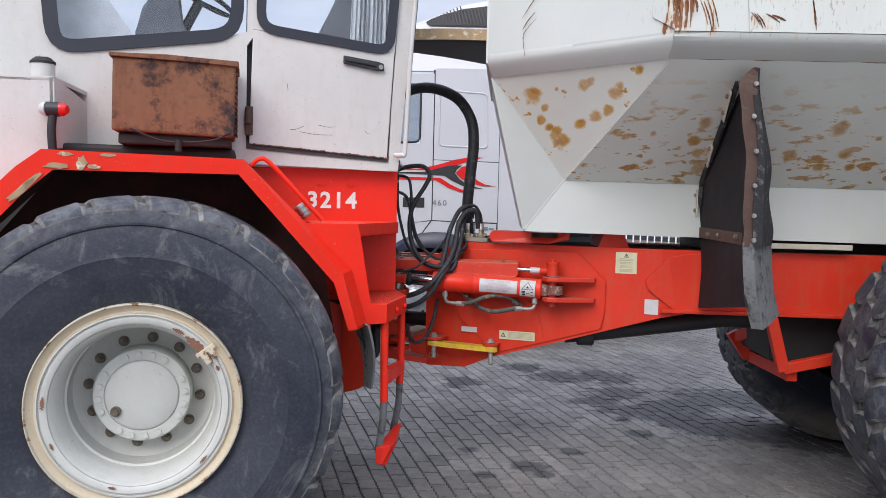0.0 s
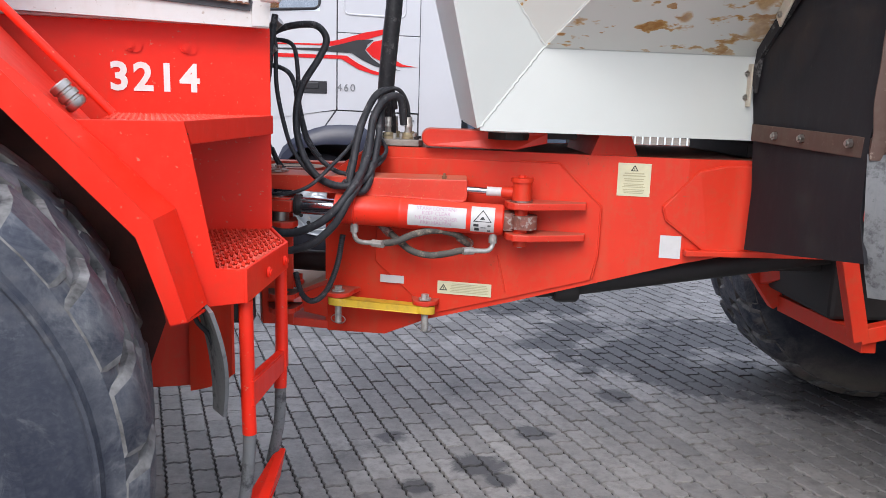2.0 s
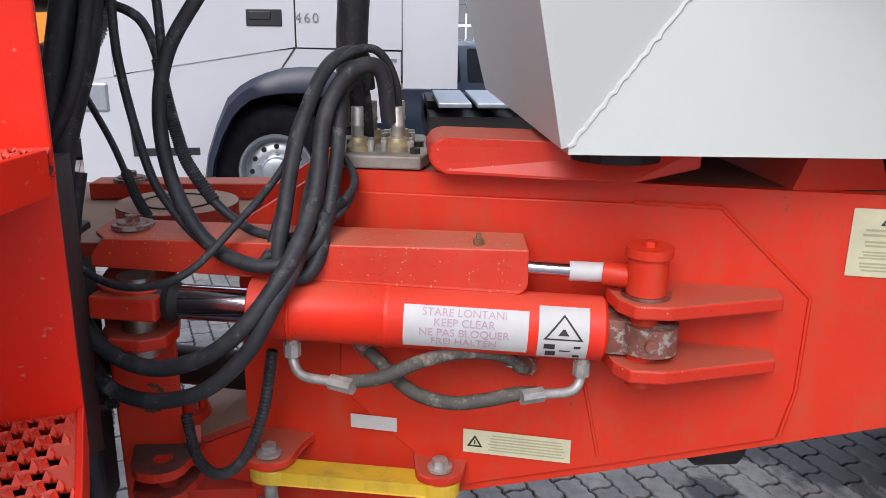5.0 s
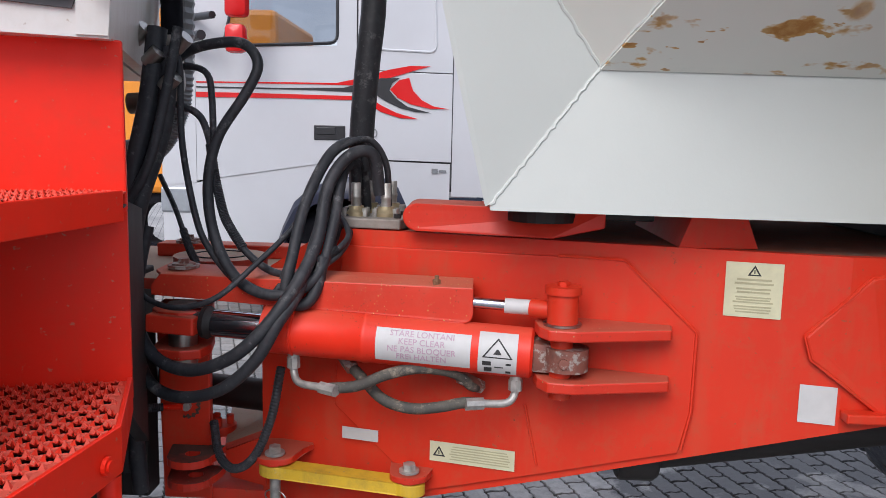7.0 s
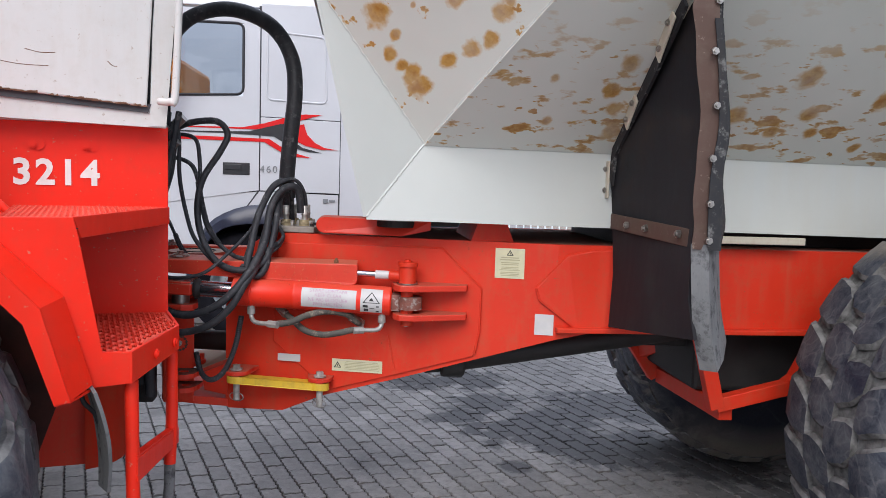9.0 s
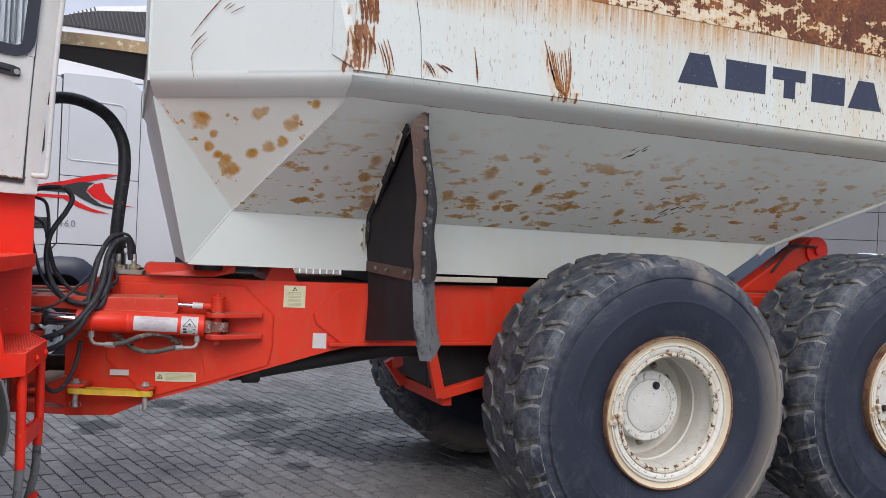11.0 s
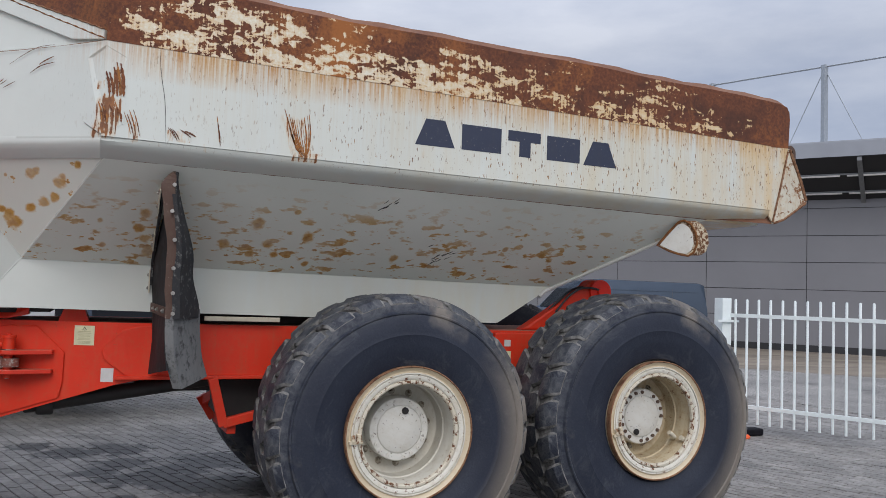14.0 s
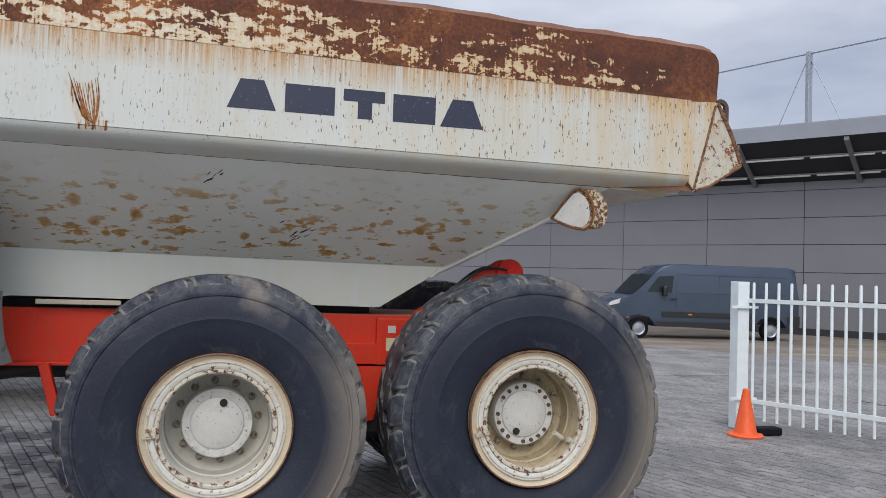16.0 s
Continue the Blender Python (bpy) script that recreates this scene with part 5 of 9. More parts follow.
def finish(bm, name, mat, smooth=True, angle=35):
    bmesh.ops.recalc_face_normals(bm, faces=bm.faces[:])
    me = bpy.data.meshes.new(name)
    bm.to_mesh(me)
    bm.free()
    for k in (mat if isinstance(mat, tuple) else (mat,)):
        me.materials.append(k)
    if smooth:
        me.polygons.foreach_set("use_smooth", [True] * len(me.polygons))
        me.set_sharp_from_angle(angle=radians(angle))
    return me


ME_TYRE = finish(tyre_mesh(), "tyre", (M_TYRE, M_TYRE_EDGE))
bm = bm_new()
lathe(bm, [(0.328, -0.004), (0.317, 0.012), (0.310, 0.05), (0.303, 0.07), (0.300, 0.16), (0.292, 0.168), (0.296, 0.18), (0.290, 0.265), (0.258, 0.287), (0.10, 0.290), (0.10, 0.31), (0.28, 0.31), (0.342, 0.22), (0.342, 0.02)], steps=72, close=True)
ME_RIM = finish(bm, "wheel", M_CREAM)
bm = bm_new()
lathe(bm, [(0.330, -0.006), (0.338, -0.012), (0.356, -0.013), (0.359, -0.004), (0.364, -0.004), (0.366, -0.015), (0.372, -0.014), (0.372, 0.05), (0.33, 0.03)], steps=72, close=True)
ME_FLANGE = finish(bm, "rim_flange", M_CREAM)
bm = bm_new()
lathe(bm, [(0.3725, -0.013), (0.374, -0.004), (0.380, -0.002), (0.396, -0.010), (0.406, -0.022), (0.410, -0.020), (0.412, 0.03), (0.3725, 0.05)], steps=72, close=True)
ME_BEAD = finish(bm, "bead_ring", M_TANRIM)
bm = bm_new()
lathe(bm, [(0.404, -0.024), (0.408, -0.030), (0.413, -0.028), (0.415, -0.010), (0.412, 0.02), (0.405, 0.0)], steps=72, close=True)
ME_LOCK = finish(bm, "lock_ring", M_RUSTEDGE)
bm = bm_new()
lathe(bm, [(0.300, 0.012), (0.303, -0.006), (0.311, -0.012), (0.325, -0.011), (0.330, 0.002), (0.314, 0.016)], steps=72, close=True)
ME_LIP = finish(bm, "rim_lip", M_LIP_CREAM)
bm = bm_new()
lathe(bm, [(0.200, 0.290), (0.200, 0.190), (0.193, 0.178), (0.152, 0.175), (0.1505, 0.180), (0.1475, 0.180), (0.146, 0.172), (0.138, 0.166), (0.06, 0.160), (0.0001, 0.158)], steps=56)
ME_HUB = finish(bm, "hub", M_CAB)
bm = bm_new()
tube(bm, [(0, 0.002, 0), (0, -0.005, 0)], 0.023, 14)
hexnut(bm, (0, -0.004, 0), (0, -1, 0), 0.0165, 0.020)
ME_NUT = finish(bm, "wheel_nut", M_NUT_PALE, False)
bm = bm_new()
tube(bm, [(0, 0.0, 0), (0, -0.008, 0), (0, -0.011, 0)], 0.0125, 12)
ME_BOLT = finish(bm, "hub_bolt", M_CREAM, False)
bm = bm_new()
tube(bm, [(0, 0, 0), (0, -0.014, 0)], 0.022, 14)
tube(bm, [(0, -0.013, 0), (0, -0.022, 0)], 0.013, 6)
ME_PLUG = finish(bm, "drain_plug", M_DARK, False)
bm = bm_new()
box(bm, -0.028, 0.028, -0.036, 0.01, -0.030, -0.004, 0.005)
box(bm, -0.022, 0.022, -0.030, 0.01, 0.004, 0.026, 0.005)
box(bm, -0.034, -0.012, -0.024, 0.012, -0.045, 0.040, 0.004)
ME_LUG = finish(bm, "rim_lug", M_RIM_EDGE, False)


bm = bm_new()
tube(bm, smooth_path([(0.055, 0.10, 0.0), (0.035, 0.06, 0.0), (0.01, 0.03, 0.0), (-0.05, 0.02, 0.0)], 5), 0.016, 12)
tube(bm, [(0.035, -0.01, 0.012), (0.06, -0.01, 0.012)], 0.020, 8)
ME_VALVE = finish(bm, "valve_stem", M_CREAM)


def recoat(me, mat):
    me = me.copy()
    me.materials[0] = mat
    return me


FRONT_SET = (recoat(ME_RIM, M_FRONT_RIM), recoat(ME_FLANGE, M_FRONT_RIM), recoat(ME_HUB, M_FRONT_HUB), recoat(ME_BOLT, M_FRONT_HUB))
ME_LOCK_FRONT = recoat(ME_LOCK, M_FRONT_LIP)
ME_NUT_FRONT = recoat(ME_NUT, M_NUT)
ME_TYRE_FRONT = recoat(ME_TYRE, M_TYRE_PALE)
ME_PLUG_FRONT = recoat(ME_PLUG, M_NUT)
REAR_SET = (recoat(ME_RIM, M_DISH), recoat(ME_FLANGE, M_CREAM_RUST), recoat(ME_HUB, M_HUB_SPECK), recoat(ME_BOLT, M_HUB_SPECK))
LAST_SET = (recoat(ME_RIM, M_DISH_RUST), recoat(ME_FLANGE, M_CREAM_RUST), recoat(ME_HUB, M_HUB_SPECK), recoat(ME_BOLT, M_STRAP))


def wheel(m, turn, label, coats=REAR_SET, swell=1.0, tyre_turn=None, lug=None):
    def sub(name, me, parent, mm):
        ob = new(name, me)
        ob.matrix_basis = mm
        if parent is not None:
            ob.parent = parent
        return ob
    me_rim, me_flange, me_hub, me_bolt = coats
    w = new("wheel", me_rim)
    w.matrix_basis = Matrix.Translation(-Vector((2.0, YC, 0))) @ m
    w.parent = truck
    w["label"] = label
    sub("tyre", ME_TYRE if coats is not FRONT_SET else ME_TYRE_FRONT, w, Matrix.Rotation(turn if tyre_turn is None else tyre_turn, 4, "Y") @ Matrix.Diagonal((swell, 1, swell, 1)))["label"] = "large dusty black earthmover tyre"
    if coats is not FRONT_SET:
        sub("rim_lip", ME_LIP, w, Matrix.Rotation(turn, 4, "Y"))
    sub("rim_flange", me_flange, w, Matrix.Rotation(turn, 4, "Y"))
    sub("bead_ring", ME_BEAD, w, Matrix.Rotation(turn, 4, "Y"))["label"] = "tan bead seat ring"
    sub("lock_ring", ME_LOCK if coats is not FRONT_SET else ME_LOCK_FRONT, w, Matrix.Rotation(turn * 2, 4, "Y"))
    sub("hub", me_hub, w, Matrix.Rotation(turn, 4, "Y"))
    for k in range(12):
        sub("wheel_nut", ME_NUT if coats is not FRONT_SET else ME_NUT_FRONT, w, Matrix.Rotation(turn + 2 * math.pi * k / 12, 4, "Y") @ Matrix.Translation((0.230, 0.288, 0)))
    for k in range(20):
        if k % 5 != 4:
            sub("hub_bolt", me_bolt, w, Matrix.Rotation(turn + 2 * math.pi * k / 20, 4, "Y") @ Matrix.Translation((0.173, 0.178, 0)))
    sub("drain_plug", ME_PLUG if coats is not FRONT_SET else ME_PLUG_FRONT, w, Matrix.Rotation(turn, 4, "Y") @ Matrix.Translation((0.118, 0.168, 0.02)))
    sub("rim_lug", ME_LUG, w, Matrix.Rotation(turn + 0.75 if lug is None else lug, 4, "Y") @ Matrix.Translation((0.345, 0, 0)) @ Matrix.Rotation(radians(90), 4, "Y"))
    if coats is LAST_SET:
        valve = sub("valve_stem", ME_VALVE, w, Matrix.Rotation(radians(32), 4, "Y") @ Matrix.Translation((0.245, 0.05, 0)))
        valve["label"] = "cream valve tube on the rim"
    return w


flip = Matrix.Rotation(math.pi, 4, "Z")
wheel(Matrix.Translation((2.582, 3.735, 0.852)), -1.15, "cream rear wheel with rusty rim edge", lug=3.10)
wheel(Matrix.Translation((4.445, 3.74, 0.882)), 2.2, "cream rear wheel with rusty deep rim", LAST_SET, 1.035, -1.05)
wheel(Matrix.Translation((2.572, 2 * YC - 3.735, 0.852)) @ flip, 0.4, "cream rear wheel on the far side")
wheel(Matrix.Translation((4.45, 2 * YC - 3.74, 0.852)) @ flip, 0.9, "cream rear wheel on the far side")
wheel(FRONT @ Matrix.Translation((-1.238, -1.107, 0.842)), 2.75, "cream front wheel with bolted hub", FRONT_SET, 0.988, 1.6, -0.62)
wheel(FRONT @ Matrix.Translation((-1.207, 1.107 + 1.34, 0.852)) @ flip, 0.3, "cream front wheel on the far side")
gouge = FRONT @ Matrix.Translation((-1.238, -1.107, 0.842))
for k, (a0, a1, r0, r1) in enumerate(((0.60, 0.98, 0.316, 0.350), (0.52, 0.66, 0.330, 0.345), (1.00, 1.16, 0.332, 0.346), (0.40, 0.47, 0.340, 0.352), (3.0, 3.16, 0.338, 0.352), (3.55, 3.64, 0.340, 0.350), (5.5, 5.62, 0.342, 0.352), (4.4, 4.5, 0.335, 0.345))):
    bm = bm_new()
    inner_e, outer_e = [], []
    for i in range(13):
        a = a0 + (a1 - a0) * i / 12
        jag = 0.004 * math.sin(i * 2.9 + k)
        taper = math.sin(math.pi * (0.05 + 0.9 * i / 12))
        mid_r = (r0 + r1) / 2 + jag
        for o, q in ((inner_e, mid_r - (r1 - r0) / 2 * taper), (outer_e, mid_r + (r1 - r0) / 2 * taper)):
            o.append(gouge @ Vector((q * math.cos(a), -0.0150, q * math.sin(a))))
    strip(bm, inner_e, outer_e)
    part("rim_gouge", solid(bm, 0.001), M_RUST, truck)
# axles
for x in (2.572, 4.45):
    bm = bm_new()
    lathe(bm, [(0.13, -1.2), (0.13, -0.26), (0.2, -0.2), (0.26, -0.08), (0.26, 0.08), (0.2, 0.2), (0.13, 0.26), (0.13, 1.2)], (x, YC, 0.852), "y", 24)
    part("rear_axle", bm, M_DARK, truck, "greasy dark rear axle", smooth=True)
bm = bm_new()
cyl(bm, fr(-1.207, -0.80, 0.852), fr(-1.207, 2.2, 0.852), 0.13)
part("front_axle", bm, M_DARK, truck, smooth=True)
bm = bm_new()
tube(bm, [(0.40, 4.93, 0.905), (0.55, 4.9, 0.925), (1.75, 4.9, 1.10), (2.4, 5.0, 0.95)], 0.05, 12)
lathe(bm, [(0.06, -0.05), (0.068, -0.04), (0.068, 0.04), (0.06, 0.05)], (0.52, 4.9, 0.915), "x", 16)
box(bm, 1.05, 2.2, 4.95, 5.35, 0.98, 1.06, 0.01)
part("drive_shaft", bm, M_DARK, truck, "dark drive shaft below the chassis", smooth=True)
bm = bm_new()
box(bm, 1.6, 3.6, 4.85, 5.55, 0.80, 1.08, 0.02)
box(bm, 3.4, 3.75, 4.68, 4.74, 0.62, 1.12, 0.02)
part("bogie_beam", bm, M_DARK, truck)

# bogie bracket of bent red bars


def flat_bar(name, a, b, w, t, mat, parent, label=""):
    """A flat bar from a to b, w high in its own plane, t thick across."""
    a, b = Vector(a), Vector(b)
    d = (b - a).normalized()
    across = Vector((0, 1, 0)) if abs(d.y) < 0.8 else Vector((1, 0, 0))
    s = d.cross(across).normalized() * (w / 2)
    bm = bm_new()
    slab(bm, [a - s - d * 0.012, b - s + d * 0.012, b + s + d * 0.012, a + s - d * 0.012], across * t, 0.004)
    return part(name, bm, mat, parent, label)


bracket = flat_bar("bogie_bracket", (1.523, 4.60, 1.09), (1.60, 4.60, 0.80), 0.062, 0.055, M_RED_DULL, truck, "bent red bogie bracket")
for a, b in (((1.61, 4.602, 0.805), (1.90, 4.602, 0.875)), ((1.90, 4.604, 0.872), (1.95, 4.604, 0.91)), ((1.95, 4.606, 0.91), (2.04, 4.606, 1.09))):
    flat_bar("bracket_bar", a, b, 0.06, 0.055, M_RED_DULL, bracket)
for a, b in (((1.56, 5.45, 0.87), (1.64, 5.38, 0.735)), ((1.64, 5.38, 0.735), (1.63, 4.66, 0.765)), ((1.56, 5.45, 0.85), (1.70, 5.0, 1.03))):
    flat_bar("bracket_arm", a, b, 0.075, 0.06, M_RED_DULL, bracket)

# between tub and chassis: pads, dark frame, red bar
bm = bm_new()
slab(bm, [(0.28, 4.80, 1.463), (0.40, 4.80, 1.490), (0.40, 4.80, 1.53)] + [(-0.045 - 0.033 * math.sin(a), 4.80 + 0.25 * (0.375 + 0.033 * math.sin(a)), 1.4965 + 0.0335 * math.cos(a)) for a in (math.pi * k / 10 for k in range(11))], (0, 0.16, 0), 0.005)
part("body_guide", bm, M_LUG, truck, "red tub guide bar")
bm = bm_new()
cyl(bm, (0.26, 4.86, 1.500), (0.26, 4.86, 1.528), 0.085, 24)
part("body_pad", bm, M_DARK, truck, "dark rubber tub pad")
bm = bm_new()
cyl(bm, (0.26, 4.86, 1.528), (0.26, 4.86, 1.552), 0.10, 24)
part("pad_seat", bm, M_CAB, truck, "white pad seat under the tub")
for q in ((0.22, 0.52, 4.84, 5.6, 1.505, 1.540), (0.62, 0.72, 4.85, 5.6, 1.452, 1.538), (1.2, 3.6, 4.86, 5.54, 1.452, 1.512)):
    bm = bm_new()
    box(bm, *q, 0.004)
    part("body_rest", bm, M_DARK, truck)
bm = bm_new()
slab(bm, [(0.57, 4.80, 1.452), (0.75, 4.80, 1.452), (0.72, 4.80, 1.53), (0.60, 4.80, 1.53)], (0, 0.5, 0))
part("body_stop", bm, M_RED_DULL, truck)
bm = bm_new()
box(bm, 1.45, 1.95, 4.63, 4.655, 1.478, 1.508, 0.003)
part("rubbing_strip", bm, M_CREAM, truck)
# rear tipping arm and ram
bm = bm_new()
slab(bm, [(3.88, 4.72, 1.45), (4.66, 4.72, 1.45), (4.71, 4.72, 1.76), (4.66, 4.72, 1.86), (4.55, 4.72, 1.87), (4.44, 4.72, 1.80)], (0, 0.12, 0), 0.02)
part("tipping_arm", bm, M_RED_DULL, truck, "red tipping hinge arm")
bm = bm_new()
cyl(bm, (4.61, 4.70, 1.775), (4.61, 4.90, 1.775), 0.10, 24)
cyl(bm, (4.61, 4.68, 1.775), (4.61, 4.70, 1.775), 0.035, 12)
part("hinge_boss", bm, M_RED, truck, smooth=True)
for path in ([(4.18, 4.70, 1.60), (4.30, 4.68, 1.74), (4.42, 4.69, 1.80), (4.55, 4.69, 1.80), (4.61, 4.69, 1.775)], [(4.05, 4.8, 1.5), (4.2, 4.75, 1.66), (4.4, 4.75, 1.80), (4.70, 4.75, 1.82)]):
    bm = bm_new()
    tube(bm, smooth_path(path, 5), 0.009, 8)
    part("brake_hose", bm, M_HOSE, truck, smooth=True)
bm = bm_new()
box(bm, 3.62, 5.3, 4.655, 4.70, 1.10, 1.43, 0.01)
part("chassis_box", bm, M_RED_DULL, truck)
bm = bm_new()
slab(bm, [(3.40, 4.66, 1.25), (3.62, 4.66, 1.25), (3.70, 4.66, 1.1), (3.62, 4.66, 0.72), (3.50, 4.66, 0.70), (3.42, 4.66, 0.9)], (0, 0.04, 0), 0.006)
part("bogie_pivot_plate", bm, M_RED_DULL, truck)

# ---- steering ram ----
A0, A1 = Vector((-0.41, 4.87, 1.215)), Vector((0.245, 4.795, 1.192))
bm = bm_new()
ax = (A1 - A0).normalized()
m_ax = Matrix.Translation(A0) @ ax.to_track_quat("X", "Z").to_matrix().to_4x4()
L = (A1 - A0).length
lathe(bm, [(0.052, 0.0), (0.060, 0.004), (0.060, 0.075), (0.063, 0.077), (0.063, 0.082), (0.0595, 0.084), (0.0595, L * 0.38), (0.062, L * 0.385), (0.062, L * 0.40), (0.060, L * 0.405), (0.060, L - 0.006), (0.053, L)], (0, 0, 0), "x", 40)
ram = part("steering_ram", bm, M_RAM, truck, "red hydraulic steering ram", smooth=True, m=m_ax)


def wrap_label(name, x0, x1, a0, a1, mat, label):
    bm = bm_new()
    rows = []
    for i in range(25):
        a = radians(a0 + (a1 - a0) * i / 24)
        rows.append([bm.verts.new((x, -0.0612 * math.cos(a), 0.0612 * math.sin(a))) for x in (x0, x1)])
    for a, b in zip(rows, rows[1:]):
        bm.faces.new((a[0], a[1], b[1], b[0]))
    return part(name, bm, mat, ram, label, smooth=True, m=m_ax.copy())


wrap_label("keep_clear_label", L - 0.368, L - 0.143, -38, 42, M_LABEL, "faded white label with pink capitals")
wrap_label("hazard_label", L - 0.125, L - 0.035, -48, 55, M_LABEL, "white hazard label with pictograms")
for text, a in (("STARE LONTANI", 31), ("KEEP CLEAR", 14), ("NE PAS BLOQUER", -3), ("FREI HALTEN", -20)):
    a = radians(a)
    c = m_ax @ (Vector((L - 0.258, -0.0625 * math.cos(a), 0.0625 * math.sin(a))) - Vector((0, math.sin(a), math.cos(a))) * 0.007)
    letters(text, 0.0205, M_INK_PINK, ram, "label_text", c, m_ax.to_3x3() @ Vector((1, 0, 0)), m_ax.to_3x3() @ Vector((0, math.sin(a), math.cos(a))), 0.0003, align="CENTER")
a = radians(46)
letters("WARNING!", 0.013, M_INK, ram, "label_text", m_ax @ Vector((L - 0.08, -0.0622 * math.cos(a), 0.0622 * math.sin(a) - 0.004)), m_ax.to_3x3() @ Vector((1, 0, 0)), m_ax.to_3x3() @ Vector((0, math.sin(a), math.cos(a))), 0.0003, align="CENTER")


def on_ram(x, a, out=0.0624):
    a = radians(a)
    return m_ax @ Vector((x, -out * math.cos(a), out * math.sin(a)))


bm = bm_new()
tri_o = [(L - 0.116, -4), (L - 0.044, -4), (L - 0.08, 40)]
tri_i = [(L - 0.08 + (x - L + 0.08) * 0.82, 10 + (a - 10) * 0.82) for x, a in tri_o]
for k in range(3):
    j = (k + 1) % 3
    for s in range(8):
        quad = []
        for tri_e, t in ((tri_o, s / 8), (tri_o, (s + 1) / 8), (tri_i, (s + 1) / 8), (tri_i, s / 8)):
            quad.append(bm.verts.new(on_ram(tri_e[k][0] + (tri_e[j][0] - tri_e[k][0]) * t, tri_e[k][1] + (tri_e[j][1] - tri_e[k][1]) * t)))
        bm.faces.new(quad)
bm.faces.new([bm.verts.new(on_ram(*p)) for p in ((L - 0.090, 4), (L - 0.070, 4), (L - 0.078, 15), (L - 0.082, 15))])
part("warning_triangle", bm, M_INK, ram)
for x0, x1, b0, b1 in ((L - 0.114, L - 0.094, -22, -12), (L - 0.110, L - 0.092, -40, -27), (L - 0.086, L - 0.066, -27, -24), (L - 0.060, L - 0.048, -42, -14)):
    bm = bm_new()
    bm.faces.new([bm.verts.new(on_ram(*p)) for p in ((x0, b0), (x1, b0), (x1, b1), (x0, b1))])
    part("pictogram_bar", bm, M_INK, ram)
# rod, eyes, clevis
bm = bm_new()
cyl(bm, m_ax @ Vector((-0.22, 0, 0)), m_ax @ Vector((0.002, 0, 0)), 0.034, 24)
part("ram_rod", bm, M_CHROME, ram, "bright chrome rod", smooth=True)
bm = bm_new()
box(bm, -0.288, -0.162, -0.058, 0.06, -0.025, 0.021, 0.006, m_ax)
part("rod_eye", bm, M_LUG, ram, "flat red rod eye, dusty and greasy")
bm = bm_new()
lathe(bm, [(0.030, -0.166), (0.040, -0.160), (0.042, -0.148), (0.036, -0.140), (0.034, -0.132)], (0, 0, 0), "x", 24)
part("rod_collar", bm, M_DARK, ram, "black greasy rod collar", smooth=True, m=m_ax.copy())
# dark frame of the front unit beside the joint post, with its bolts
bm = bm_new()
box(bm, -0.90, -0.768, 5.0, 5.08, 0.70, 1.33, 0.006)
front_frame = part("front_frame", bm, M_DARK, truck, "dark frame end of the front unit")
for z in (0.74, 0.79, 0.87, 0.92, 1.06):
    bm = bm_new()
    cyl(bm, (-0.782, 5.0, z), (-0.782, 4.986, z), 0.010, 6)
    part("frame_bolt", bm, M_BRASS, front_frame)
bm = bm_new()
box(bm, L - 0.006, L + 0.06, -0.045, 0.045, -0.036, 0.036, 0.012, m_ax)
cyl(bm, (0.318, 4.755, 1.168), (0.318, 4.755, 1.220), 0.050, 28)
cyl(bm, (0.306, 4.700, 1.193), (0.306, 4.710, 1.193), 0.012, 8)
part("ram_clevis", bm, M_SCUFF, ram, "scuffed clevis", smooth=True)
# two lugs on the chassis with their pin
for z in (1.245, 1.125):
    bm = bm_new()
    o = [(0.25, 4.735), (0.27, 4.70), (0.33, 4.69), (0.55, 4.735), (0.565, 4.80), (0.30, 4.87), (0.245, 4.80)]
    slab(bm, [(x, y, z) for x, y in o], (0, 0, 0.026), 0.004)
    part("ram_lug", bm, M_LUG, truck, "welded red lug plate")
bm = bm_new()
cyl(bm, (0.305, 4.755, 1.10), (0.305, 4.755, 1.275), 0.026, 20)
cyl(bm, (0.305, 4.755, 1.275), (0.305, 4.755, 1.345), 0.036, 24)
cyl(bm, (0.305, 4.755, 1.345), (0.305, 4.755, 1.362), 0.042, 24)
cyl(bm, (0.305, 4.755, 1.362), (0.305, 4.755, 1.372), 0.014, 6)
part("ram_pin", bm, M_RED_DULL, truck, smooth=True)
bm = bm_new()
cyl(bm, (0.305, 4.755, 1.272), (0.305, 4.755, 1.277), 0.044, 24)
part("pin_washer", bm, M_STEEL, truck)
bm = bm_new()
cyl(bm, (0.305, 4.755, 1.095), (0.305, 4.755, 1.12), 0.012, 6)
part("pin_nut", bm, M_STEEL, truck)
# feedback rod above the ram and the folded guard
bm = bm_new()
cyl(bm, (0.085, 4.818, 1.306), (0.235, 4.792, 1.302), 0.013, 14)
part("feedback_rod", bm, M_CHROME, truck, smooth=True)
bm = bm_new()
cyl(bm, (0.235, 4.79, 1.302), (0.30, 4.765, 1.300), 0.022, 12)
part("rod_end", bm, M_RED_DULL, truck, smooth=True)
bm = bm_new()
cyl(bm, (0.175, 4.801, 1.303), (0.238, 4.792, 1.302), 0.018, 14)
part("rod_sleeve", bm, M_LABEL, truck, "pale threaded sleeve", smooth=True)
bm = bm_new()
g0, g1 = Vector((-0.70, 4.91, 1.336)), Vector((0.10, 4.80, 1.342))
corner = [g1 + Vector((-0.022 + 0.022 * math.cos(a), 0, -0.064 - 0.022 * math.sin(a))) for a in (math.pi / 2 * k / 6 for k in range(7))]
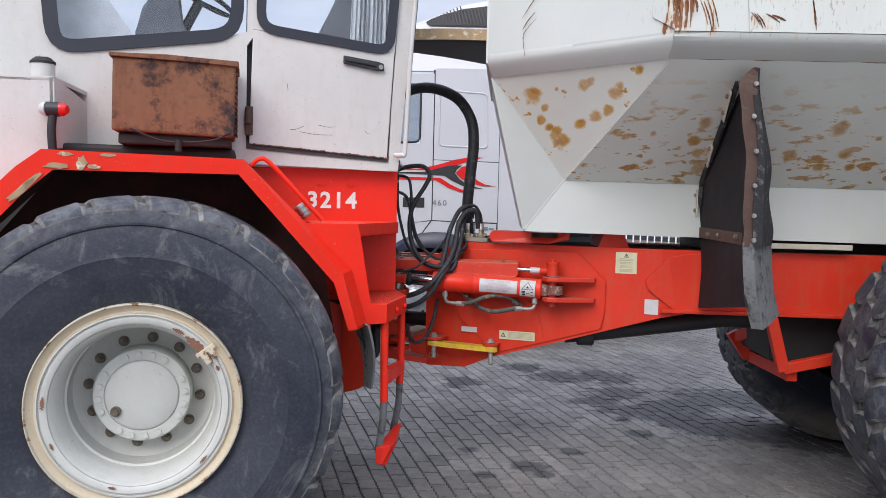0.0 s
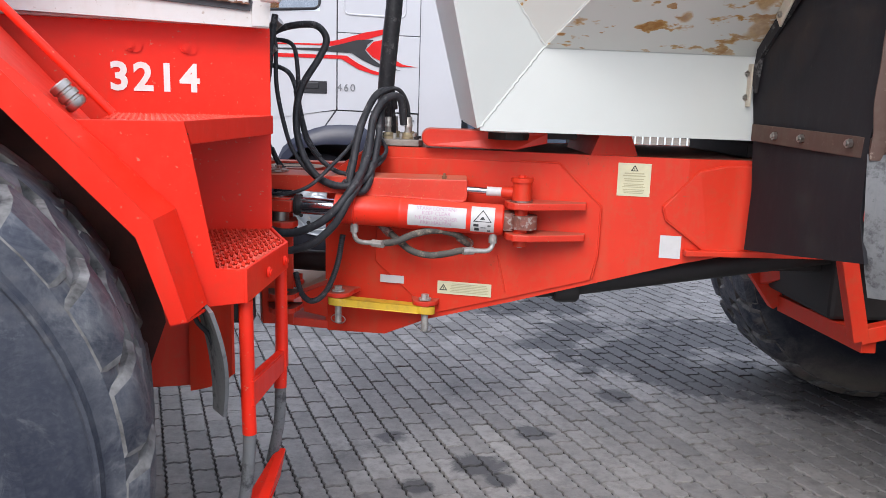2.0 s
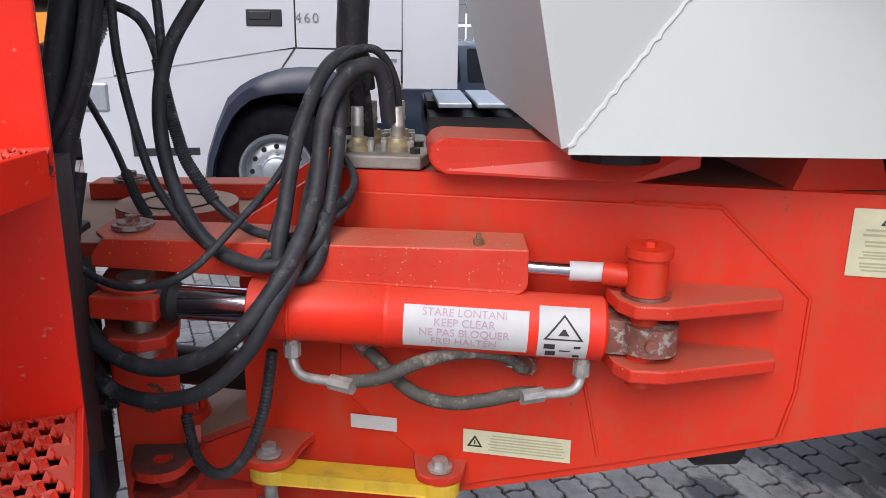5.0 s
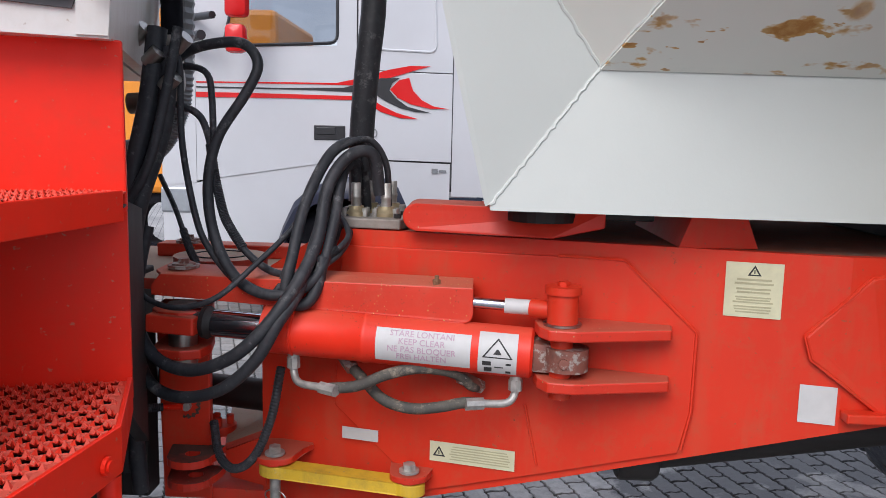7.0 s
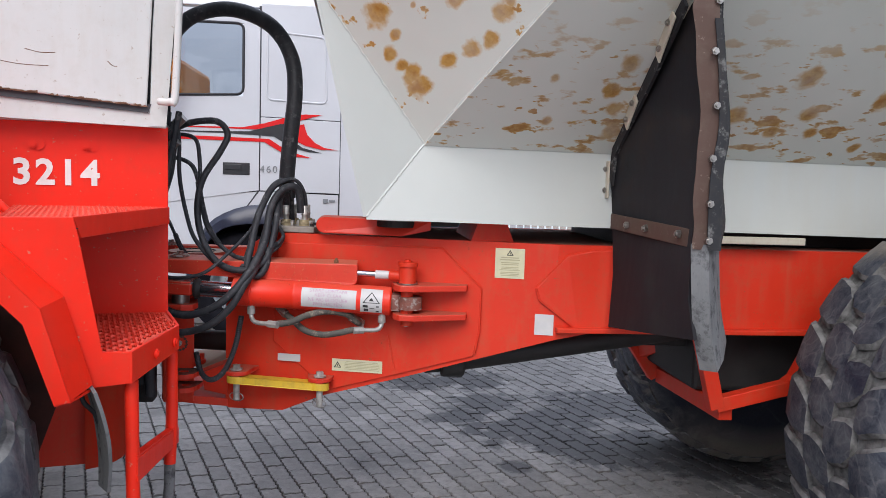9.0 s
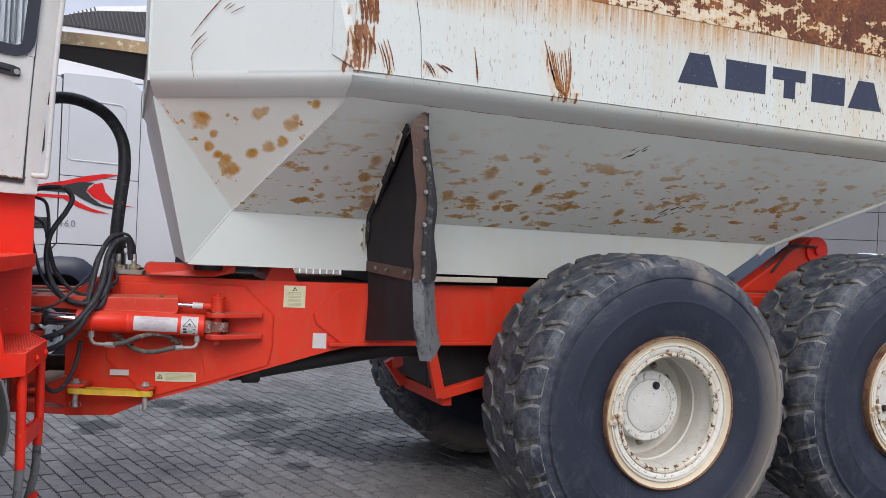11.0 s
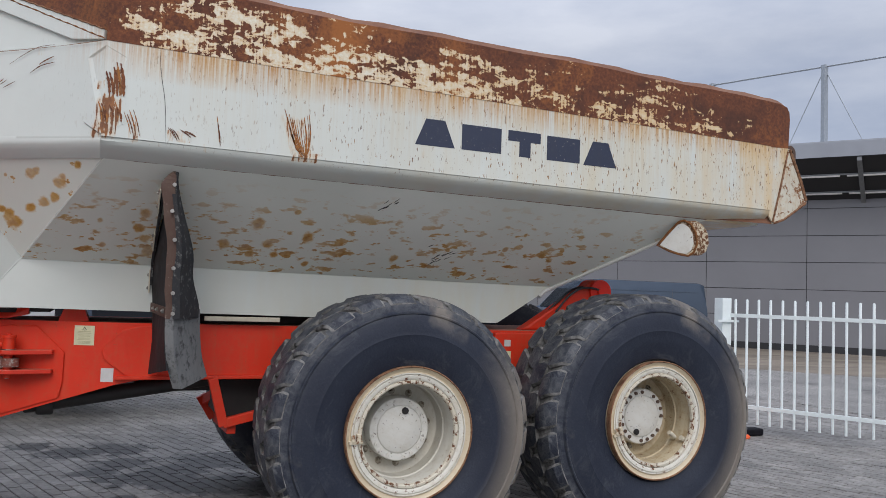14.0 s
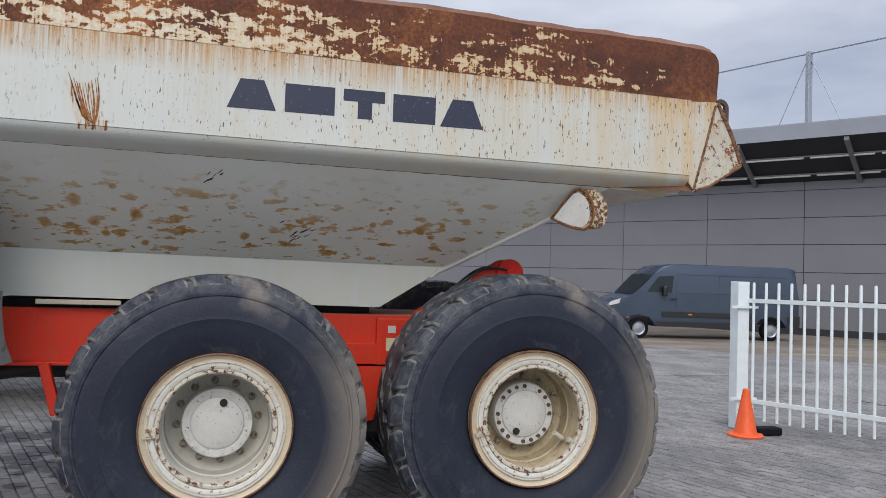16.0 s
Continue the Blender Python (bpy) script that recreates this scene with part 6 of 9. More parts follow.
slab(bm, [g0 + Vector((0.012, 0, 0)), g1] + corner + [g0 + Vector((-0.012, 0, -0.055)), g0 + Vector((-0.012, 0, -0.03))], (0.001, 0.008, 0), 0.003)
slab(bm, [g0 + Vector((0.013, 0.007, 0)), g1 + Vector((-0.001, 0.007, 0)), g1 + Vector((0, 0.075, 0.012)), g0 + Vector((0.0, 0.11, 0.012)), g0 + Vector((-0.012, 0.04, 0.004))], (0, 0, -0.008), 0.002)
part("ram_guard", bm, M_GUARD, truck, "folded red guard, specked and dusty")
bm = bm_new()
cyl(bm, (0.012, 4.835, 1.340), (0.012, 4.835, 1.354), 0.010, 6)
cyl(bm, (0.012, 4.835, 1.354), (0.012, 4.835, 1.364), 0.005, 8)
part("guard_bolt", bm, M_RUSTEDGE, truck)
# yellow locking bar with bolts
b0, b1 = Vector((-0.404, 4.932, 0.834)), Vector((-0.050, 4.894, 0.815))
bm = bm_new()
d = (b1 - b0).normalized()
nrm = Vector((d.y, -d.x, 0))
o = []
for c, s in ((b0, -1), (b1, 1)):
    for k in range(15):
        t = radians(134) * (1 - 2 * k / 14)
        o.append(c + d * s * 0.042 * math.cos(t) + nrm * s * 0.034 * math.sin(t))
slab(bm, [p + Vector((0, 0, -0.026)) for p in o], (0, 0, 0.032), 0.003)
part("locking_bar", bm, M_YELLOW, truck, "yellow articulation locking bar")
for c in (b0, b1):
    bm = bm_new()
    q = [(0.050 * math.cos(a), 0.036 * math.sin(a)) for a in (math.pi + math.pi * k / 14 for k in range(15))] + [(0.060, 0.05), (0.085, 0.085), (0.080, 0.12), (-0.058, 0.12), (-0.052, 0.05)]
    slab(bm, [c + Vector((x, y, 0.009)) for x, y in q], (0, 0, 0.018), 0.004)
    part("bar_lug", bm, M_LUG, truck, "rounded red lug, dusty on top")
    bm = bm_new()
    cyl(bm, c + Vector((0, 0, 0.030)), c + Vector((0, 0, 0.036)), 0.026, 24)
    part("bar_washer", bm, M_ZINC, truck, smooth=False)
    bm = bm_new()
    tube(bm, [c + Vector((0, 0, h)) for h in (0.036, 0.049, 0.052)], 0.0165, 6)
    part("bar_bolt", bm, M_ZINC, truck)
    bm = bm_new()
    cyl(bm, c + Vector((0, 0, -0.10)), c + Vector((0, 0, -0.026)), 0.014, 14)
    part("bolt_shank", bm, M_ZINC, truck, smooth=True)
    bm = bm_new()
    tube(bm, [c + Vector((0.030 * math.cos(t), -0.012 * math.cos(t), -0.088 + 0.018 * math.sin(t))) for t in (2 * math.pi * k / 20 for k in range(21))], 0.0022, 5)
    part("ring_pin", bm, M_STEEL, truck)

# hydraulic pipes under the ram
for a, b in ((Vector((-0.335, 4.845, 1.14)), Vector((-0.26, 4.80, 1.09))), (Vector((0.205, 4.785, 1.12)), Vector((0.13, 4.765, 1.075)))):
    bm = bm_new()
    tube(bm, smooth_path([a + Vector((0, 0, 0.03)), a + Vector((0, 0, -0.02)), (a + b) / 2 + Vector(((a.x - b.x) * 0.25, 0, -0.022)), b], 5), 0.0095, 10)
    part("ram_pipe", bm, M_ZINC, truck, smooth=True)
    bm = bm_new()
    cyl(bm, a + Vector((0, 0, -0.016)), a + Vector((0, 0, 0.010)), 0.0165, 8)
    cyl(bm, a + Vector((0, 0, 0.010)), a + Vector((0, 0, 0.030)), 0.014, 12)
    part("pipe_union", bm, M_ZINC, truck)
    bm = bm_new()
    cyl(bm, b, b + (b - a) * Vector((1, 1, 0)) * 0.55, 0.015, 8)
    part("pipe_union", bm, M_ZINC, truck)
for pth in ([(-0.24, 4.80, 1.088), (-0.17, 4.79, 1.10), (-0.10, 4.79, 1.13), (-0.02, 4.80, 1.145), (0.06, 4.82, 1.13), (0.10, 4.84, 1.095), (0.115, 4.86, 1.085)],
            [(-0.22, 4.92, 1.13), (-0.17, 4.86, 1.10), (-0.11, 4.81, 1.062), (-0.04, 4.785, 1.050), (0.03, 4.775, 1.060), (0.08, 4.77, 1.073), (0.12, 4.767, 1.075)]):
    bm = bm_new()
    tube(bm, smooth_path(pth, 6), 0.0135, 10)
    part("ram_hose", bm, M_HOSE_DUSTY, truck, "dusty rubber hose", smooth=True)
for a, b in (((-0.235, 4.935, 1.145), (-0.195, 4.88, 1.115)), ((0.075, 4.83, 1.118), (0.125, 4.87, 1.082))):
    bm = bm_new()
    cyl(bm, a, b, 0.018, 6)
    part("hose_fitting", bm, M_SCUFF, truck)
# manifold on the chassis top with hose ends
bm = bm_new()
slab(bm, [(-0.27, 5.00, 1.455), (-0.09, 4.97, 1.455), (-0.07, 5.03, 1.455), (-0.07, 5.28, 1.455), (-0.27, 5.32, 1.455)], (0, 0, 0.026), 0.004)
part("hose_manifold", bm, M_MANIFOLD, truck, "zinc hose manifold plate")
PORTS = [(-0.135, 5.055), (-0.215, 5.06), (-0.19, 5.17), (-0.13, 5.18)]
for x, y in PORTS:
    bm = bm_new()
    lathe(bm, [(0.0335, 0.0), (0.0335, 0.010), (0.029, 0.014), (0.024, 0.018), (0.020, 0.026)], (x, y, 1.481), "z", 22)
    flange = part("hose_flange", bm, M_BRASS, truck, "dull brass hose flange", smooth=True)
    for e in ((0.027, -0.022), (-0.027, -0.022), (0.027, 0.024), (-0.027, 0.024)):
        bm = bm_new()
        cyl(bm, (x + e[0], y + e[1], 1.481), (x + e[0], y + e[1], 1.502), 0.007, 10)
        part("flange_bolt", bm, M_ZINC, flange)
    bm = bm_new()
    lathe(bm, [(0.0125, 0.0), (0.0125, 0.020), (0.0140, 0.022), (0.0140, 0.027), (0.0125, 0.029), (0.0125, 0.060), (0.011, 0.062)], (x, y, 1.506), "z", 18)
    part("hose_ferrule", bm, M_ZINC, flange, "grey crimped ferrule", smooth=True)
for x, y in ((-0.10, 5.01), (-0.09, 5.10), (-0.245, 5.27)):
    bm = bm_new()
    cyl(bm, (x, y, 1.480), (x, y, 1.492), 0.010, 8)
    part("manifold_bolt", bm, M_DARK, truck)


def hose(pts, r, mat=None, wave=0.0, n=9, label=""):
    bm = bm_new()
    tube(bm, smooth_path(pts, n if not wave else 30), r, 10, wave)
    return part("hose", bm, mat or M_HOSE, truck, label, smooth=not wave)


# bundle: up from the manifold, over, down in loops towards the front unit
hose([(-0.132, 5.1, 1.504), (-0.139, 5.08, 1.618), (-0.185, 5.05, 1.681), (-0.265, 5, 1.644), (-0.327, 4.95, 1.533), (-0.357, 4.9, 1.382), (-0.392, 4.86, 1.3), (-0.481, 4.88, 1.325), (-0.564, 4.92, 1.402), (-0.608, 4.95, 1.483), (-0.656, 5, 1.666), (-0.665, 5.02, 1.852), (-0.701, 5.05, 1.904), (-0.759, 5.08, 1.841)], 0.0087)
hose([(-0.151, 5.05, 1.538), (-0.167, 5.03, 1.641), (-0.222, 5, 1.64), (-0.27, 4.95, 1.563), (-0.285, 4.88, 1.429), (-0.323, 4.8, 1.33), (-0.394, 4.76, 1.229), (-0.475, 4.76, 1.161), (-0.584, 4.8, 1.122), (-0.69, 4.86, 1.14), (-0.76, 4.93, 1.22), (-0.766, 4.98, 1.343), (-0.75, 5, 1.445)], 0.0159, label="thick black hydraulic hose in a drooping loop")
hose([(-0.218, 5.1, 1.525), (-0.223, 5.06, 1.617), (-0.265, 5, 1.56), (-0.293, 4.92, 1.437), (-0.314, 4.82, 1.327), (-0.357, 4.77, 1.248), (-0.408, 4.76, 1.16), (-0.493, 4.77, 1.086), (-0.607, 4.82, 1.047), (-0.701, 4.88, 1.055), (-0.76, 4.94, 1.113), (-0.79, 5, 1.203)], 0.0151)
hose([(-0.196, 5.15, 1.475), (-0.206, 5.1, 1.601), (-0.239, 5.02, 1.603), (-0.251, 4.92, 1.467), (-0.279, 4.85, 1.35), (-0.371, 4.83, 1.305), (-0.478, 4.87, 1.334), (-0.549, 4.92, 1.431), (-0.574, 4.95, 1.555), (-0.554, 4.97, 1.676), (-0.489, 5, 1.791), (-0.463, 5.02, 1.863), (-0.499, 5.04, 1.914), (-0.568, 5.05, 1.92), (-0.664, 5.07, 1.897), (-0.745, 5.1, 1.836)], 0.0138)
hose([(-0.25, 5, 1.458), (-0.263, 4.95, 1.406), (-0.313, 4.88, 1.351), (-0.402, 4.9, 1.352), (-0.481, 4.93, 1.403), (-0.529, 4.95, 1.471), (-0.565, 4.97, 1.597), (-0.576, 4.98, 1.661), (-0.61, 5, 1.732), (-0.69, 5.05, 1.76), (-0.754, 5.1, 1.754)], 0.0094)
hose([(-0.236, 5.05, 1.498), (-0.22, 5, 1.444), (-0.233, 4.9, 1.399), (-0.309, 4.86, 1.347), (-0.373, 4.84, 1.321)], 0.0072)
hose([(-0.309, 5, 1.559), (-0.352, 4.93, 1.463), (-0.431, 4.85, 1.373), (-0.512, 4.8, 1.3), (-0.616, 4.82, 1.27), (-0.724, 4.9, 1.278), (-0.773, 4.95, 1.319)], 0.0072)
hose([(-0.794, 5.2, 1.567), (-0.733, 5.15, 1.477), (-0.671, 5.08, 1.377), (-0.604, 5, 1.315)], 0.0072)
hose([(-0.386, 4.93, 1.098), (-0.41, 4.92, 0.965), (-0.455, 4.92, 0.86), (-0.51, 4.93, 0.82), (-0.556, 4.95, 0.848), (-0.586, 5, 0.922)], 0.0115, M_HOSE, 0.07)
hose([(-0.562, 4.96, 1.598), (-0.576, 5, 1.768), (-0.599, 5.03, 1.84), (-0.661, 5.06, 1.859), (-0.721, 5.1, 1.846)], 0.0087)
hose([(-0.268, 4.87, 1.395), (-0.276, 4.85, 1.33), (-0.295, 4.835, 1.292), (-0.322, 4.83, 1.283), (-0.345, 4.835, 1.297), (-0.352, 4.842, 1.33), (-0.341, 4.86, 1.395), (-0.324, 4.9, 1.501), (-0.299, 4.95, 1.584), (-0.268, 5.0, 1.647), (-0.232, 5.04, 1.672), (-0.202, 5.08, 1.661), (-0.193, 5.1, 1.60)], 0.0145)
hose([(-0.256, 5.02, 1.483), (-0.233, 4.98, 1.47), (-0.216, 4.94, 1.442), (-0.228, 4.9, 1.419), (-0.254, 4.88, 1.401), (-0.282, 4.86, 1.387)], 0.0075)
hose([(-0.236, 4.893, 1.414), (-0.254, 4.88, 1.401), (-0.282, 4.86, 1.387)], 0.0100, M_HOSE, 0.07)
hose([(-0.481, 4.93, 1.403), (-0.529, 4.95, 1.471), (-0.549, 4.96, 1.53), (-0.565, 4.97, 1.597), (-0.576, 4.98, 1.661)], 0.0122, M_HOSE, 0.07, label="corrugated black hose sleeve")
hose([(-0.70, 5.115, 1.424), (-0.671, 5.08, 1.377), (-0.638, 5.04, 1.343), (-0.604, 5.0, 1.315)], 0.0105, M_HOSE, 0.07, label="corrugated black hose sleeve")
# big arched hose
hose([(-0.235, 5.30, 1.50), (-0.235, 5.305, 1.69), (-0.22, 5.3, 1.886), (-0.205, 5.32, 2.075), (-0.225, 5.36, 2.24), (-0.31, 5.42, 2.38), (-0.44, 5.46, 2.455), (-0.58, 5.5, 2.475), (-0.72, 5.52, 2.43), (-0.82, 5.54, 2.32), (-0.86, 5.55, 2.15)], 0.036, label="thick black arched hose")

# ---- front unit ----


def fbox(bm, u0, u1, v0, v1, z0, z1, bevel=0.0):
    return box(bm, u0, u1, v0, v1, z0, z1, bevel, FRONT)


def fslab(bm, pts, v, t, bevel=0.0):
    """A plate in the side plane of the front unit."""
    return slab(bm, [fr(u, v, z) for u, z in pts], FV * t, bevel)


# cab shell with real openings: frame pieces round two windows
CV, CF = -0.085, 1.35
bm = bm_new()
fslab(bm, [(-2.05, 1.90), (-0.83, 1.87), (-0.83, 2.56), (-0.94, 2.53), (-1.52, 2.44), (-1.66, 2.425), (-1.75, 2.49), (-1.80, 2.70), (-1.86, 3.45), (-2.05, 3.45)], CV, 0.04)
fslab(bm, [(-0.83, 2.49), (-0.79, 2.55), (-0.80, 3.45), (-0.86, 3.45), (-0.83, 2.72)], CV, 0.04)
fslab(bm, [(-1.86, 3.35), (0.05, 3.35), (0.05, 3.6), (-1.86, 3.6)], CV, 0.04)
fslab(bm, [(-0.065, 1.86), (-0.01, 1.86), (0.06, 2.80), (0.12, 3.4), (0.05, 3.4), (-0.02, 2.80), (-0.055, 2.2)], CV, 0.04)
cab = part("cab", bm, M_CAB, truck, "scuffed white operator cab")
bm = bm_new()
fslab(bm, [(-0.83, 1.87), (-0.01, 1.855), (-0.005, 1.92), (-0.83, 1.965)], CV + 0.006, 0.04)
part("sill", bm, M_CAB, cab)
bm = bm_new()
slab(bm, [fr(-0.01, CV + 0.005, 1.86), fr(0.06, CV + 0.005, 2.80), fr(0.12, CV + 0.005, 3.5), fr(0.12, 1.2, 3.5), fr(-0.01, 1.2, 1.86)], FU * -0.03)
slab(bm, [fr(-2.0, 1.3, 1.9), fr(0.0, 1.3, 1.9), fr(0.0, 1.3, 2.35), fr(-2.0, 1.3, 2.35)], FV * 0.03)
fbox(bm, -1.9, 0.12, -0.08, 1.33, 3.5, 3.6)
fbox(bm, -2.0, -0.05, -0.04, 1.3, 1.86, 1.9)
part("cab_shell", bm, M_CAB, cab)
bm = bm_new()
slab(bm, [fr(0.045, -0.02, 2.45), fr(0.115, -0.02, 3.4), fr(0.115, 0.02, 3.4), fr(0.045, 0.02, 2.45)], FU * 0.025)
part("rear_window_seal", bm, M_PLASTIC, cab)


def seal(name, o, w, parent):
    """A rubber frame following an outline, w wide."""
    c = (sum(p[0] for p in o) / len(o), sum(p[1] for p in o) / len(o))
    bm = bm_new()
    i = []
    for k, p in enumerate(o):
        a, b = Vector(o[k - 1]), Vector(o[(k + 1) % len(o)])
        t = (b - a).normalized()
        n = Vector((-t.y, t.x))
        if n.dot(Vector(c) - Vector(p)) < 0:
            n = -n
        i.append((p[0] + n.x * w, p[1] + n.y * w))
    for k in range(len(o)):
        j = (k + 1) % len(o)
        slab(bm, [fr(o[k][0], CV - 0.012, o[k][1]), fr(o[j][0], CV - 0.012, o[j][1]), fr(i[j][0], CV - 0.012, i[j][1]), fr(i[k][0], CV - 0.012, i[k][1])], FV * 0.03)
    bmesh.ops.remove_doubles(bm, verts=bm.verts[:], dist=0.0005)
    part(name, bm, M_RUBBER, parent, "dark rubber window seal")
    bm = bm_new()
    slab(bm, [fr(u, CV + 0.006, z) for u, z in i], FV * 0.004)
    p = part("window_pane", bm, M_GLASS, parent)
    p.visible_shadow = False


def rounded(pts, r=0.08, n=5):
    out = []
    for k, p in enumerate(pts):
        p, a, b = Vector(p), Vector(pts[k - 1]), Vector(pts[(k + 1) % len(pts)])
        s, e = p + (a - p).normalized() * r, p + (b - p).normalized() * r
        for i in range(n + 1):
            t = i / n
            out.append(tuple((1 - t) ** 2 * s + 2 * t * (1 - t) * p + t * t * e))
    return out


seal("side_window_seal", rounded([(-1.80, 2.375), (-0.85, 2.515), (-0.84, 3.35), (-1.88, 3.35)], 0.16), 0.065, cab)
# door
bm = bm_new()
fslab(bm, [(-0.815, 1.975), (-0.075, 1.925), (-0.045, 2.50), (-0.80, 2.575)], CV - 0.012, 0.03, 0.006)
fslab(bm, [(-0.80, 2.575), (-0.745, 2.57), (-0.73, 3.33), (-0.80, 3.33)], CV - 0.012, 0.03)
fslab(bm, [(-0.075, 2.503), (-0.045, 2.50), (0.03, 3.33), (-0.03, 3.33)], CV - 0.012, 0.03)
door = part("cab_door", bm, M_CAB, truck, "closed white cab door with scratches")
bm = bm_new()
o = [(-0.81, 1.965), (-0.08, 1.917), (-0.08, 1.93), (-0.81, 1.985)]
fslab(bm, [(-0.83, 1.95), (-0.07, 1.905), (-0.06, 1.935), (-0.83, 2.0)], CV - 0.002, 0.01)
fslab(bm, [(-0.835, 1.97), (-0.805, 1.97), (-0.775, 2.60), (-0.77, 3.3), (-0.835, 3.3), (-0.835, 2.5)], CV + 0.044, 0.01)
fslab(bm, [(-0.09, 1.92), (-0.05, 1.92), (0.05, 3.3), (0.0, 3.3), (-0.06, 2.5)], CV + 0.044, 0.01)
part("door_gap", bm, M_SEAM, cab)
old_cv = CV
CV = CV - 0.012
seal("door_window_seal", rounded([(-0.785, 2.56), (-0.05, 2.48), (0.015, 3.33), (-0.775, 3.33)], 0.11), 0.05, door)
CV = old_cv
bm = bm_new()
slab(bm, [fr(-0.325, -0.103, 2.468), fr(-0.135, -0.103, 2.444), fr(-0.105, -0.103, 2.436), (fr(-0.105, -0.103, 2.396)), fr(-0.14, -0.103, 2.397), fr(-0.325, -0.103, 2.424)], FV * -0.016, 0.006)
handle = part("door_handle", bm, M_PLASTIC, door, "black pull handle with a round lock")
bm = bm_new()
slab(bm, [fr(-0.315, -0.119, 2.457), fr(-0.15, -0.119, 2.436), fr(-0.15, -0.119, 2.416), fr(-0.315, -0.119, 2.437)], FV * -0.010, 0.004)
part("handle_pull", bm, M_PLASTIC, handle)
bm = bm_new()
cyl(bm, fr(-0.122, -0.115, 2.416), fr(-0.122, -0.124, 2.416), 0.013, 16)
part("lock_barrel", bm, M_STEEL, handle, "small steel lock barrel", smooth=False)
bm = bm_new()
cyl(bm, fr(-0.822, -0.115, 2.08), fr(-0.822, -0.115, 2.16), 0.016, 10)
fbox(bm, -0.835, -0.795, -0.112, -0.10, 2.02, 2.17, 0.003)
part("door_hinge", bm, M_STRAP, door, "rusty hinge")
for a, b in (((-0.60, 2.06), (-0.53, 2.08)), ((-0.55, 2.05), (-0.38, 2.04)), ((-0.20, 2.07), (-0.17, 2.055)), ((-0.62, 2.30), (-0.615, 2.27)), ((-0.45, 2.09), (-0.36, 2.085))):
    bm = bm_new()
    tube(bm, smooth_path([fr(a[0], -0.0972, a[1]), fr((a[0] + b[0]) / 2, -0.0972, (a[1] + b[1]) / 2 - 0.006), fr(b[0], -0.0972, b[1])], 4), 0.0012, 5)
    part("scratch", bm, M_RUST, door)
# rust along the door's lower edge
bm = bm_new()
r2 = random.Random(2)
for k in range(70):
    t = r2.random()
    u, z = -0.80 + 0.72 * t, 1.977 - 0.050 * t
    h, w = 0.001 + 0.005 * r2.random() ** 2, 0.004 + 0.018 * r2.random()
    fslab(bm, [(u - w, z - 0.003), (u + w, z - 0.003), (u + w * r2.random(), z + h), (u - w * r2.random(), z + h * r2.random())], CV - 0.0135, 0.0008)
part("edge_rust", bm, M_RUST, door)
# grab rail behind the cab
bm = bm_new()
tube(bm, smooth_path([fr(-0.035, -0.11, 1.945), fr(0.0, -0.15, 1.945), fr(0.014, -0.155, 1.99), fr(0.032, -0.155, 2.46), fr(0.06, -0.155, 2.95), fr(0.02, -0.11, 2.97)], 6), 0.013, 10)
part("grab_rail", bm, M_CAB, truck, "white grab rail", smooth=True)
# inside the cab
bm = bm_new()
fbox(bm, -0.75, -0.28, 0.25, 0.80, 2.05, 2.38, 0.05)
slab(bm, [fr(u, 0.30, z) for u, z in ((-0.47, 2.36), (-0.45, 2.62), (-0.36, 2.80), (-0.27, 2.93), (-0.22, 3.10), (-0.10, 3.10), (-0.15, 2.80), (-0.17, 2.36))], FV * 0.42, 0.03)
part("driver_seat", bm, M_SEAT, cab, "grey operator seat")
bm = bm_new()
slab(bm, [fr(u, 0.42, z) for u, z in ((-1.48, 2.40), (-1.45, 2.62), (-1.415, 2.78), (-1.33, 2.85), (-1.29, 3.02), (-1.20, 3.02), (-1.25, 2.80), (-1.20, 2.70), (-1.15, 2.62), (-1.12, 2.40))], FV * 0.26, 0.03)
part("dash_console", bm, M_SEAT, cab, "dark grey dash console")
bm = bm_new()
mm = Matrix.Translation(fr(-1.10, 0.6, 2.885)) @ Matrix.Rotation(TH, 4, "Z") @ Matrix.Rotation(radians(26), 4, "Y")
tube(bm, [mm @ Vector((0.2 * math.cos(a), 0.2 * math.sin(a), 0)) for a in (2 * math.pi * k / 32 for k in range(33))], 0.014, 8)
for k in range(3):
    a = 2 * math.pi * k / 3 + 0.5
    cyl(bm, mm @ Vector((0, 0, -0.03)), mm @ Vector((0.2 * math.cos(a), 0.2 * math.sin(a), 0)), 0.012, 8)
cyl(bm, mm @ Vector((0, 0, -0.03)), mm @ Vector((0, 0, -0.55)), 0.03, 12)
part("steering_wheel", bm, M_PLASTIC, cab, "black steering wheel", smooth=True)
bm = bm_new()
n = 30
top = [fr(-0.245 + 0.21 * k / n, 0.12 + 0.022 * math.sin(k * 1.9), 3.3) for k in range(n + 1)]
low = [fr(-0.27 + 0.23 * k / n, 0.12 + 0.027 * math.sin(k * 1.9), 2.45) for k in range(n + 1)]
strip(bm, low, top)
part("curtain", solid(bm, 0.003), M_CURTAIN_REFLECTION, cab, "pale pleated curtain", smooth=True)
# added pale sheet that paints the reflection on the side glass
bm = bm_new()
slab(bm, [fr(-1.95, 0.15, 2.0), fr(-1.30, 0.15, 2.36), fr(-1.416, 0.15, 2.537), fr(-1.55, 0.15, 2.723), fr(-1.80, 0.15, 3.1), fr(-1.95, 0.15, 3.3)], FV * 0.02)
part("window_reflection", bm, M_CURTAIN_REFLECTION, cab, "pale sheet standing in for a reflection on the window")

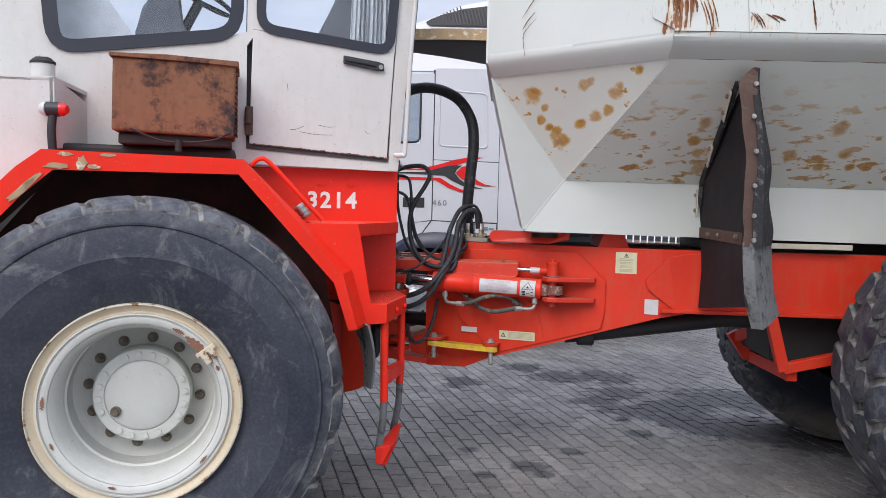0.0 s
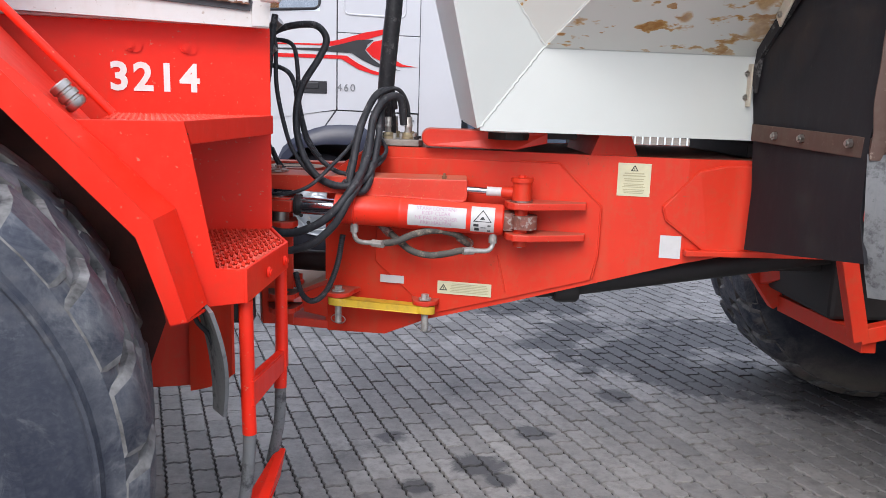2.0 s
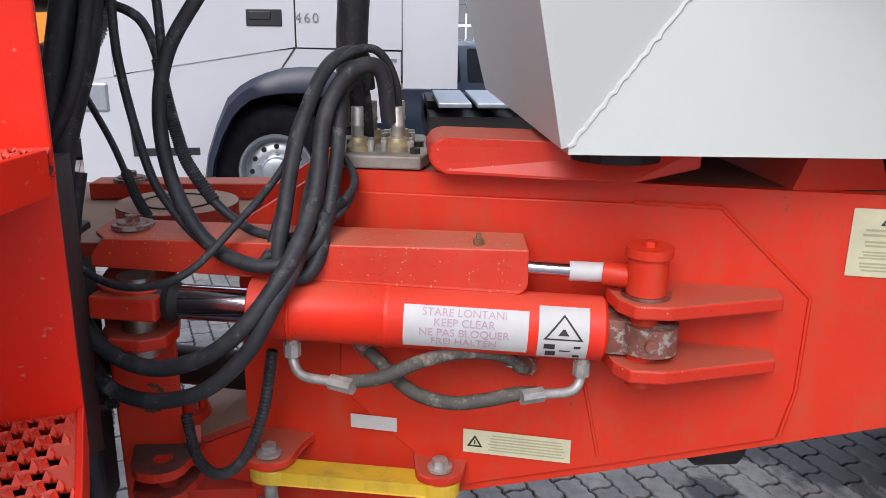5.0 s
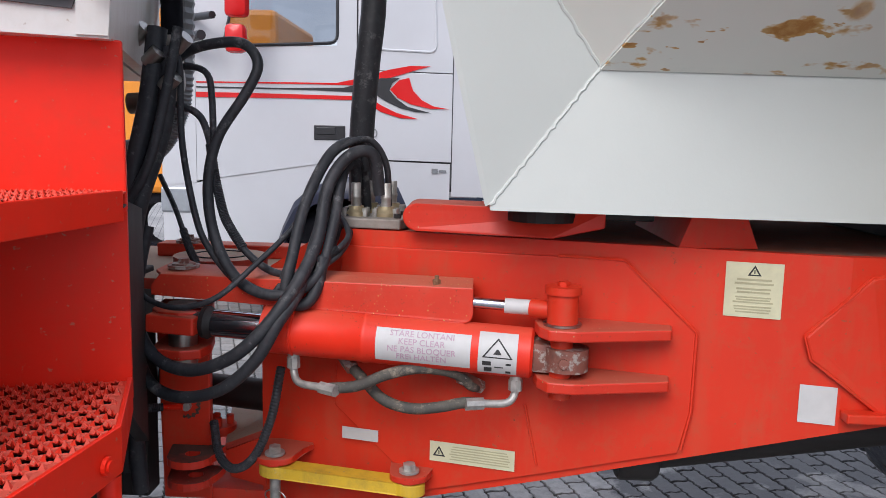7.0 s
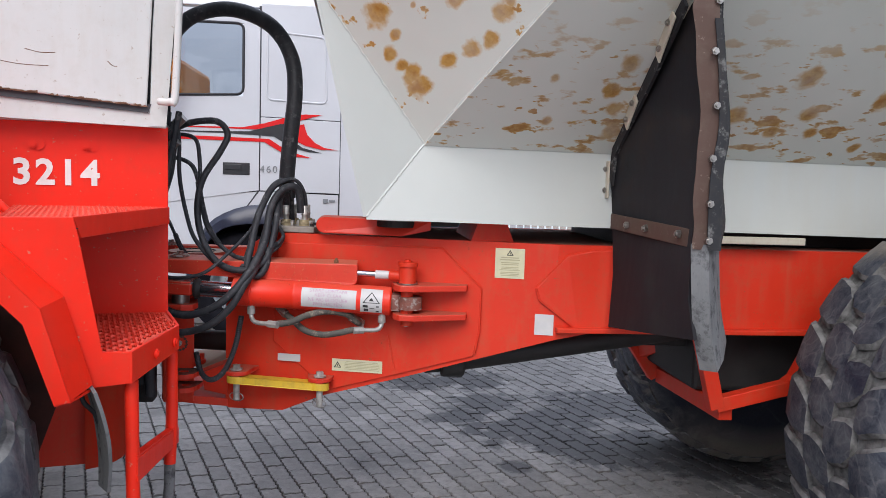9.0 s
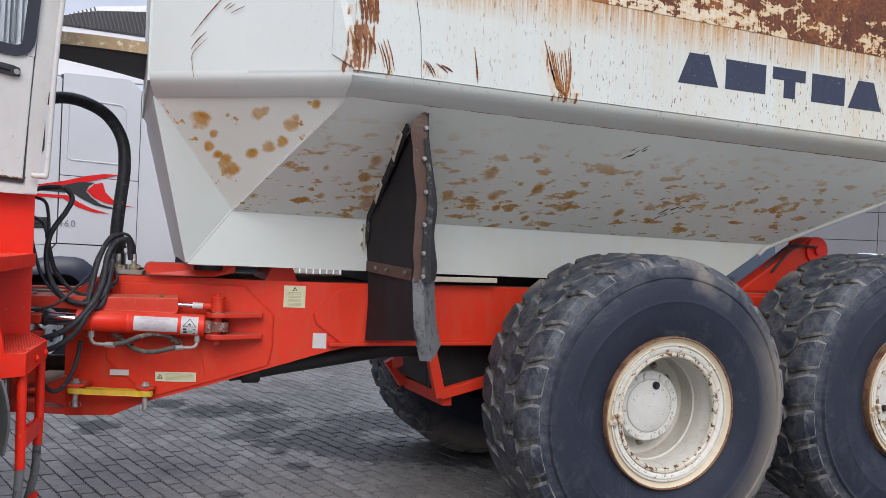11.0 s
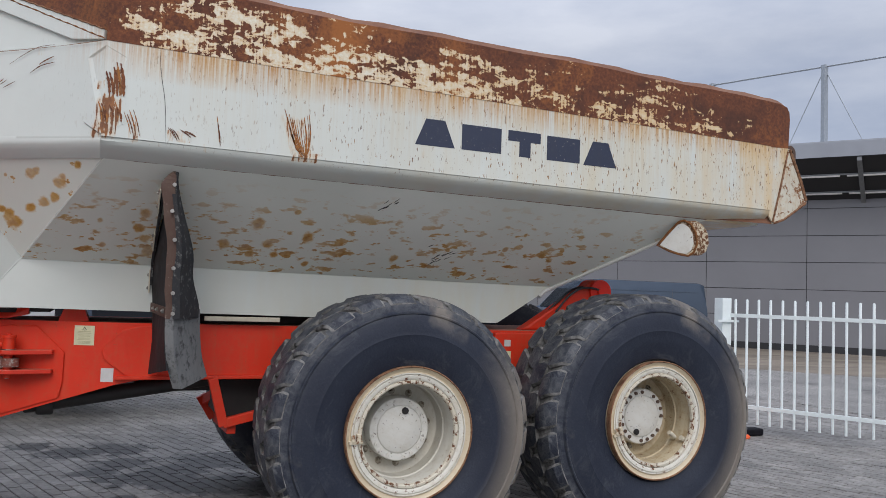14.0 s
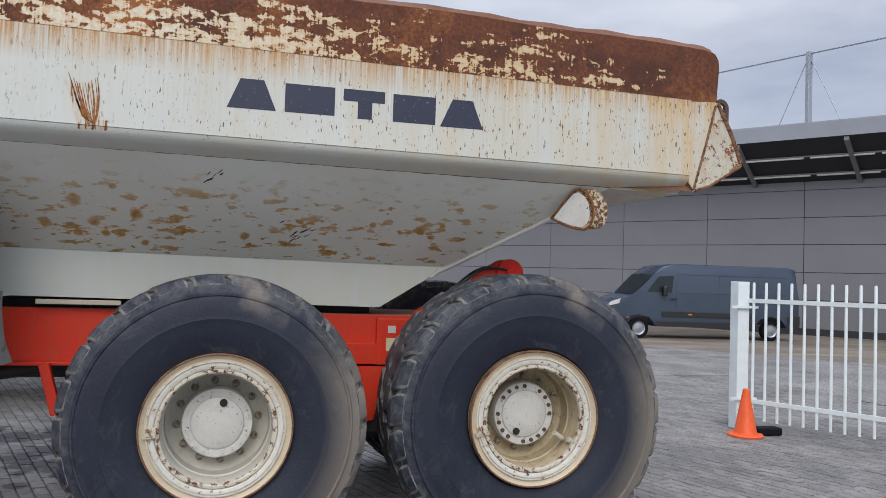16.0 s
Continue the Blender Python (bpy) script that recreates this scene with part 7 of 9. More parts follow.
# red side panel with number, bolts
bm = bm_new()
fslab(bm, [(-0.86, 1.53), (0.005, 1.53), (0.004, 1.862), (-0.86, 1.875)], 0.0, 0.02, 0.004)
red_side = part("number_panel", bm, M_RED, truck, "bright red panel with fleet number")
letters("3214", 0.122, M_NUMBER, red_side, "fleet_number", fr(-0.500, -0.003, 1.648), FU, (0, 0, 1), 0.001, "white stencilled number", 1.17, 0.0036)
for u in (-0.436, -0.267):
    bm = bm_new()
    hexnut(bm, fr(u, 0.0, 1.784), -FV, 0.017, 0.012)
    cyl(bm, fr(u + 0.018, -0.002, 1.784), fr(u + 0.018, -0.006, 1.784), 0.02, 12)
    part("panel_bolt", bm, M_RED, red_side)
# step housing below: back wall, ledge, riser
bm = bm_new()
fslab(bm, [(-0.42, 1.14), (0.004, 1.14), (0.004, 1.53), (-0.42, 1.53)], 0.0, 0.02)
part("step_back", bm, M_RED, truck)


def tread(poly, z, pitch, tall):
    """Pierced anti-slip sheet: every cell has a hole whose rim is pressed up into teeth."""
    bm = bm_new()
    grit = random.Random(12)
    step_v = pitch * 0.86
    v0, v1 = min(p[1] for p in poly), max(p[1] for p in poly)

    def span(v):
        v = min(max(v, v0 + 1e-4), v1 - 1e-4)
        cut_u = []
        for k in range(len(poly)):
            (x1, y1), (x2, y2) = poly[k - 1], poly[k]
            if (y1 > v) != (y2 > v):
                cut_u.append((x2 - x1) * (v - y1) / (y2 - y1) + x1)
        return min(cut_u) + 0.001, max(cut_u) - 0.001

    def put(u, v, h):
        v = min(max(v, v0), v1)
        a, b = span(v)
        return bm.verts.new(fr(min(max(u, a), b), v, z + h))
    u_lo, u_hi = min(p[0] for p in poly), max(p[0] for p in poly)
    for j in range(int((v1 - v0) / step_v) + 1):
        v = v0 + (j + 0.5) * step_v
        for i in range(-1, int((u_hi - u_lo) / pitch) + 2):
            u = u_lo + (i + (0.5 if j % 2 else 0.0)) * pitch
            a, b = span(v)
            if u + pitch / 2 < a or u - pitch / 2 > b:
                continue
            p, q = pitch / 2, step_v / 2
            rim = [(-1, -1), (0, -1), (1, -1), (1, 0), (1, 1), (0, 1), (-1, 1), (-1, 0)]
            hole = [(-0.30, -0.66), (0.0, -0.70), (0.30, -0.66), (0.56, 0.0), (0.24, 0.62), (0.0, 0.72), (-0.24, 0.62), (-0.56, 0.0)]
            lift = [0.1, 0.25, 0.1, 0.85, 0.3, 0.9, 0.3, 0.85]
            if u - p * 0.8 < a or u + p * 0.8 > b or v - q < v0 or v + q > v1:
                bm.faces.new([put(u + p * e, v + q * w, 0.0) for e, w in rim])
                continue
            h = tall * (0.7 + 0.6 * grit.random())
            outer_v = [put(u + p * e, v + q * w, 0.0) for e, w in rim]
            inner_v = [put(u + p * e, v + q * w, h * k) for (e, w), k in zip(hole, lift)]
            for k in range(8):
                bm.faces.new((outer_v[k], outer_v[(k + 1) % 8], inner_v[(k + 1) % 8], inner_v[k]))
    bmesh.ops.remove_doubles(bm, verts=bm.verts[:], dist=0.0006)
    return solid(bm, 0.003)


# ledge
LEDGE = [(-0.50, -0.68), (-0.305, -0.68), (0.004, -0.055), (0.004, 0.0), (-0.50, 0.0)]
# added dark backing, its colour stands for the shade seen through the holes
bm = bm_new()
slab(bm, [fr(u, v, 1.545) for u, v in LEDGE], (0, 0, -0.004))
ledge = part("upper_ledge", bm, M_DARK, truck, "dark backing for the shade behind the ledge holes")
part("ledge_sheet", tread(LEDGE, 1.570, 0.032, 0.008), M_STEP, ledge, "red pierced anti-slip sheet")
bm = bm_new()
slab(bm, [fr(-0.305, -0.68, 1.576), fr(0.004, -0.055, 1.576), fr(0.004, -0.055, 1.515), fr(-0.285, -0.64, 1.515)], FU * -0.01, 0.002)
part("ledge_lip", bm, M_RED, ledge)
# big front face beside the fender
bm = bm_new()
FACE = [(-0.62, 1.576), (-0.305, 1.576), (-0.292, 1.518), (-0.236, 1.19), (-0.155, 1.188), (-0.155, 1.095), (-0.33, 1.085), (-0.365, 1.22), (-0.42, 1.32)]
slab(bm, [fr(u, -0.660 - (z - 1.09) * 0.066, z) for u, z in FACE], FV * 0.012, 0.002)
part("step_face", bm, M_RED, truck, "bright red step housing")
bm = bm_new()
slab(bm, [fr(-0.292, -0.680, 1.518), fr(-0.236, -0.655, 1.18), fr(-0.385, -0.001, 1.18), fr(-0.41, -0.001, 1.518)], FU * -0.008)
part("step_side", bm, M_RED, truck)
# lower step
STEP = [(-0.240, -0.652), (-0.158, -0.652), (0.008, -0.290), (0.000, -0.002), (-0.383, -0.002)]
# same dark backing here, so the step's holes look into shade
bm = bm_new()
slab(bm, [fr(u, v, 1.135) for u, v in STEP], (0, 0, -0.004))
step = part("lower_step", bm, M_DARK, truck, "dark backing for the shade behind the step holes")
bm = bm_new()
slab(bm, [fr(-0.155, -0.668, 1.190), fr(0.013, -0.292, 1.190), fr(0.013, -0.292, 1.106), fr(-0.155, -0.665, 1.095)], FU * -0.010, 0.002)
slab(bm, [fr(0.013, -0.292, 1.190), fr(0.005, -0.001, 1.190), fr(0.005, -0.001, 1.12), fr(0.013, -0.292, 1.106)], FU * -0.010, 0.002)
part("step_lip", bm, M_RED, step)
part("step_sheet", tread(STEP, 1.182, 0.034, 0.012), M_STEP, step, "red pierced anti-slip sheet, worn and gritty")
for u, v in ((-0.078, -0.50), (-0.008, -0.342)):
    bm = bm_new()
    cyl(bm, fr(u, v, 1.14), fr(u + 0.007, v - 0.003, 1.14), 0.016, 14)
    cyl(bm, fr(u + 0.007, v - 0.003, 1.14), fr(u + 0.011, v - 0.005, 1.14), 0.010, 14)
    part("lip_bolt", bm, M_RED, step)
# ladder
bm = bm_new()
tube(bm, [fr(-0.155, -0.61, 1.09), fr(-0.152, -0.61, 0.80), fr(-0.150, -0.61, 0.70)], 0.020, 14)
ladder = part("ladder", bm, M_RED, truck, "red ladder with grey rubber lower legs", smooth=True)
bm = bm_new()
tube(bm, [fr(-0.010, -0.285, 1.10), fr(-0.012, -0.305, 0.86), fr(-0.020, -0.32, 0.72)], 0.020, 14)
part("ladder_leg", bm, M_RED, ladder, smooth=True)
bm = bm_new()
slab(bm, [fr(-0.150, -0.625, 0.86), fr(0.002, -0.27, 0.83), fr(0.002, -0.27, 0.775), fr(-0.150, -0.625, 0.785)], FU * 0.012 + FV * -0.006, 0.002)
slab(bm, [fr(-0.150, -0.60, 0.862), fr(0.002, -0.25, 0.832), fr(0.012, -0.28, 0.832), fr(-0.14, -0.63, 0.862)], (0, 0, 0.006))
part("ladder_rung", bm, M_RED, ladder)
for q in ([fr(-0.150, -0.61, 0.705), fr(-0.155, -0.60, 0.58), fr(-0.17, -0.59, 0.46)], [fr(-0.019, -0.318, 0.73), fr(-0.024, -0.315, 0.60), fr(-0.048, -0.30, 0.46)]):
    bm = bm_new()
    tube(bm, smooth_path(q, 5), 0.018, 12)
    part("rubber_leg", bm, M_FLAP_WORN, ladder, "worn grey rubber leg", smooth=True)
bm = bm_new()
slab(bm, [fr(-0.19, -0.62, 0.475), fr(-0.135, -0.62, 0.485), fr(-0.03, -0.29, 0.50), fr(-0.05, -0.29, 0.40), fr(-0.165, -0.62, 0.385), fr(-0.19, -0.62, 0.39)], FU * 0.03 + FV * -0.01, 0.004)
part("bottom_rung", bm, M_RED, ladder)
# mudguard: bent plate strip with turned edge
FP = [(-2.25, 1.30), (-1.86, 1.685), (-1.76, 1.790), (-1.66, 1.868), (-0.835, 1.856), (-0.385, 1.345), (-0.315, 1.092)]
bm = bm_new()
outer, inner, low = [], [], []
for u, z in FP:
    w = 0.11 if z < 1.5 and u > -1 else 0.75
    outer.append(fr(u, -0.79, z))
    inner.append(fr(u + (0.055 if (z < 1.5 and u > -1) else 0.0), -0.79 + w, z + (0.012 if (z < 1.5 and u > -1) else 0.02)))
strip(bm, outer, inner)
part("mudguard", solid(bm, 0.006), M_RED, truck, "bright red bent mudguard with torn front lip")
bm = bm_new()
strip(bm, [fr(u, 2.13, z) for u, z in FP], [fr(u, 1.40, z + 0.02) for u, z in FP])
part("mudguard", solid(bm, 0.006), M_RED, truck)
bm = bm_new()
lowr = [(-2.20, 1.20), (-1.83, 1.57), (-1.735, 1.675), (-1.615, 1.783), (-0.855, 1.788), (-0.425, 1.305), (-0.355, 1.085)]
strip(bm, [fr(u, -0.795, z) for u, z in FP], [fr(u, -0.790, z) for u, z in lowr])
part("mudguard_lip", solid(bm, 0.006), M_RED, truck)
# rough torn places along the front lip, rust and old plaster showing
tear = random.Random(8)
for u, z, w, h in ((-1.735, 1.695, 0.055, 0.022), (-1.69, 1.74, 0.04, 0.016), (-1.60, 1.80, 0.05, 0.012), (-1.50, 1.815, 0.022, 0.030), (-1.455, 1.80, 0.03, 0.010), (-1.565, 1.85, 0.03, 0.010), (-1.40, 1.852, 0.04, 0.007)):
    bm = bm_new()
    slope = 0.86 if u < -1.64 else 0.0
    o = []
    for k in range(14):
        a = 2 * math.pi * k / 14
        q = 0.7 + 0.5 * tear.random()
        du = w * q * math.cos(a)
        o.append((u + du, z + h * q * math.sin(a) + du * slope))
    slab(bm, [fr(x, -0.7985, zz) for x, zz in o], FV * -0.004)
    part("torn_patch", bm, M_TANBEAM, truck, "bare torn patch on the mudguard lip")
# added sheet under the mudguard, coloured dark for the shade there
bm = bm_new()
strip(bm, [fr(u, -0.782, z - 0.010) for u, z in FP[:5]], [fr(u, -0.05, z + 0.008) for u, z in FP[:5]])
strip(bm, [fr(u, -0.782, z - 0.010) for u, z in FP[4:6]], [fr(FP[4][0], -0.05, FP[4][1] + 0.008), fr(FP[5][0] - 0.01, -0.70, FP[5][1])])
part("mudguard_shade", solid(bm, 0.003), M_ARCH_SHADE, truck, "dirty underside of the mudguard, its shade painted in")
bm = bm_new()
slab(bm, [fr(-0.355, -0.79, 1.085), fr(-0.315, -0.79, 1.092), fr(-0.262, -0.69, 1.095), fr(-0.30, -0.69, 1.088)], (0, 0, -0.006))
part("mudguard_end", bm, M_RED, truck)
# inner wall and roof of the wheel arch, shade painted into their dark colour
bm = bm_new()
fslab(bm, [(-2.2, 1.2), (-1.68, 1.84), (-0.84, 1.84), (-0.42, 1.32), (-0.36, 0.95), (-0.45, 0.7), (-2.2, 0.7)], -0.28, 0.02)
part("arch_wall", bm, M_ARCH_SHADE, truck, "dirty wheel arch wall, its shade painted in")
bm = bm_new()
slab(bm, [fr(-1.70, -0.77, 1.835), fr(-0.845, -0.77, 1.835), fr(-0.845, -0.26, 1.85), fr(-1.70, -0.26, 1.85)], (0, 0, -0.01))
part("arch_roof", bm, M_ARCH_SHADE, truck)
# lower panels and rubber flap behind the wheel
bm = bm_new()
fslab(bm, [(-0.52, 1.14), (-0.52, 0.60), (-0.275, 0.592), (-0.275, 1.14)], 0.125, 0.02, 0.003)
part("frame_cheek", bm, M_RED_DULL, truck, "dull red frame cheek behind the wheel")
bm = bm_new()
low = smooth_path([fr(-0.275, 0.10, 0.585), fr(-0.22, 0.075, 0.60), fr(-0.165, 0.05, 0.625), fr(-0.13, 0.02, 0.66)], 4)
strip(bm, low, [Vector((p.x, p.y, 1.14)) for p in low])
solid(bm, 0.014)
part("lower_panel", bm, M_RED_DULL, truck, "dull red lower panel")
bm = bm_new()
a = smooth_path([fr(-0.250, -0.75, 1.10), fr(-0.230, -0.74, 1.03), fr(-0.215, -0.72, 0.95), fr(-0.210, -0.68, 0.86), fr(-0.214, -0.64, 0.77)], 6)
b = smooth_path([fr(-0.285, -0.49, 1.10), fr(-0.264, -0.49, 1.03), fr(-0.246, -0.51, 0.95), fr(-0.236, -0.54, 0.86), fr(-0.236, -0.57, 0.77)], 6)
strip(bm, a, b)
part("rubber_flap", solid(bm, 0.010), M_FLAP_WORN, truck, "curled grey rubber flap", smooth=True)
bm = bm_new()
tube(bm, smooth_path([fr(-0.295, -0.61, 1.09), fr(-0.285, -0.61, 1.04), fr(-0.255, -0.605, 1.0), fr(-0.245, -0.60, 0.97)], 5), 0.007, 8)
part("loose_cable", bm, M_HOSE, truck, smooth=True)
# grab handle along the fender slope and the shiny side lamp
bm = bm_new()
tube(bm, smooth_path([fr(-0.80, -0.62, 1.84), fr(-0.765, -0.63, 1.868), fr(-0.72, -0.63, 1.855), fr(-0.60, -0.63, 1.73), fr(-0.47, -0.63, 1.59)], 6), 0.011, 10)
part("fender_handle", bm, M_RED, truck, smooth=True)
bm = bm_new()
mk = Matrix.Translation(fr(-0.570, -0.66, 1.625)) @ Matrix.Rotation(TH, 4, "Z") @ Matrix.Rotation(radians(49), 4, "Y") @ Matrix.Translation((-0.035, 0, 0.008))
lathe(bm, [(0.0001, 0.0), (0.022, 0.0), (0.026, 0.004), (0.026, 0.018), (0.022, 0.021), (0.022, 0.026), (0.026, 0.029), (0.026, 0.042), (0.022, 0.045), (0.022, 0.050), (0.026, 0.053), (0.026, 0.064), (0.021, 0.070), (0.0001, 0.070)], (0, 0, 0), "x", 20)
part("fender_fitting", bm, M_STEEL, truck, "bright ribbed metal fitting", smooth=True, m=mk)
# engine hood, filler, lamp, rust box
bm = bm_new()
fslab(bm, [(-3.3, 1.25), (-2.3, 1.25), (-1.84, 1.70), (-1.70, 1.92), (-1.705, 2.23), (-3.2, 2.20), (-3.3, 2.05)], -0.36, 0.03, 0.006)
slab(bm, [fr(-1.705, -0.36, 2.23), fr(-1.70, -0.36, 1.90), fr(-1.60, -0.06, 1.90), fr(-1.605, -0.06, 2.14)], FU * -0.02)
slab(bm, [fr(-3.2, -0.36, 2.21), fr(-1.705, -0.36, 2.232), fr(-1.605, -0.06, 2.20), fr(-1.605, 1.40, 2.20), fr(-1.705, 1.70, 2.232), fr(-3.2, 1.70, 2.21)], (0, 0, -0.02))
slab(bm, [fr(-3.3, -0.35, 1.25), fr(-3.3, 1.70, 1.25), fr(-3.3, 1.70, 2.05), fr(-3.2, 1.70, 2.205), fr(-3.2, -0.35, 2.205), fr(-3.3, -0.35, 2.05)], FU * 0.02)
fslab(bm, [(-3.3, 1.25), (-2.3, 1.25), (-1.84, 1.70), (-1.70, 1.92), (-1.705, 2.23), (-3.2, 2.20), (-3.3, 2.05)], 1.67, 0.03)
part("engine_hood", bm, M_CAB, truck, "white engine side cover")
bm = bm_new()
slab(bm, [fr(-2.05, -0.05, 2.2), fr(-1.80, -0.05, 2.2), fr(-1.86, -0.05, 2.75), fr(-2.05, -0.05, 2.62)], FV * 0.05, 0.01)
pillar = part("pillar_bracket", bm, M_CAB, truck)
bm = bm_new()
cyl(bm, fr(-1.925, -0.052, 2.66), fr(-1.925, -0.045, 2.66), 0.026, 18)
part("bracket_hole", bm, M_HOLE, pillar)
bm = bm_new()
lathe(bm, [(0.018, -0.004), (0.032, -0.004), (0.032, 0.004), (0.018, 0.004)], (0, 0, 0), "y", 20, True)
part("bracket_boss", bm, M_CAB, pillar, m=Matrix.Translation(fr(-1.915, -0.054, 2.575)) @ Matrix.Rotation(TH, 4, "Z"))
bm = bm_new()
cyl(bm, fr(-1.79, -0.20, 2.2), fr(-1.79, -0.20, 2.31), 0.055, 24)
filler = part("filler_neck", bm, M_CAB, truck, smooth=True)
bm = bm_new()
lathe(bm, [(0.058, 0), (0.058, 0.012), (0.035, 0.032), (0.0001, 0.034)], fr(-1.79, -0.20, 2.31), "z", 24)
part("filler_cap", bm, M_DARK, filler, "dark filler cap", smooth=True)
bm = bm_new()
tube(bm, smooth_path([fr(-1.70, -0.40, 1.86), fr(-1.705, -0.41, 1.97), fr(-1.70, -0.41, 2.05)], 5), 0.02, 10)
cyl(bm, fr(-1.725, -0.41, 2.075), fr(-1.67, -0.41, 2.075), 0.034, 20)
lamp = part("side_lamp", bm, M_PLASTIC, truck, "side lamp on a rubber stalk", smooth=True)
bm = bm_new()
lathe(bm, [(0.033, 0), (0.031, 0.02), (0.02, 0.04), (0.0001, 0.046)], fr(-1.672, -0.41, 2.075), "x", 20)
part("red_lens", bm, M_REDGLOSS, lamp, "red lens", smooth=True)
bm = bm_new()
lathe(bm, [(0.033, 0), (0.031, -0.02), (0.02, -0.035), (0.0001, -0.042)], fr(-1.722, -0.41, 2.075), "x", 20)
part("clear_lens", bm, M_LABEL, lamp, "clear lens", smooth=True)
# rusty battery box with folded lid
bm = bm_new()
slab(bm, [fr(-1.44, -0.42, 2.335), fr(-0.88, -0.42, 2.335), fr(-0.885, -0.42, 1.975), fr(-1.445, -0.42, 1.99)], FV * 0.30, 0.012)
bbox = part("battery_box", bm, M_BOX, truck, "rusty brown steel battery box")
bm = bm_new()
slab(bm, [fr(-1.455, -0.435, 2.352), fr(-1.2, -0.435, 2.356), fr(-0.865, -0.435, 2.345), fr(-0.865, -0.435, 2.318), fr(-1.1, -0.435, 2.330), fr(-1.455, -0.435, 2.335)], FV * 0.33, 0.004)
part("box_lid", bm, M_BOX, bbox)
bm = bm_new()
for k in range(13):
    fbox(bm, -0.884, -0.872, -0.36, -0.14, 2.0 + 0.026 * k, 2.012 + 0.026 * k)
part("box_louvre", bm, M_BOX, bbox)
bm = bm_new()
fbox(bm, -1.42, -0.90, -0.38, -0.12, 1.93, 1.985, 0.01)
tube(bm, smooth_path([fr(-1.36, -0.44, 2.0), fr(-1.2, -0.44, 1.945), fr(-1.0, -0.44, 1.955), fr(-0.90, -0.44, 2.0)], 6), 0.006, 6)
cyl(bm, fr(-1.14, -0.44, 1.955), fr(-1.14, -0.44, 1.90), 0.018, 10)
part("box_bracket", bm, M_DARK, bbox, smooth=False)
bm = bm_new()
fbox(bm, -1.70, -0.88, -0.30, -0.05, 1.86, 1.93, 0.02)
part("dark_tray", bm, M_DARK, truck)
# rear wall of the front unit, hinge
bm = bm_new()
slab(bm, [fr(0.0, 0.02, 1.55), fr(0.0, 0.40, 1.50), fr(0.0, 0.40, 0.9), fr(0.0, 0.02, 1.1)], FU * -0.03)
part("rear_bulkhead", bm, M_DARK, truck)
bm = bm_new()
slab(bm, [(-0.735, 5.0, 1.17), (-0.594, 5.0, 1.17), (-0.594, 5.0, 0.70), (-0.725, 5.0, 0.70)], (-0.03, 0.11, 0), 0.006)
hinge = part("front_hinge_post", bm, M_RED_DULL, truck, "dull red articulation post")
for z, t in ((1.224, 0.026), (1.128, 0.026)):
    bm = bm_new()
    slab(bm, [(-0.72, 5.02, z), (-0.705, 4.90, z), (-0.68, 4.862, z), (-0.62, 4.85, z), (-0.575, 4.872, z), (-0.565, 4.93, z), (-0.585, 5.02, z)], (0, 0, t), 0.004)
    part("rod_lug", bm, M_LUG, hinge)
bm = bm_new()
cyl(bm, (-0.635, 4.92, 1.10), (-0.635, 4.92, 1.262), 0.036, 20)
part("rod_pin", bm, M_STEEL, hinge, smooth=True)
for z, h in ((0.833, 0.0), (0.775, 0.008)):
    ring_o = [(-0.700, 5.004), (-0.690, 4.95)] + [(-0.628 - 0.058 * math.cos(a), 4.93 - 0.052 * math.sin(a)) for a in (math.pi * k / 10 for k in range(11))] + [(-0.562, 4.95), (-0.556, 5.004)]
    cx, cy = -0.624 + h, 4.942
    ring_i = []
    for x, y in ring_o:
        a = math.atan2(y - cy, x - cx)
        ring_i.append((cx + 0.020 * math.cos(a), cy + 0.020 * math.sin(a)))
    n = len(ring_o)
    bm = bm_new()
    loops = [[bm.verts.new((x, y, q)) for x, y in o] for o, q in ((ring_o, z), (ring_i, z), (ring_i, z + 0.020), (ring_o, z + 0.020))]
    for a, b in zip(loops, loops[1:] + loops[:1]):
        for q in range(n):
            bm.faces.new((a[q], a[(q + 1) % n], b[(q + 1) % n], b[q]))
    part("hinge_lug", bm, M_GREASY, hinge, "rounded pierced lug, greasy on top")
bm = bm_new()
ring = [[], []]
for k in range(25):
    a = radians(-115 + 215 * k / 24)
    for o, r in zip(ring, (0.026 + 0.004 * math.sin(k * 1.7), 0.034 + 0.003 * math.sin(k * 2.3))):
        o.append((-0.655 + r * math.cos(a), 4.9975, 0.963 + r * math.sin(a)))
strip(bm, ring[0], ring[1])
part("grease_smear", solid(bm, 0.0015), M_STRAP, hinge, "dark smeared grease ring")
bm = bm_new()
cyl(bm, (-0.655, 4.999, 0.963), (-0.655, 4.982, 0.963), 0.011, 8)
part("grease_nipple", bm, M_ZINC, hinge)
bm = bm_new()
tube(bm, smooth_path([(-0.80, 4.94, 0.995), (-0.76, 4.95, 0.972), (-0.735, 4.97, 0.964), (-0.715, 4.98, 0.963)], 8), 0.011, 8, 0.08)
part("grease_line", bm, M_HOSE, hinge)
bm = bm_new()
cyl(bm, (-0.716, 4.982, 0.963), (-0.662, 4.982, 0.963), 0.0075, 10)
part("line_sleeve", bm, M_RED, hinge, smooth=True)
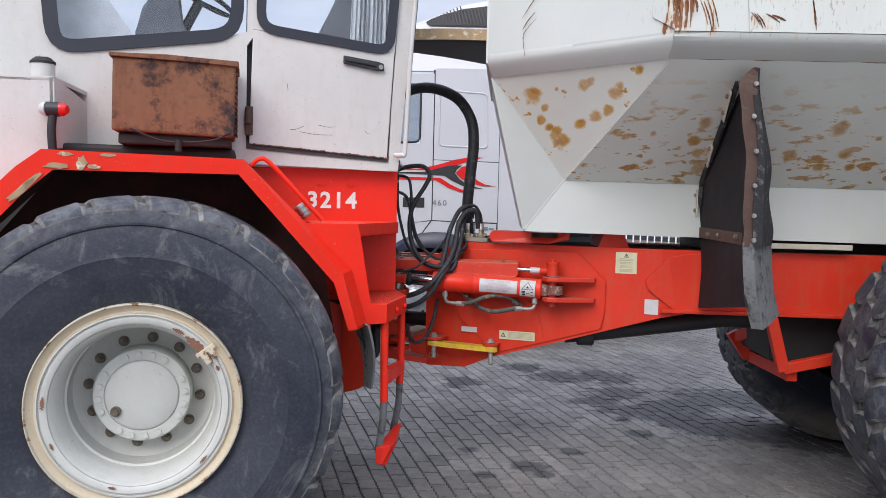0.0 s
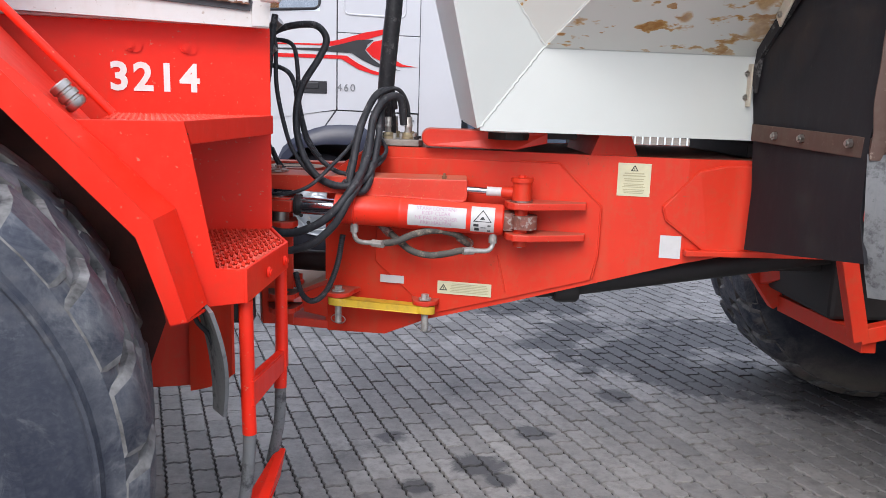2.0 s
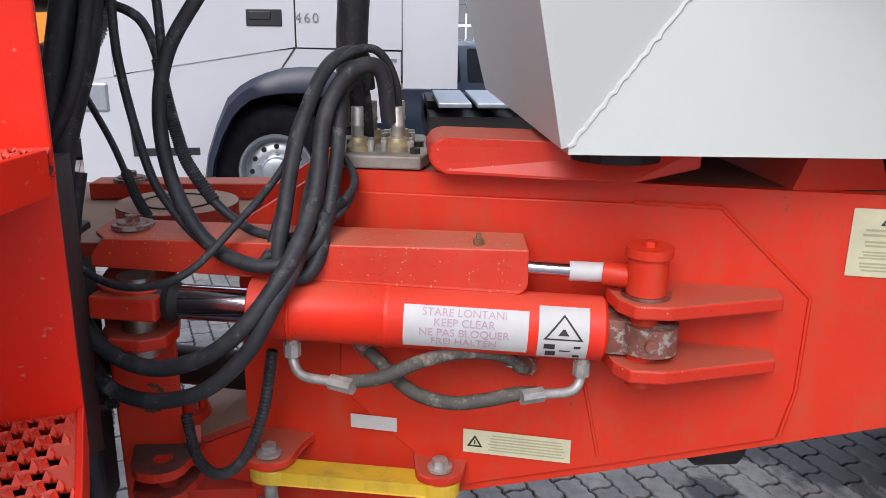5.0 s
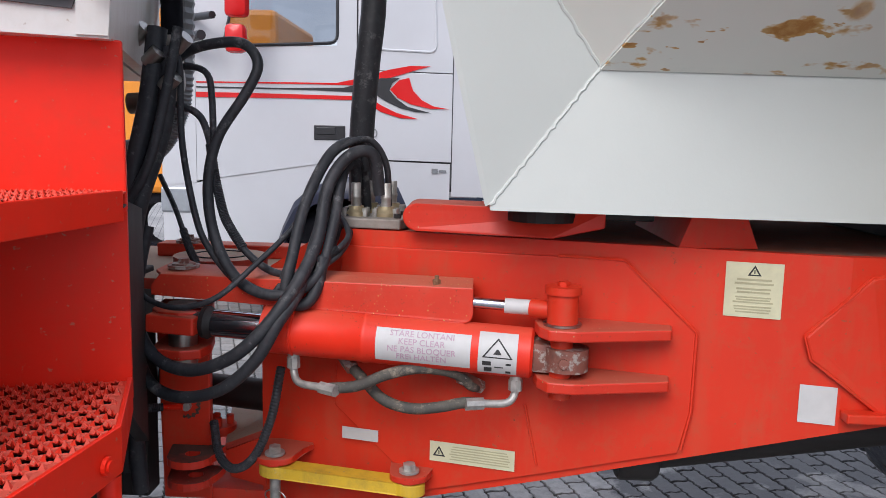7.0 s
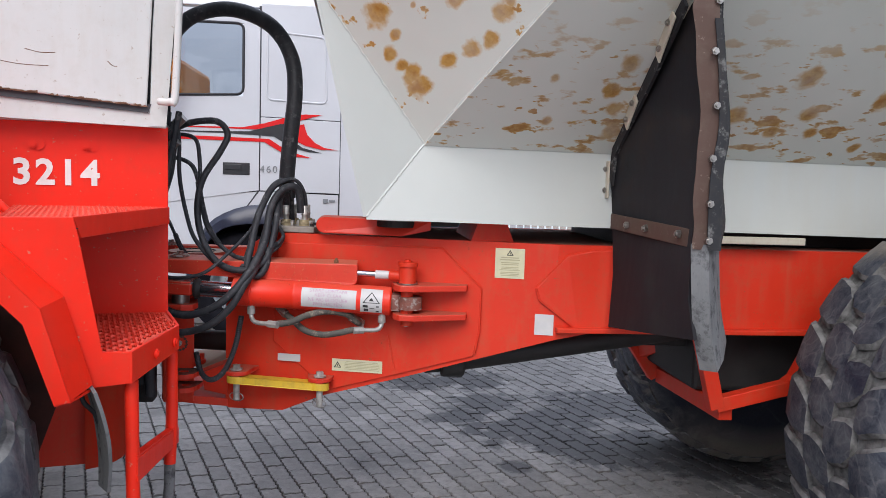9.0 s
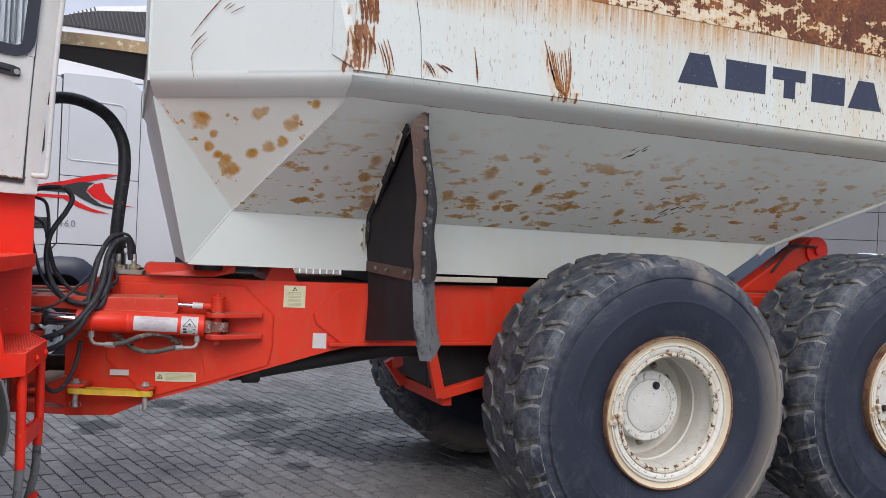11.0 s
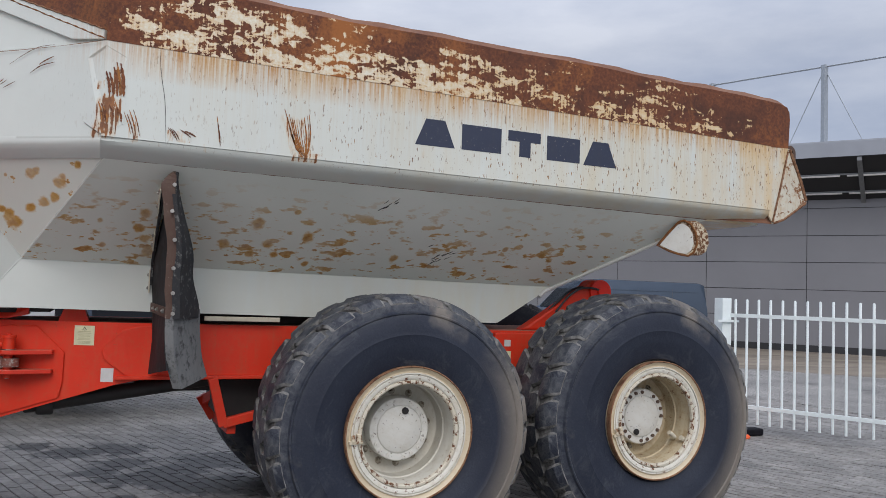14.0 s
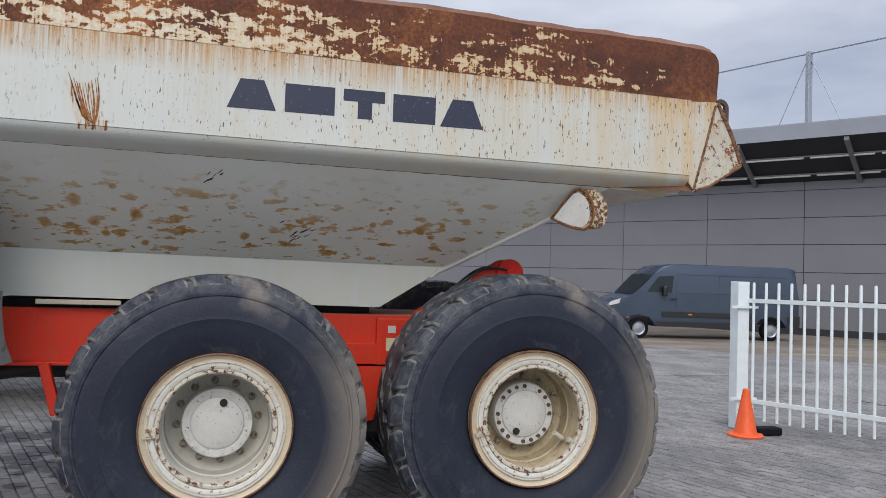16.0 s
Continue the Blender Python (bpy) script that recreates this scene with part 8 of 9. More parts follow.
# top of the joint: dusty plates, round cap, flat bolts
bm = bm_new()
slab(bm, [(-0.95, 4.99, 1.285), (-0.66, 4.95, 1.285), (-0.46, 5.02, 1.285), (-0.46, 5.5, 1.285), (-1.0, 5.55, 1.285)], (0, 0, 0.03), 0.004)
part("hinge_top_plate", bm, M_CAPDUST, truck, "dusty red hinge plate")
bm = bm_new()
cyl(bm, (-0.61, 5.16, 1.315), (-0.61, 5.16, 1.350), 0.128, 40)
cap = part("hinge_cap", bm, M_CAPDUST, truck, "round dusty hinge cap", smooth=False)
bm = bm_new()
lathe(bm, [(0.075, 0.0), (0.078, 0.003), (0.072, 0.003)], (-0.61, 5.16, 1.350), "z", 32, True)
part("cap_groove", bm, M_DARK, cap)
bm = bm_new()
slab(bm, [(-0.86, 5.33, 1.315), (-0.40, 5.33, 1.315), (-0.40, 5.33, 1.355), (-0.86, 5.33, 1.355)], (0, 0.08, 0), 0.004)
part("far_guard", bm, M_GUARD, truck)
for x, y, z in ((-0.648, 4.972, 1.343), (-0.77, 5.36, 1.355)):
    bm = bm_new()
    cyl(bm, (x, y, z), (x, y, z + 0.008), 0.040, 28)
    cyl(bm, (x, y, z + 0.008), (x, y, z + 0.012), 0.030, 24)
    flat = part("hinge_washer", bm, M_SCUFF, truck)
    bm = bm_new()
    cyl(bm, (x, y, z + 0.010), (x, y, z + 0.024), 0.015, 6)
    part("hinge_bolt", bm, M_SCUFF, flat)
# below: bottom plate with its bolted boss, dark shaft through the joint
bm = bm_new()
slab(bm, [(-0.74, 5.04, 0.70), (-0.60, 5.02, 0.69), (-0.46, 5.06, 0.665), (-0.44, 5.40, 0.665), (-0.74, 5.42, 0.70)], (0, 0, 0.035), 0.004)
part("hinge_lower_plate", bm, M_RED_DULL, truck)
bm = bm_new()
slab(bm, [(-0.575, 5.06, 0.815), (-0.46, 5.05, 0.865), (-0.45, 5.38, 0.865), (-0.66, 5.42, 0.815)], (0, 0, 0.02), 0.003)
part("hinge_shelf", bm, M_CAPDUST, truck, "dusty bolted shelf")
bm = bm_new()
slab(bm, [(-0.575, 5.055, 0.815), (-0.46, 5.045, 0.865), (-0.46, 5.05, 0.72), (-0.56, 5.06, 0.74)], (0, 0.015, 0))
part("hinge_web", bm, M_RED_DULL, truck)
bm = bm_new()
cyl(bm, (-0.615, 5.16, 0.83), (-0.615, 5.16, 0.855), 0.042, 24)
boss = part("bolted_boss", bm, M_RED_DULL, truck, smooth=True)
for k in range(3):
    bm = bm_new()
    p = Vector((-0.615 + 0.024 * math.cos(k * 2.1 + 0.4), 5.16 + 0.024 * math.sin(k * 2.1 + 0.4), 0.855))
    cyl(bm, p, p + Vector((0, 0, 0.025)), 0.011, 10)
    part("boss_bolt", bm, M_RED_DULL, boss)
bm = bm_new()
cyl(bm, (-1.1, 5.36, 0.93), (-0.42, 5.17, 0.935), 0.046, 16)
part("joint_shaft", bm, M_DARK, truck, "dark shaft through the articulation joint", smooth=True)
bm = bm_new()
fbox(bm, -2.9, -0.08, 0.35, 0.95, 0.75, 1.3, 0.02)
part("front_frame", bm, M_DARK, truck)
bm = bm_new()
slab(bm, [(-0.86, 4.9, 0.86), (-0.78, 4.92, 0.86), (-0.78, 4.92, 1.45), (-0.86, 4.9, 1.45)], (0, 0.1, 0))
part("hose_channel", bm, M_DARK, truck)
# upright dark hoses and grey corrugated duct behind the cab
hose([(-0.80, 4.95, 0.80), (-0.79, 4.93, 1.2), (-0.78, 4.95, 1.5), (-0.74, 4.99, 1.75), (-0.72, 5.02, 1.95)], 0.026)
hose([(-0.76, 4.93, 0.75), (-0.765, 4.90, 1.1), (-0.755, 4.93, 1.45), (-0.70, 4.99, 1.70), (-0.69, 5.02, 1.90)], 0.022)
hose([(-0.81, 4.92, 1.45), (-0.72, 4.93, 1.6), (-0.68, 4.97, 1.8), (-0.66, 5.0, 1.95)], 0.013)
hose([(-1.08, 5.6, 1.60), (-0.99, 5.6, 1.63), (-0.92, 5.6, 1.72), (-0.885, 5.6, 1.88), (-0.875, 5.6, 2.4), (-0.87, 5.6, 3.1)], 0.052, M_GREY, 0.06, label="grey corrugated duct")
bm = bm_new()
tube(bm, [(-0.805, 5.35, 1.97), (-0.805, 5.35, 3.2)], 0.032, 20)
part("exhaust_pipe", bm, M_BLACK, truck, "black upright exhaust pipe", smooth=True)
bm = bm_new()
tube(bm, smooth_path([(-0.805, 5.35, 1.98), (-0.805, 5.35, 1.88), (-0.80, 5.34, 1.82), (-0.84, 5.33, 1.78), (-0.93, 5.33, 1.77)], 6), 0.031, 16)
part("exhaust_elbow", bm, M_STEEL, truck, "heat-stained steel elbow", smooth=True)
bm = bm_new()
for x, y, z in ((-0.74, 5.0, 1.86), (-0.70, 5.0, 1.80), (-0.78, 5.02, 1.92), (-0.68, 5.03, 1.90)):
    cyl(bm, (x, y, z), (x + 0.035, y - 0.01, z + 0.03), 0.021, 10)
part("hose_union", bm, M_STEEL, truck, "grimy steel hose unions", smooth=True)

# ---- mud flap ahead of the rear wheel ----
bm = bm_new()
rows = []
for z, y0, y1 in ((2.34, 3.98, 3.86), (2.264, 4.075, 3.86), (2.124, 4.262, 3.87), (2.01, 4.415, 3.88), (1.845, 4.635, 3.90), (1.70, 4.645, 3.93), (1.57, 4.64, 3.94), (1.35, 4.62, 3.94), (1.14, 4.60, 3.92)):
    rows.append([bm.verts.new((1.13 + 0.012 * math.sin(z * 7 + y * 5) + 0.05 * (1 - (y - 3.86) / 0.75), y, z + max(0, 1.35 - z) * (0.44 * k / 6 - 0.04))) for k, y in ((k, y0 + (y1 - y0) * k / 6) for k in range(7))])
for a, b in zip(rows, rows[1:]):
    for k in range(6):
        bm.faces.new((a[k], a[k + 1], b[k + 1], b[k]))
flap = part("mud_flap", solid(bm, 0.012), M_FLAP_DUSTY, truck, "black rubber mud flap with bolted straps", smooth=True)
bm = bm_new()
sp = [(1.130, 3.868, 2.345), (1.128, 3.865, 2.25), (1.15, 3.868, 2.10), (1.178, 3.88, 1.90), (1.175, 3.89, 1.75), (1.185, 3.90, 1.60), (1.19, 3.905, 1.515)]
sp = smooth_path(sp, 4)
top_in = [0.056, 0.030, 0.012, 0.003] + [0.0] * len(sp)
strip(bm, [p + Vector((-0.038 + top_in[k] + 0.003 * math.sin(k * 1.3), 0.02, 0)) for k, p in enumerate(sp)], [p + Vector((0.036 - top_in[k] * 0.1 + 0.004 * math.sin(k * 0.9), -0.004, 0)) for k, p in enumerate(sp)])
part("flap_strap", solid(bm, 0.008), M_STRAP, flap, "curved rusty retaining strap")
bm = bm_new()
worn = [p for p in sp if p.z < 2.25]
strip(bm, [p + Vector((0.004 + 0.010 * math.sin(1.2 + k * 0.23), -0.013, 0)) for k, p in enumerate(worn)], [p + Vector((0.037, -0.017, 0)) for p in worn])
part("strap_rubber", solid(bm, 0.006), M_FLAP_EDGE, flap, "scuffed rubber strip along the strap", smooth=True)
bm = bm_new()
def wing(z):
    return min(0.95, max(0.05, (2.36 - z) * 1.05))


strip(bm, [p + Vector((0.030, -0.006, 0)) for p in sp], [p + Vector((0.030, -0.006, 0)) + Vector((0.15 + 0.008 * math.sin(k * 0.7), 0.29, 0)) * wing(p.z) for k, p in enumerate(sp)])
part("flap_edge", solid(bm, 0.010), M_FLAP_EDGE, flap, "scuffed black rubber wing", smooth=True)
bm = bm_new()
slab(bm, [(1.215, 3.895, 1.60), (1.335, 4.145, 1.605), (1.34, 4.15, 1.535), (1.22, 3.895, 1.525)], (0.004, -0.008, 0), 0.002)
part("wing_strap", bm, M_STRAP, flap, "rusty cross strap")
bm = bm_new()
bp = [Vector(p) for p in ((1.117, 4.02, 2.315), (1.115, 4.08, 2.25), (1.112, 4.25, 2.125), (1.110, 4.40, 2.01), (1.108, 4.615, 1.85), (1.108, 4.64, 1.74))]
strip(bm, bp, [p + Vector((0.002, -0.03, -0.035 + 0.006 * math.sin(k * 2.1))) for k, p in enumerate(bp)])
part("flap_border", solid(bm, 0.012), M_FLAP_EDGE, flap, "scuffed black rubber border")
bm = bm_new()
lp = smooth_path([(1.19, 3.91, 1.53), (1.195, 3.90, 1.40), (1.215, 3.91, 1.25), (1.255, 3.93, 1.12)], 4)
strip(bm, [p + Vector((-0.035, 0.03, 0.0)) for p in lp], lp)
strip(bm, lp, [p + Vector((0.06, 0.09, 0.012)) for p in lp])
strip(bm, [p + Vector((0.06, 0.09, 0.012)) for p in lp], [p + Vector((0.17, 0.30, 0.035)) for p in lp])
bmesh.ops.remove_doubles(bm, verts=bm.verts[:], dist=0.0005)
part("flap_tail", solid(bm, 0.010), M_FLAP_WORN, flap, "scuffed grey rubber tail", smooth=True)
bm = bm_new()
slab(bm, [(1.115, 4.62, 1.59), (1.165, 3.93, 1.575), (1.165, 3.93, 1.515), (1.115, 4.62, 1.53)], (-0.008, 0, 0), 0.002)
part("flap_crossbar", bm, M_STRAP, flap, "rusty flat bar")
for p in ((1.155, 3.856, 2.27), (1.150, 3.852, 2.12), (1.172, 3.866, 1.96), (1.175, 3.878, 1.80), (1.18, 3.885, 1.66), (1.185, 3.89, 1.545)):
    bm = bm_new()
    hexnut(bm, p, (0, -1, 0), 0.012, 0.012)
    part("strap_bolt", bm, M_STEEL, flap)
for y in (4.45, 4.28, 4.02):
    bm = bm_new()
    hexnut(bm, (1.112 + (4.6 - y) * 0.06, y, 1.555), (-1, 0, 0), 0.014, 0.012)
    part("strap_bolt", bm, M_STEEL, flap)
for (y0, z0), (y1, z1) in (((4.05, 2.27), (4.17, 2.14)), ((4.36, 2.03), (4.46, 1.93)), ((4.655, 1.80), (4.655, 1.65))):
    bm = bm_new()
    d = Vector((0, y1 - y0, z1 - z0)).normalized()
    nn = Vector((0, d.z, -d.y)) * 0.027
    a, b = Vector((1.09, y0, z0)), Vector((1.09, y1, z1))
    slab(bm, [a - nn, b - nn, b + nn, a + nn], (0.008, 0, 0), 0.003)
    tab = part("flap_tab", bm, M_CREAM, flap, "cream mounting tab")
    for q in (a + (b - a) * 0.22, a + (b - a) * 0.78):
        bm = bm_new()
        hexnut(bm, q, (-1, 0, 0), 0.011, 0.008)
        part("tab_bolt", bm, M_STEEL, flap)

# ---- white lorry tractor behind ----
lorry = thing("lorry_tractor", "white long-distance lorry tractor with red and black stripes, parked", "lorry", (-1.5, 10.8, 0))
VY = 9.6


def vslab(bm, pts, y=VY, t=0.03, bevel=0.0):
    return slab(bm, [(x, y, z) for x, z in pts], (0, t, 0), bevel)


bm = bm_new()
vslab(bm, [(-2.50, 1.25), (-2.21, 1.28), (-2.21, 3.30), (-2.24, 3.30), (-2.36, 2.65), (-2.46, 2.3), (-2.50, 1.9)])
part("lorry_cab", bm, M_TRUCK, lorry, "glossy white cab side")
bm = bm_new()
# door ring with a window opening
ring = [(-2.205, 1.295), (-0.872, 1.508), (-0.872, 3.25), (-2.0, 3.25), (-2.205, 3.0)]
inner = [(-1.97, 2.40), (-1.03, 2.42), (-1.03, 3.12), (-1.80, 3.12), (-1.90, 2.72)]
loops = [[bm.verts.new((x, y, z)) for x, z in o] for o, y in ((ring, VY - 0.004), (inner, VY - 0.004), (inner, VY + 0.026), (ring, VY + 0.026))]
for a, b in zip(loops, loops[1:] + loops[:1]):
    for k in range(5):
        bm.faces.new((a[k], a[(k + 1) % 5], b[(k + 1) % 5], b[k]))
vdoor = part("lorry_door", bm, M_TRUCK, lorry, "white lorry door")
bm = bm_new()
o = rounded([(-1.97, 2.40), (-1.03, 2.44), (-1.03, 3.12), (-1.80, 3.12)], 0.07)
vslab(bm, o, VY + 0.01, 0.004)
p = part("lorry_window", bm, M_GLASS_DARK, vdoor, "dark side window")
p.visible_shadow = False
bm = bm_new()
for k in range(len(o)):
    a, b = o[k], o[(k + 1) % len(o)]
    cyl(bm, (a[0], VY - 0.004, a[1]), (b[0], VY - 0.004, b[1]), 0.014, 6)
part("window_rubber", bm, M_PLASTIC, vdoor)
bm = bm_new()
box(bm, -1.22, -0.96, VY - 0.012, VY, 1.655, 1.775, 0.012)
box(bm, -1.20, -1.04, VY - 0.018, VY - 0.006, 1.70, 1.76, 0.008)
part("lorry_handle", bm, M_PLASTIC, vdoor, "black door handle")
bm = bm_new()
vslab(bm, [(-0.860, 1.506), (-0.082, 1.494), (-0.082, 2.208), (-0.860, 2.226)], VY - 0.002, 0.03, 0.003)
vslab(bm, [(-0.860, 2.233), (-0.082, 2.215), (-0.082, 3.20), (-0.20, 3.32), (-0.860, 3.32)], VY - 0.002, 0.03, 0.004)
part("sleeper_panel", bm, M_TRUCK, lorry, "white sleeper side panel")
bm = bm_new()
q = rounded([(-0.80, 2.40), (-0.22, 2.38), (-0.24, 3.02), (-0.80, 3.06)], 0.06)
for k in range(len(q)):
    a, b = q[k], q[(k + 1) % len(q)]
    cyl(bm, (a[0], VY - 0.002, a[1]), (b[0], VY - 0.002, b[1]), 0.010, 6)
part("panel_swage", bm, M_TRUCK, lorry, smooth=True)
bm = bm_new()
vslab(bm, [(-0.074, 1.21), (0.34, 1.21), (0.34, 3.20), (-0.074, 3.30)], VY + 0.012)
part("cab_side_rear", bm, M_TRUCK, lorry)
bm = bm_new()
box(bm, -2.45, 0.14, VY + 0.05, VY + 2.4, 1.2, 1.4)
part("cab_floor", bm, M_TRUCK, lorry)
bm = bm_new()
box(bm, 0.10, 0.14, VY + 0.03, VY + 2.4, 1.402, 3.3)
part("cab_rear", bm, M_TRUCK, lorry)
bm = bm_new()
vslab(bm, [(-0.885, 1.47), (-0.845, 1.47), (-0.845, 3.3), (-0.885, 3.3)], VY + 0.02, 0.01)
part("panel_gap", bm, M_SEAM, lorry)
bm = bm_new()
vslab(bm, [(-2.22, 1.3), (-2.195, 1.3), (-2.195, 3.3), (-2.22, 3.3)], VY + 0.02, 0.01)
part("panel_gap", bm, M_SEAM, lorry)
bm = bm_new()
vslab(bm, [(-0.93, 2.195), (-0.08, 2.195), (-0.08, 2.245), (-0.93, 2.245)], VY + 0.022, 0.006)
part("panel_gap", bm, M_SEAM, lorry)
bm = bm_new()
vslab(bm, [(-0.09, 1.3), (-0.075, 1.3), (-0.075, 3.2), (-0.09, 3.2)], VY + 0.012, 0.012)
part("panel_gap", bm, M_SEAM, lorry)
# roof and side deflector
bm = bm_new()
slab(bm, [(-2.3, VY + 0.02, 3.28), (0.14, VY + 0.02, 3.28), (0.14, VY + 0.17, 4.22), (-0.20, VY + 0.17, 4.165), (-0.55, VY + 0.16, 4.105), (-0.93, VY + 0.15, 3.945), (-1.3, VY + 0.13, 3.80), (-1.7, VY + 0.11, 3.66), (-2.2, VY + 0.06, 3.5)], (0, 0.06, 0), 0.01)
slab(bm, [(-2.3, VY + 0.1, 3.45), (0.14, VY + 0.19, 4.10), (0.14, VY + 2.3, 4.10), (-2.3, VY + 2.3, 3.45)], (0, 0, 0.03))
part("roof_fairing", bm, M_TRUCK, lorry, "white roof fairing")
def roof_y(z):
    return VY + 0.02 + (z - 3.28) * 0.16


bm = bm_new()
slab(bm, [(x, roof_y(z) - 0.012, z) for x, z in ((-1.0, 3.885), (-0.985, 3.855), (-0.93, 3.835), (0.10, 3.815), (0.10, 4.125), (-0.25, 4.085), (-0.55, 4.045), (-0.78, 3.985), (-0.93, 3.925))], (0, 0.02, 0))
gr = part("roof_grille", bm, M_SEAM, lorry, "black slatted roof grille")
for k in range(26):
    x = -0.97 + 0.041 * k
    hi = min(4.115, 3.895 + 0.45 * (x + 0.97)) if x < -0.55 else 4.04 + 0.12 * (x + 0.55)
    lo = 3.84
    bm = bm_new()
    slab(bm, [(x + 0.02, roof_y(lo) - 0.016, lo), (x + 0.036, roof_y(lo) - 0.016, lo), (x - 0.004 - 0.1 * (hi - lo), roof_y(hi) - 0.016, hi), (x - 0.02 - 0.1 * (hi - lo), roof_y(hi) - 0.016, hi)], (0, -0.012, 0))
    part("grille_slat", bm, M_PLASTIC, gr)
# stripes and badge
stripe = VY - 0.0085
for pts, mt in (([(-2.2, 2.112), (-1.462, 2.119), (-1.034, 2.121), (-0.821, 2.168), (-0.609, 2.234), (-0.427, 2.27), (-0.263, 2.268), (-0.365, 2.241), (-0.577, 2.175), (-0.729, 2.14), (-0.912, 2.104), (-1.217, 2.106), (-2.2, 2.101)], M_REDGLOSS),
                ([(-2.2, 2.072), (-1.461, 2.072), (-0.972, 2.084), (-0.82, 2.125), (-0.669, 2.166), (-0.516, 2.17), (-0.576, 2.126), (-0.599, 2.071), (-0.542, 2.006), (-0.449, 1.941), (-0.252, 1.892), (-0.387, 1.901), (-0.51, 1.928), (-0.634, 1.985), (-0.727, 2.043), (-0.91, 2.05), (-1.216, 2.059), (-2.2, 2.061)], M_PLASTIC),
                ([(-0.437, 2.173), (-0.522, 2.152), (-0.593, 2.077), (-0.53, 2.012), (-0.419, 1.961), (-0.265, 1.928), (-0.1, 1.927), (-0.235, 1.948), (-0.328, 1.994), (-0.404, 2.07), (-0.423, 2.124)], M_REDGLOSS),
                ([(-2.2, 2.027), (-1.46, 2.024), (-0.775, 2.017), (-0.663, 1.947), (-0.539, 1.89), (-0.355, 1.841), (-0.508, 1.848), (-0.662, 1.893), (-0.774, 1.956), (-0.823, 1.985), (-1.46, 1.989), (-2.2, 1.984)], M_REDGLOSS)):
    bm = bm_new()
    stripe -= 0.0006
    vslab(bm, pts, stripe, 0.0005)
    part("paint_stripe", bm, mt, lorry, "painted stripe")
letters("460", 0.100, M_GREY, lorry, "badge_number", (-0.865, VY - 0.006, 1.685), (1, 0, 0), (0, 0, 1), 0.002, "grey badge digits", 1.25, 0.0)
bm = bm_new()
box(bm, -0.24, -0.19, VY - 0.007, VY - 0.003, 1.40, 1.44)
box(bm, -0.18, -0.12, VY - 0.007, VY - 0.003, 1.41, 1.43)
part("badge_bar", bm, M_GREY, lorry)
# lower skirt, arch and wheel
ARCH_OUT = [(-1.60, 0.45), (-1.555, 0.70), (-1.474, 0.929), (-1.381, 1.129), (-1.29, 1.212), (-1.212, 1.26), (-1.10, 1.31), (-0.975, 1.346), (-0.83, 1.358), (-0.683, 1.356), (-0.60, 1.335), (-0.52, 1.27), (-0.46, 1.14), (-0.43, 0.93)]
ARCH_IN = [(-1.56, 0.42), (-1.52, 0.66), (-1.444, 0.859), (-1.364, 1.00), (-1.29, 1.08), (-1.218, 1.132), (-1.11, 1.168), (-0.982, 1.186), (-0.86, 1.190), (-0.746, 1.186), (-0.68, 1.165), (-0.62, 1.11), (-0.58, 1.02), (-0.56, 0.90)]
bm = bm_new()
vslab(bm, [(-2.5, 0.35), (-2.5, 1.27), (-2.2, 1.28), (-1.898, 1.352), (-1.608, 1.418), (-0.865, 1.496), (-0.09, 1.480), (-0.09, 0.95), (-0.43, 0.95)] + ARCH_OUT[::-1] + [(-1.62, 0.35)], VY + 0.004, 0.03)
part("lower_skirt", bm, M_TRUCK, lorry, "glossy white lower cab skirt")
bm = bm_new()
vslab(bm, [(-2.2, 1.25), (0.10, 1.25), (0.10, 1.56), (-2.2, 1.56)], VY + 0.042, 0.02)
part("sill_panel", bm, M_SEAM, lorry)
bm = bm_new()
vslab(bm, [(-0.885, 1.498), (-0.865, 1.498), (-0.975, 1.345), (-0.992, 1.342)], VY + 0.002, 0.001)
part("panel_gap", bm, M_SEAM, lorry)
bm = bm_new()
vslab(bm, [(-2.152, 1.29), (-2.130, 1.295), (-2.118, 1.10), (-2.092, 0.748), (-1.62, 0.757), (-1.62, 0.70), (-2.118, 0.685), (-2.138, 1.10)], VY + 0.002, 0.001)
part("sill_gap", bm, M_PLASTIC, lorry, "black gap round the step panel")
bm = bm_new()
mid = [((a[0] + b[0]) / 2, (a[1] + b[1]) / 2) for a, b in zip(ARCH_OUT, ARCH_IN)]
strip(bm, [(x, VY + 0.01, z) for x, z in ARCH_OUT], [(x, VY - 0.045, z + 0.01) for x, z in mid])
strip(bm, [(x, VY - 0.045, z + 0.01) for x, z in mid], [(x, VY - 0.050, z) for x, z in ARCH_IN])
strip(bm, [(x, VY - 0.050, z) for x, z in ARCH_IN], [(x, VY + 0.5, z) for x, z in ARCH_IN])
bmesh.ops.remove_doubles(bm, verts=bm.verts[:], dist=0.0005)
part("wheel_arch", solid(bm, 0.012), M_ARCH, lorry, "blue-black plastic wheel arch", smooth=True)
bm = bm_new()
vslab(bm, ARCH_OUT, VY + 0.50, 0.02)
part("wheel_well", bm, M_PLASTIC, lorry, "dark wheel well")
bm = bm_new()
lathe(bm, [(0.29, 0.05), (0.36, 0.0), (0.48, 0.0), (0.53, 0.04), (0.54, 0.15), (0.53, 0.28), (0.30, 0.30)], (-1.06, VY + 0.06, 0.55), "y", 56, True)
lw = part("lorry_tyre", bm, M_BLACK, lorry, "black lorry tyre", smooth=True)
bm = bm_new()
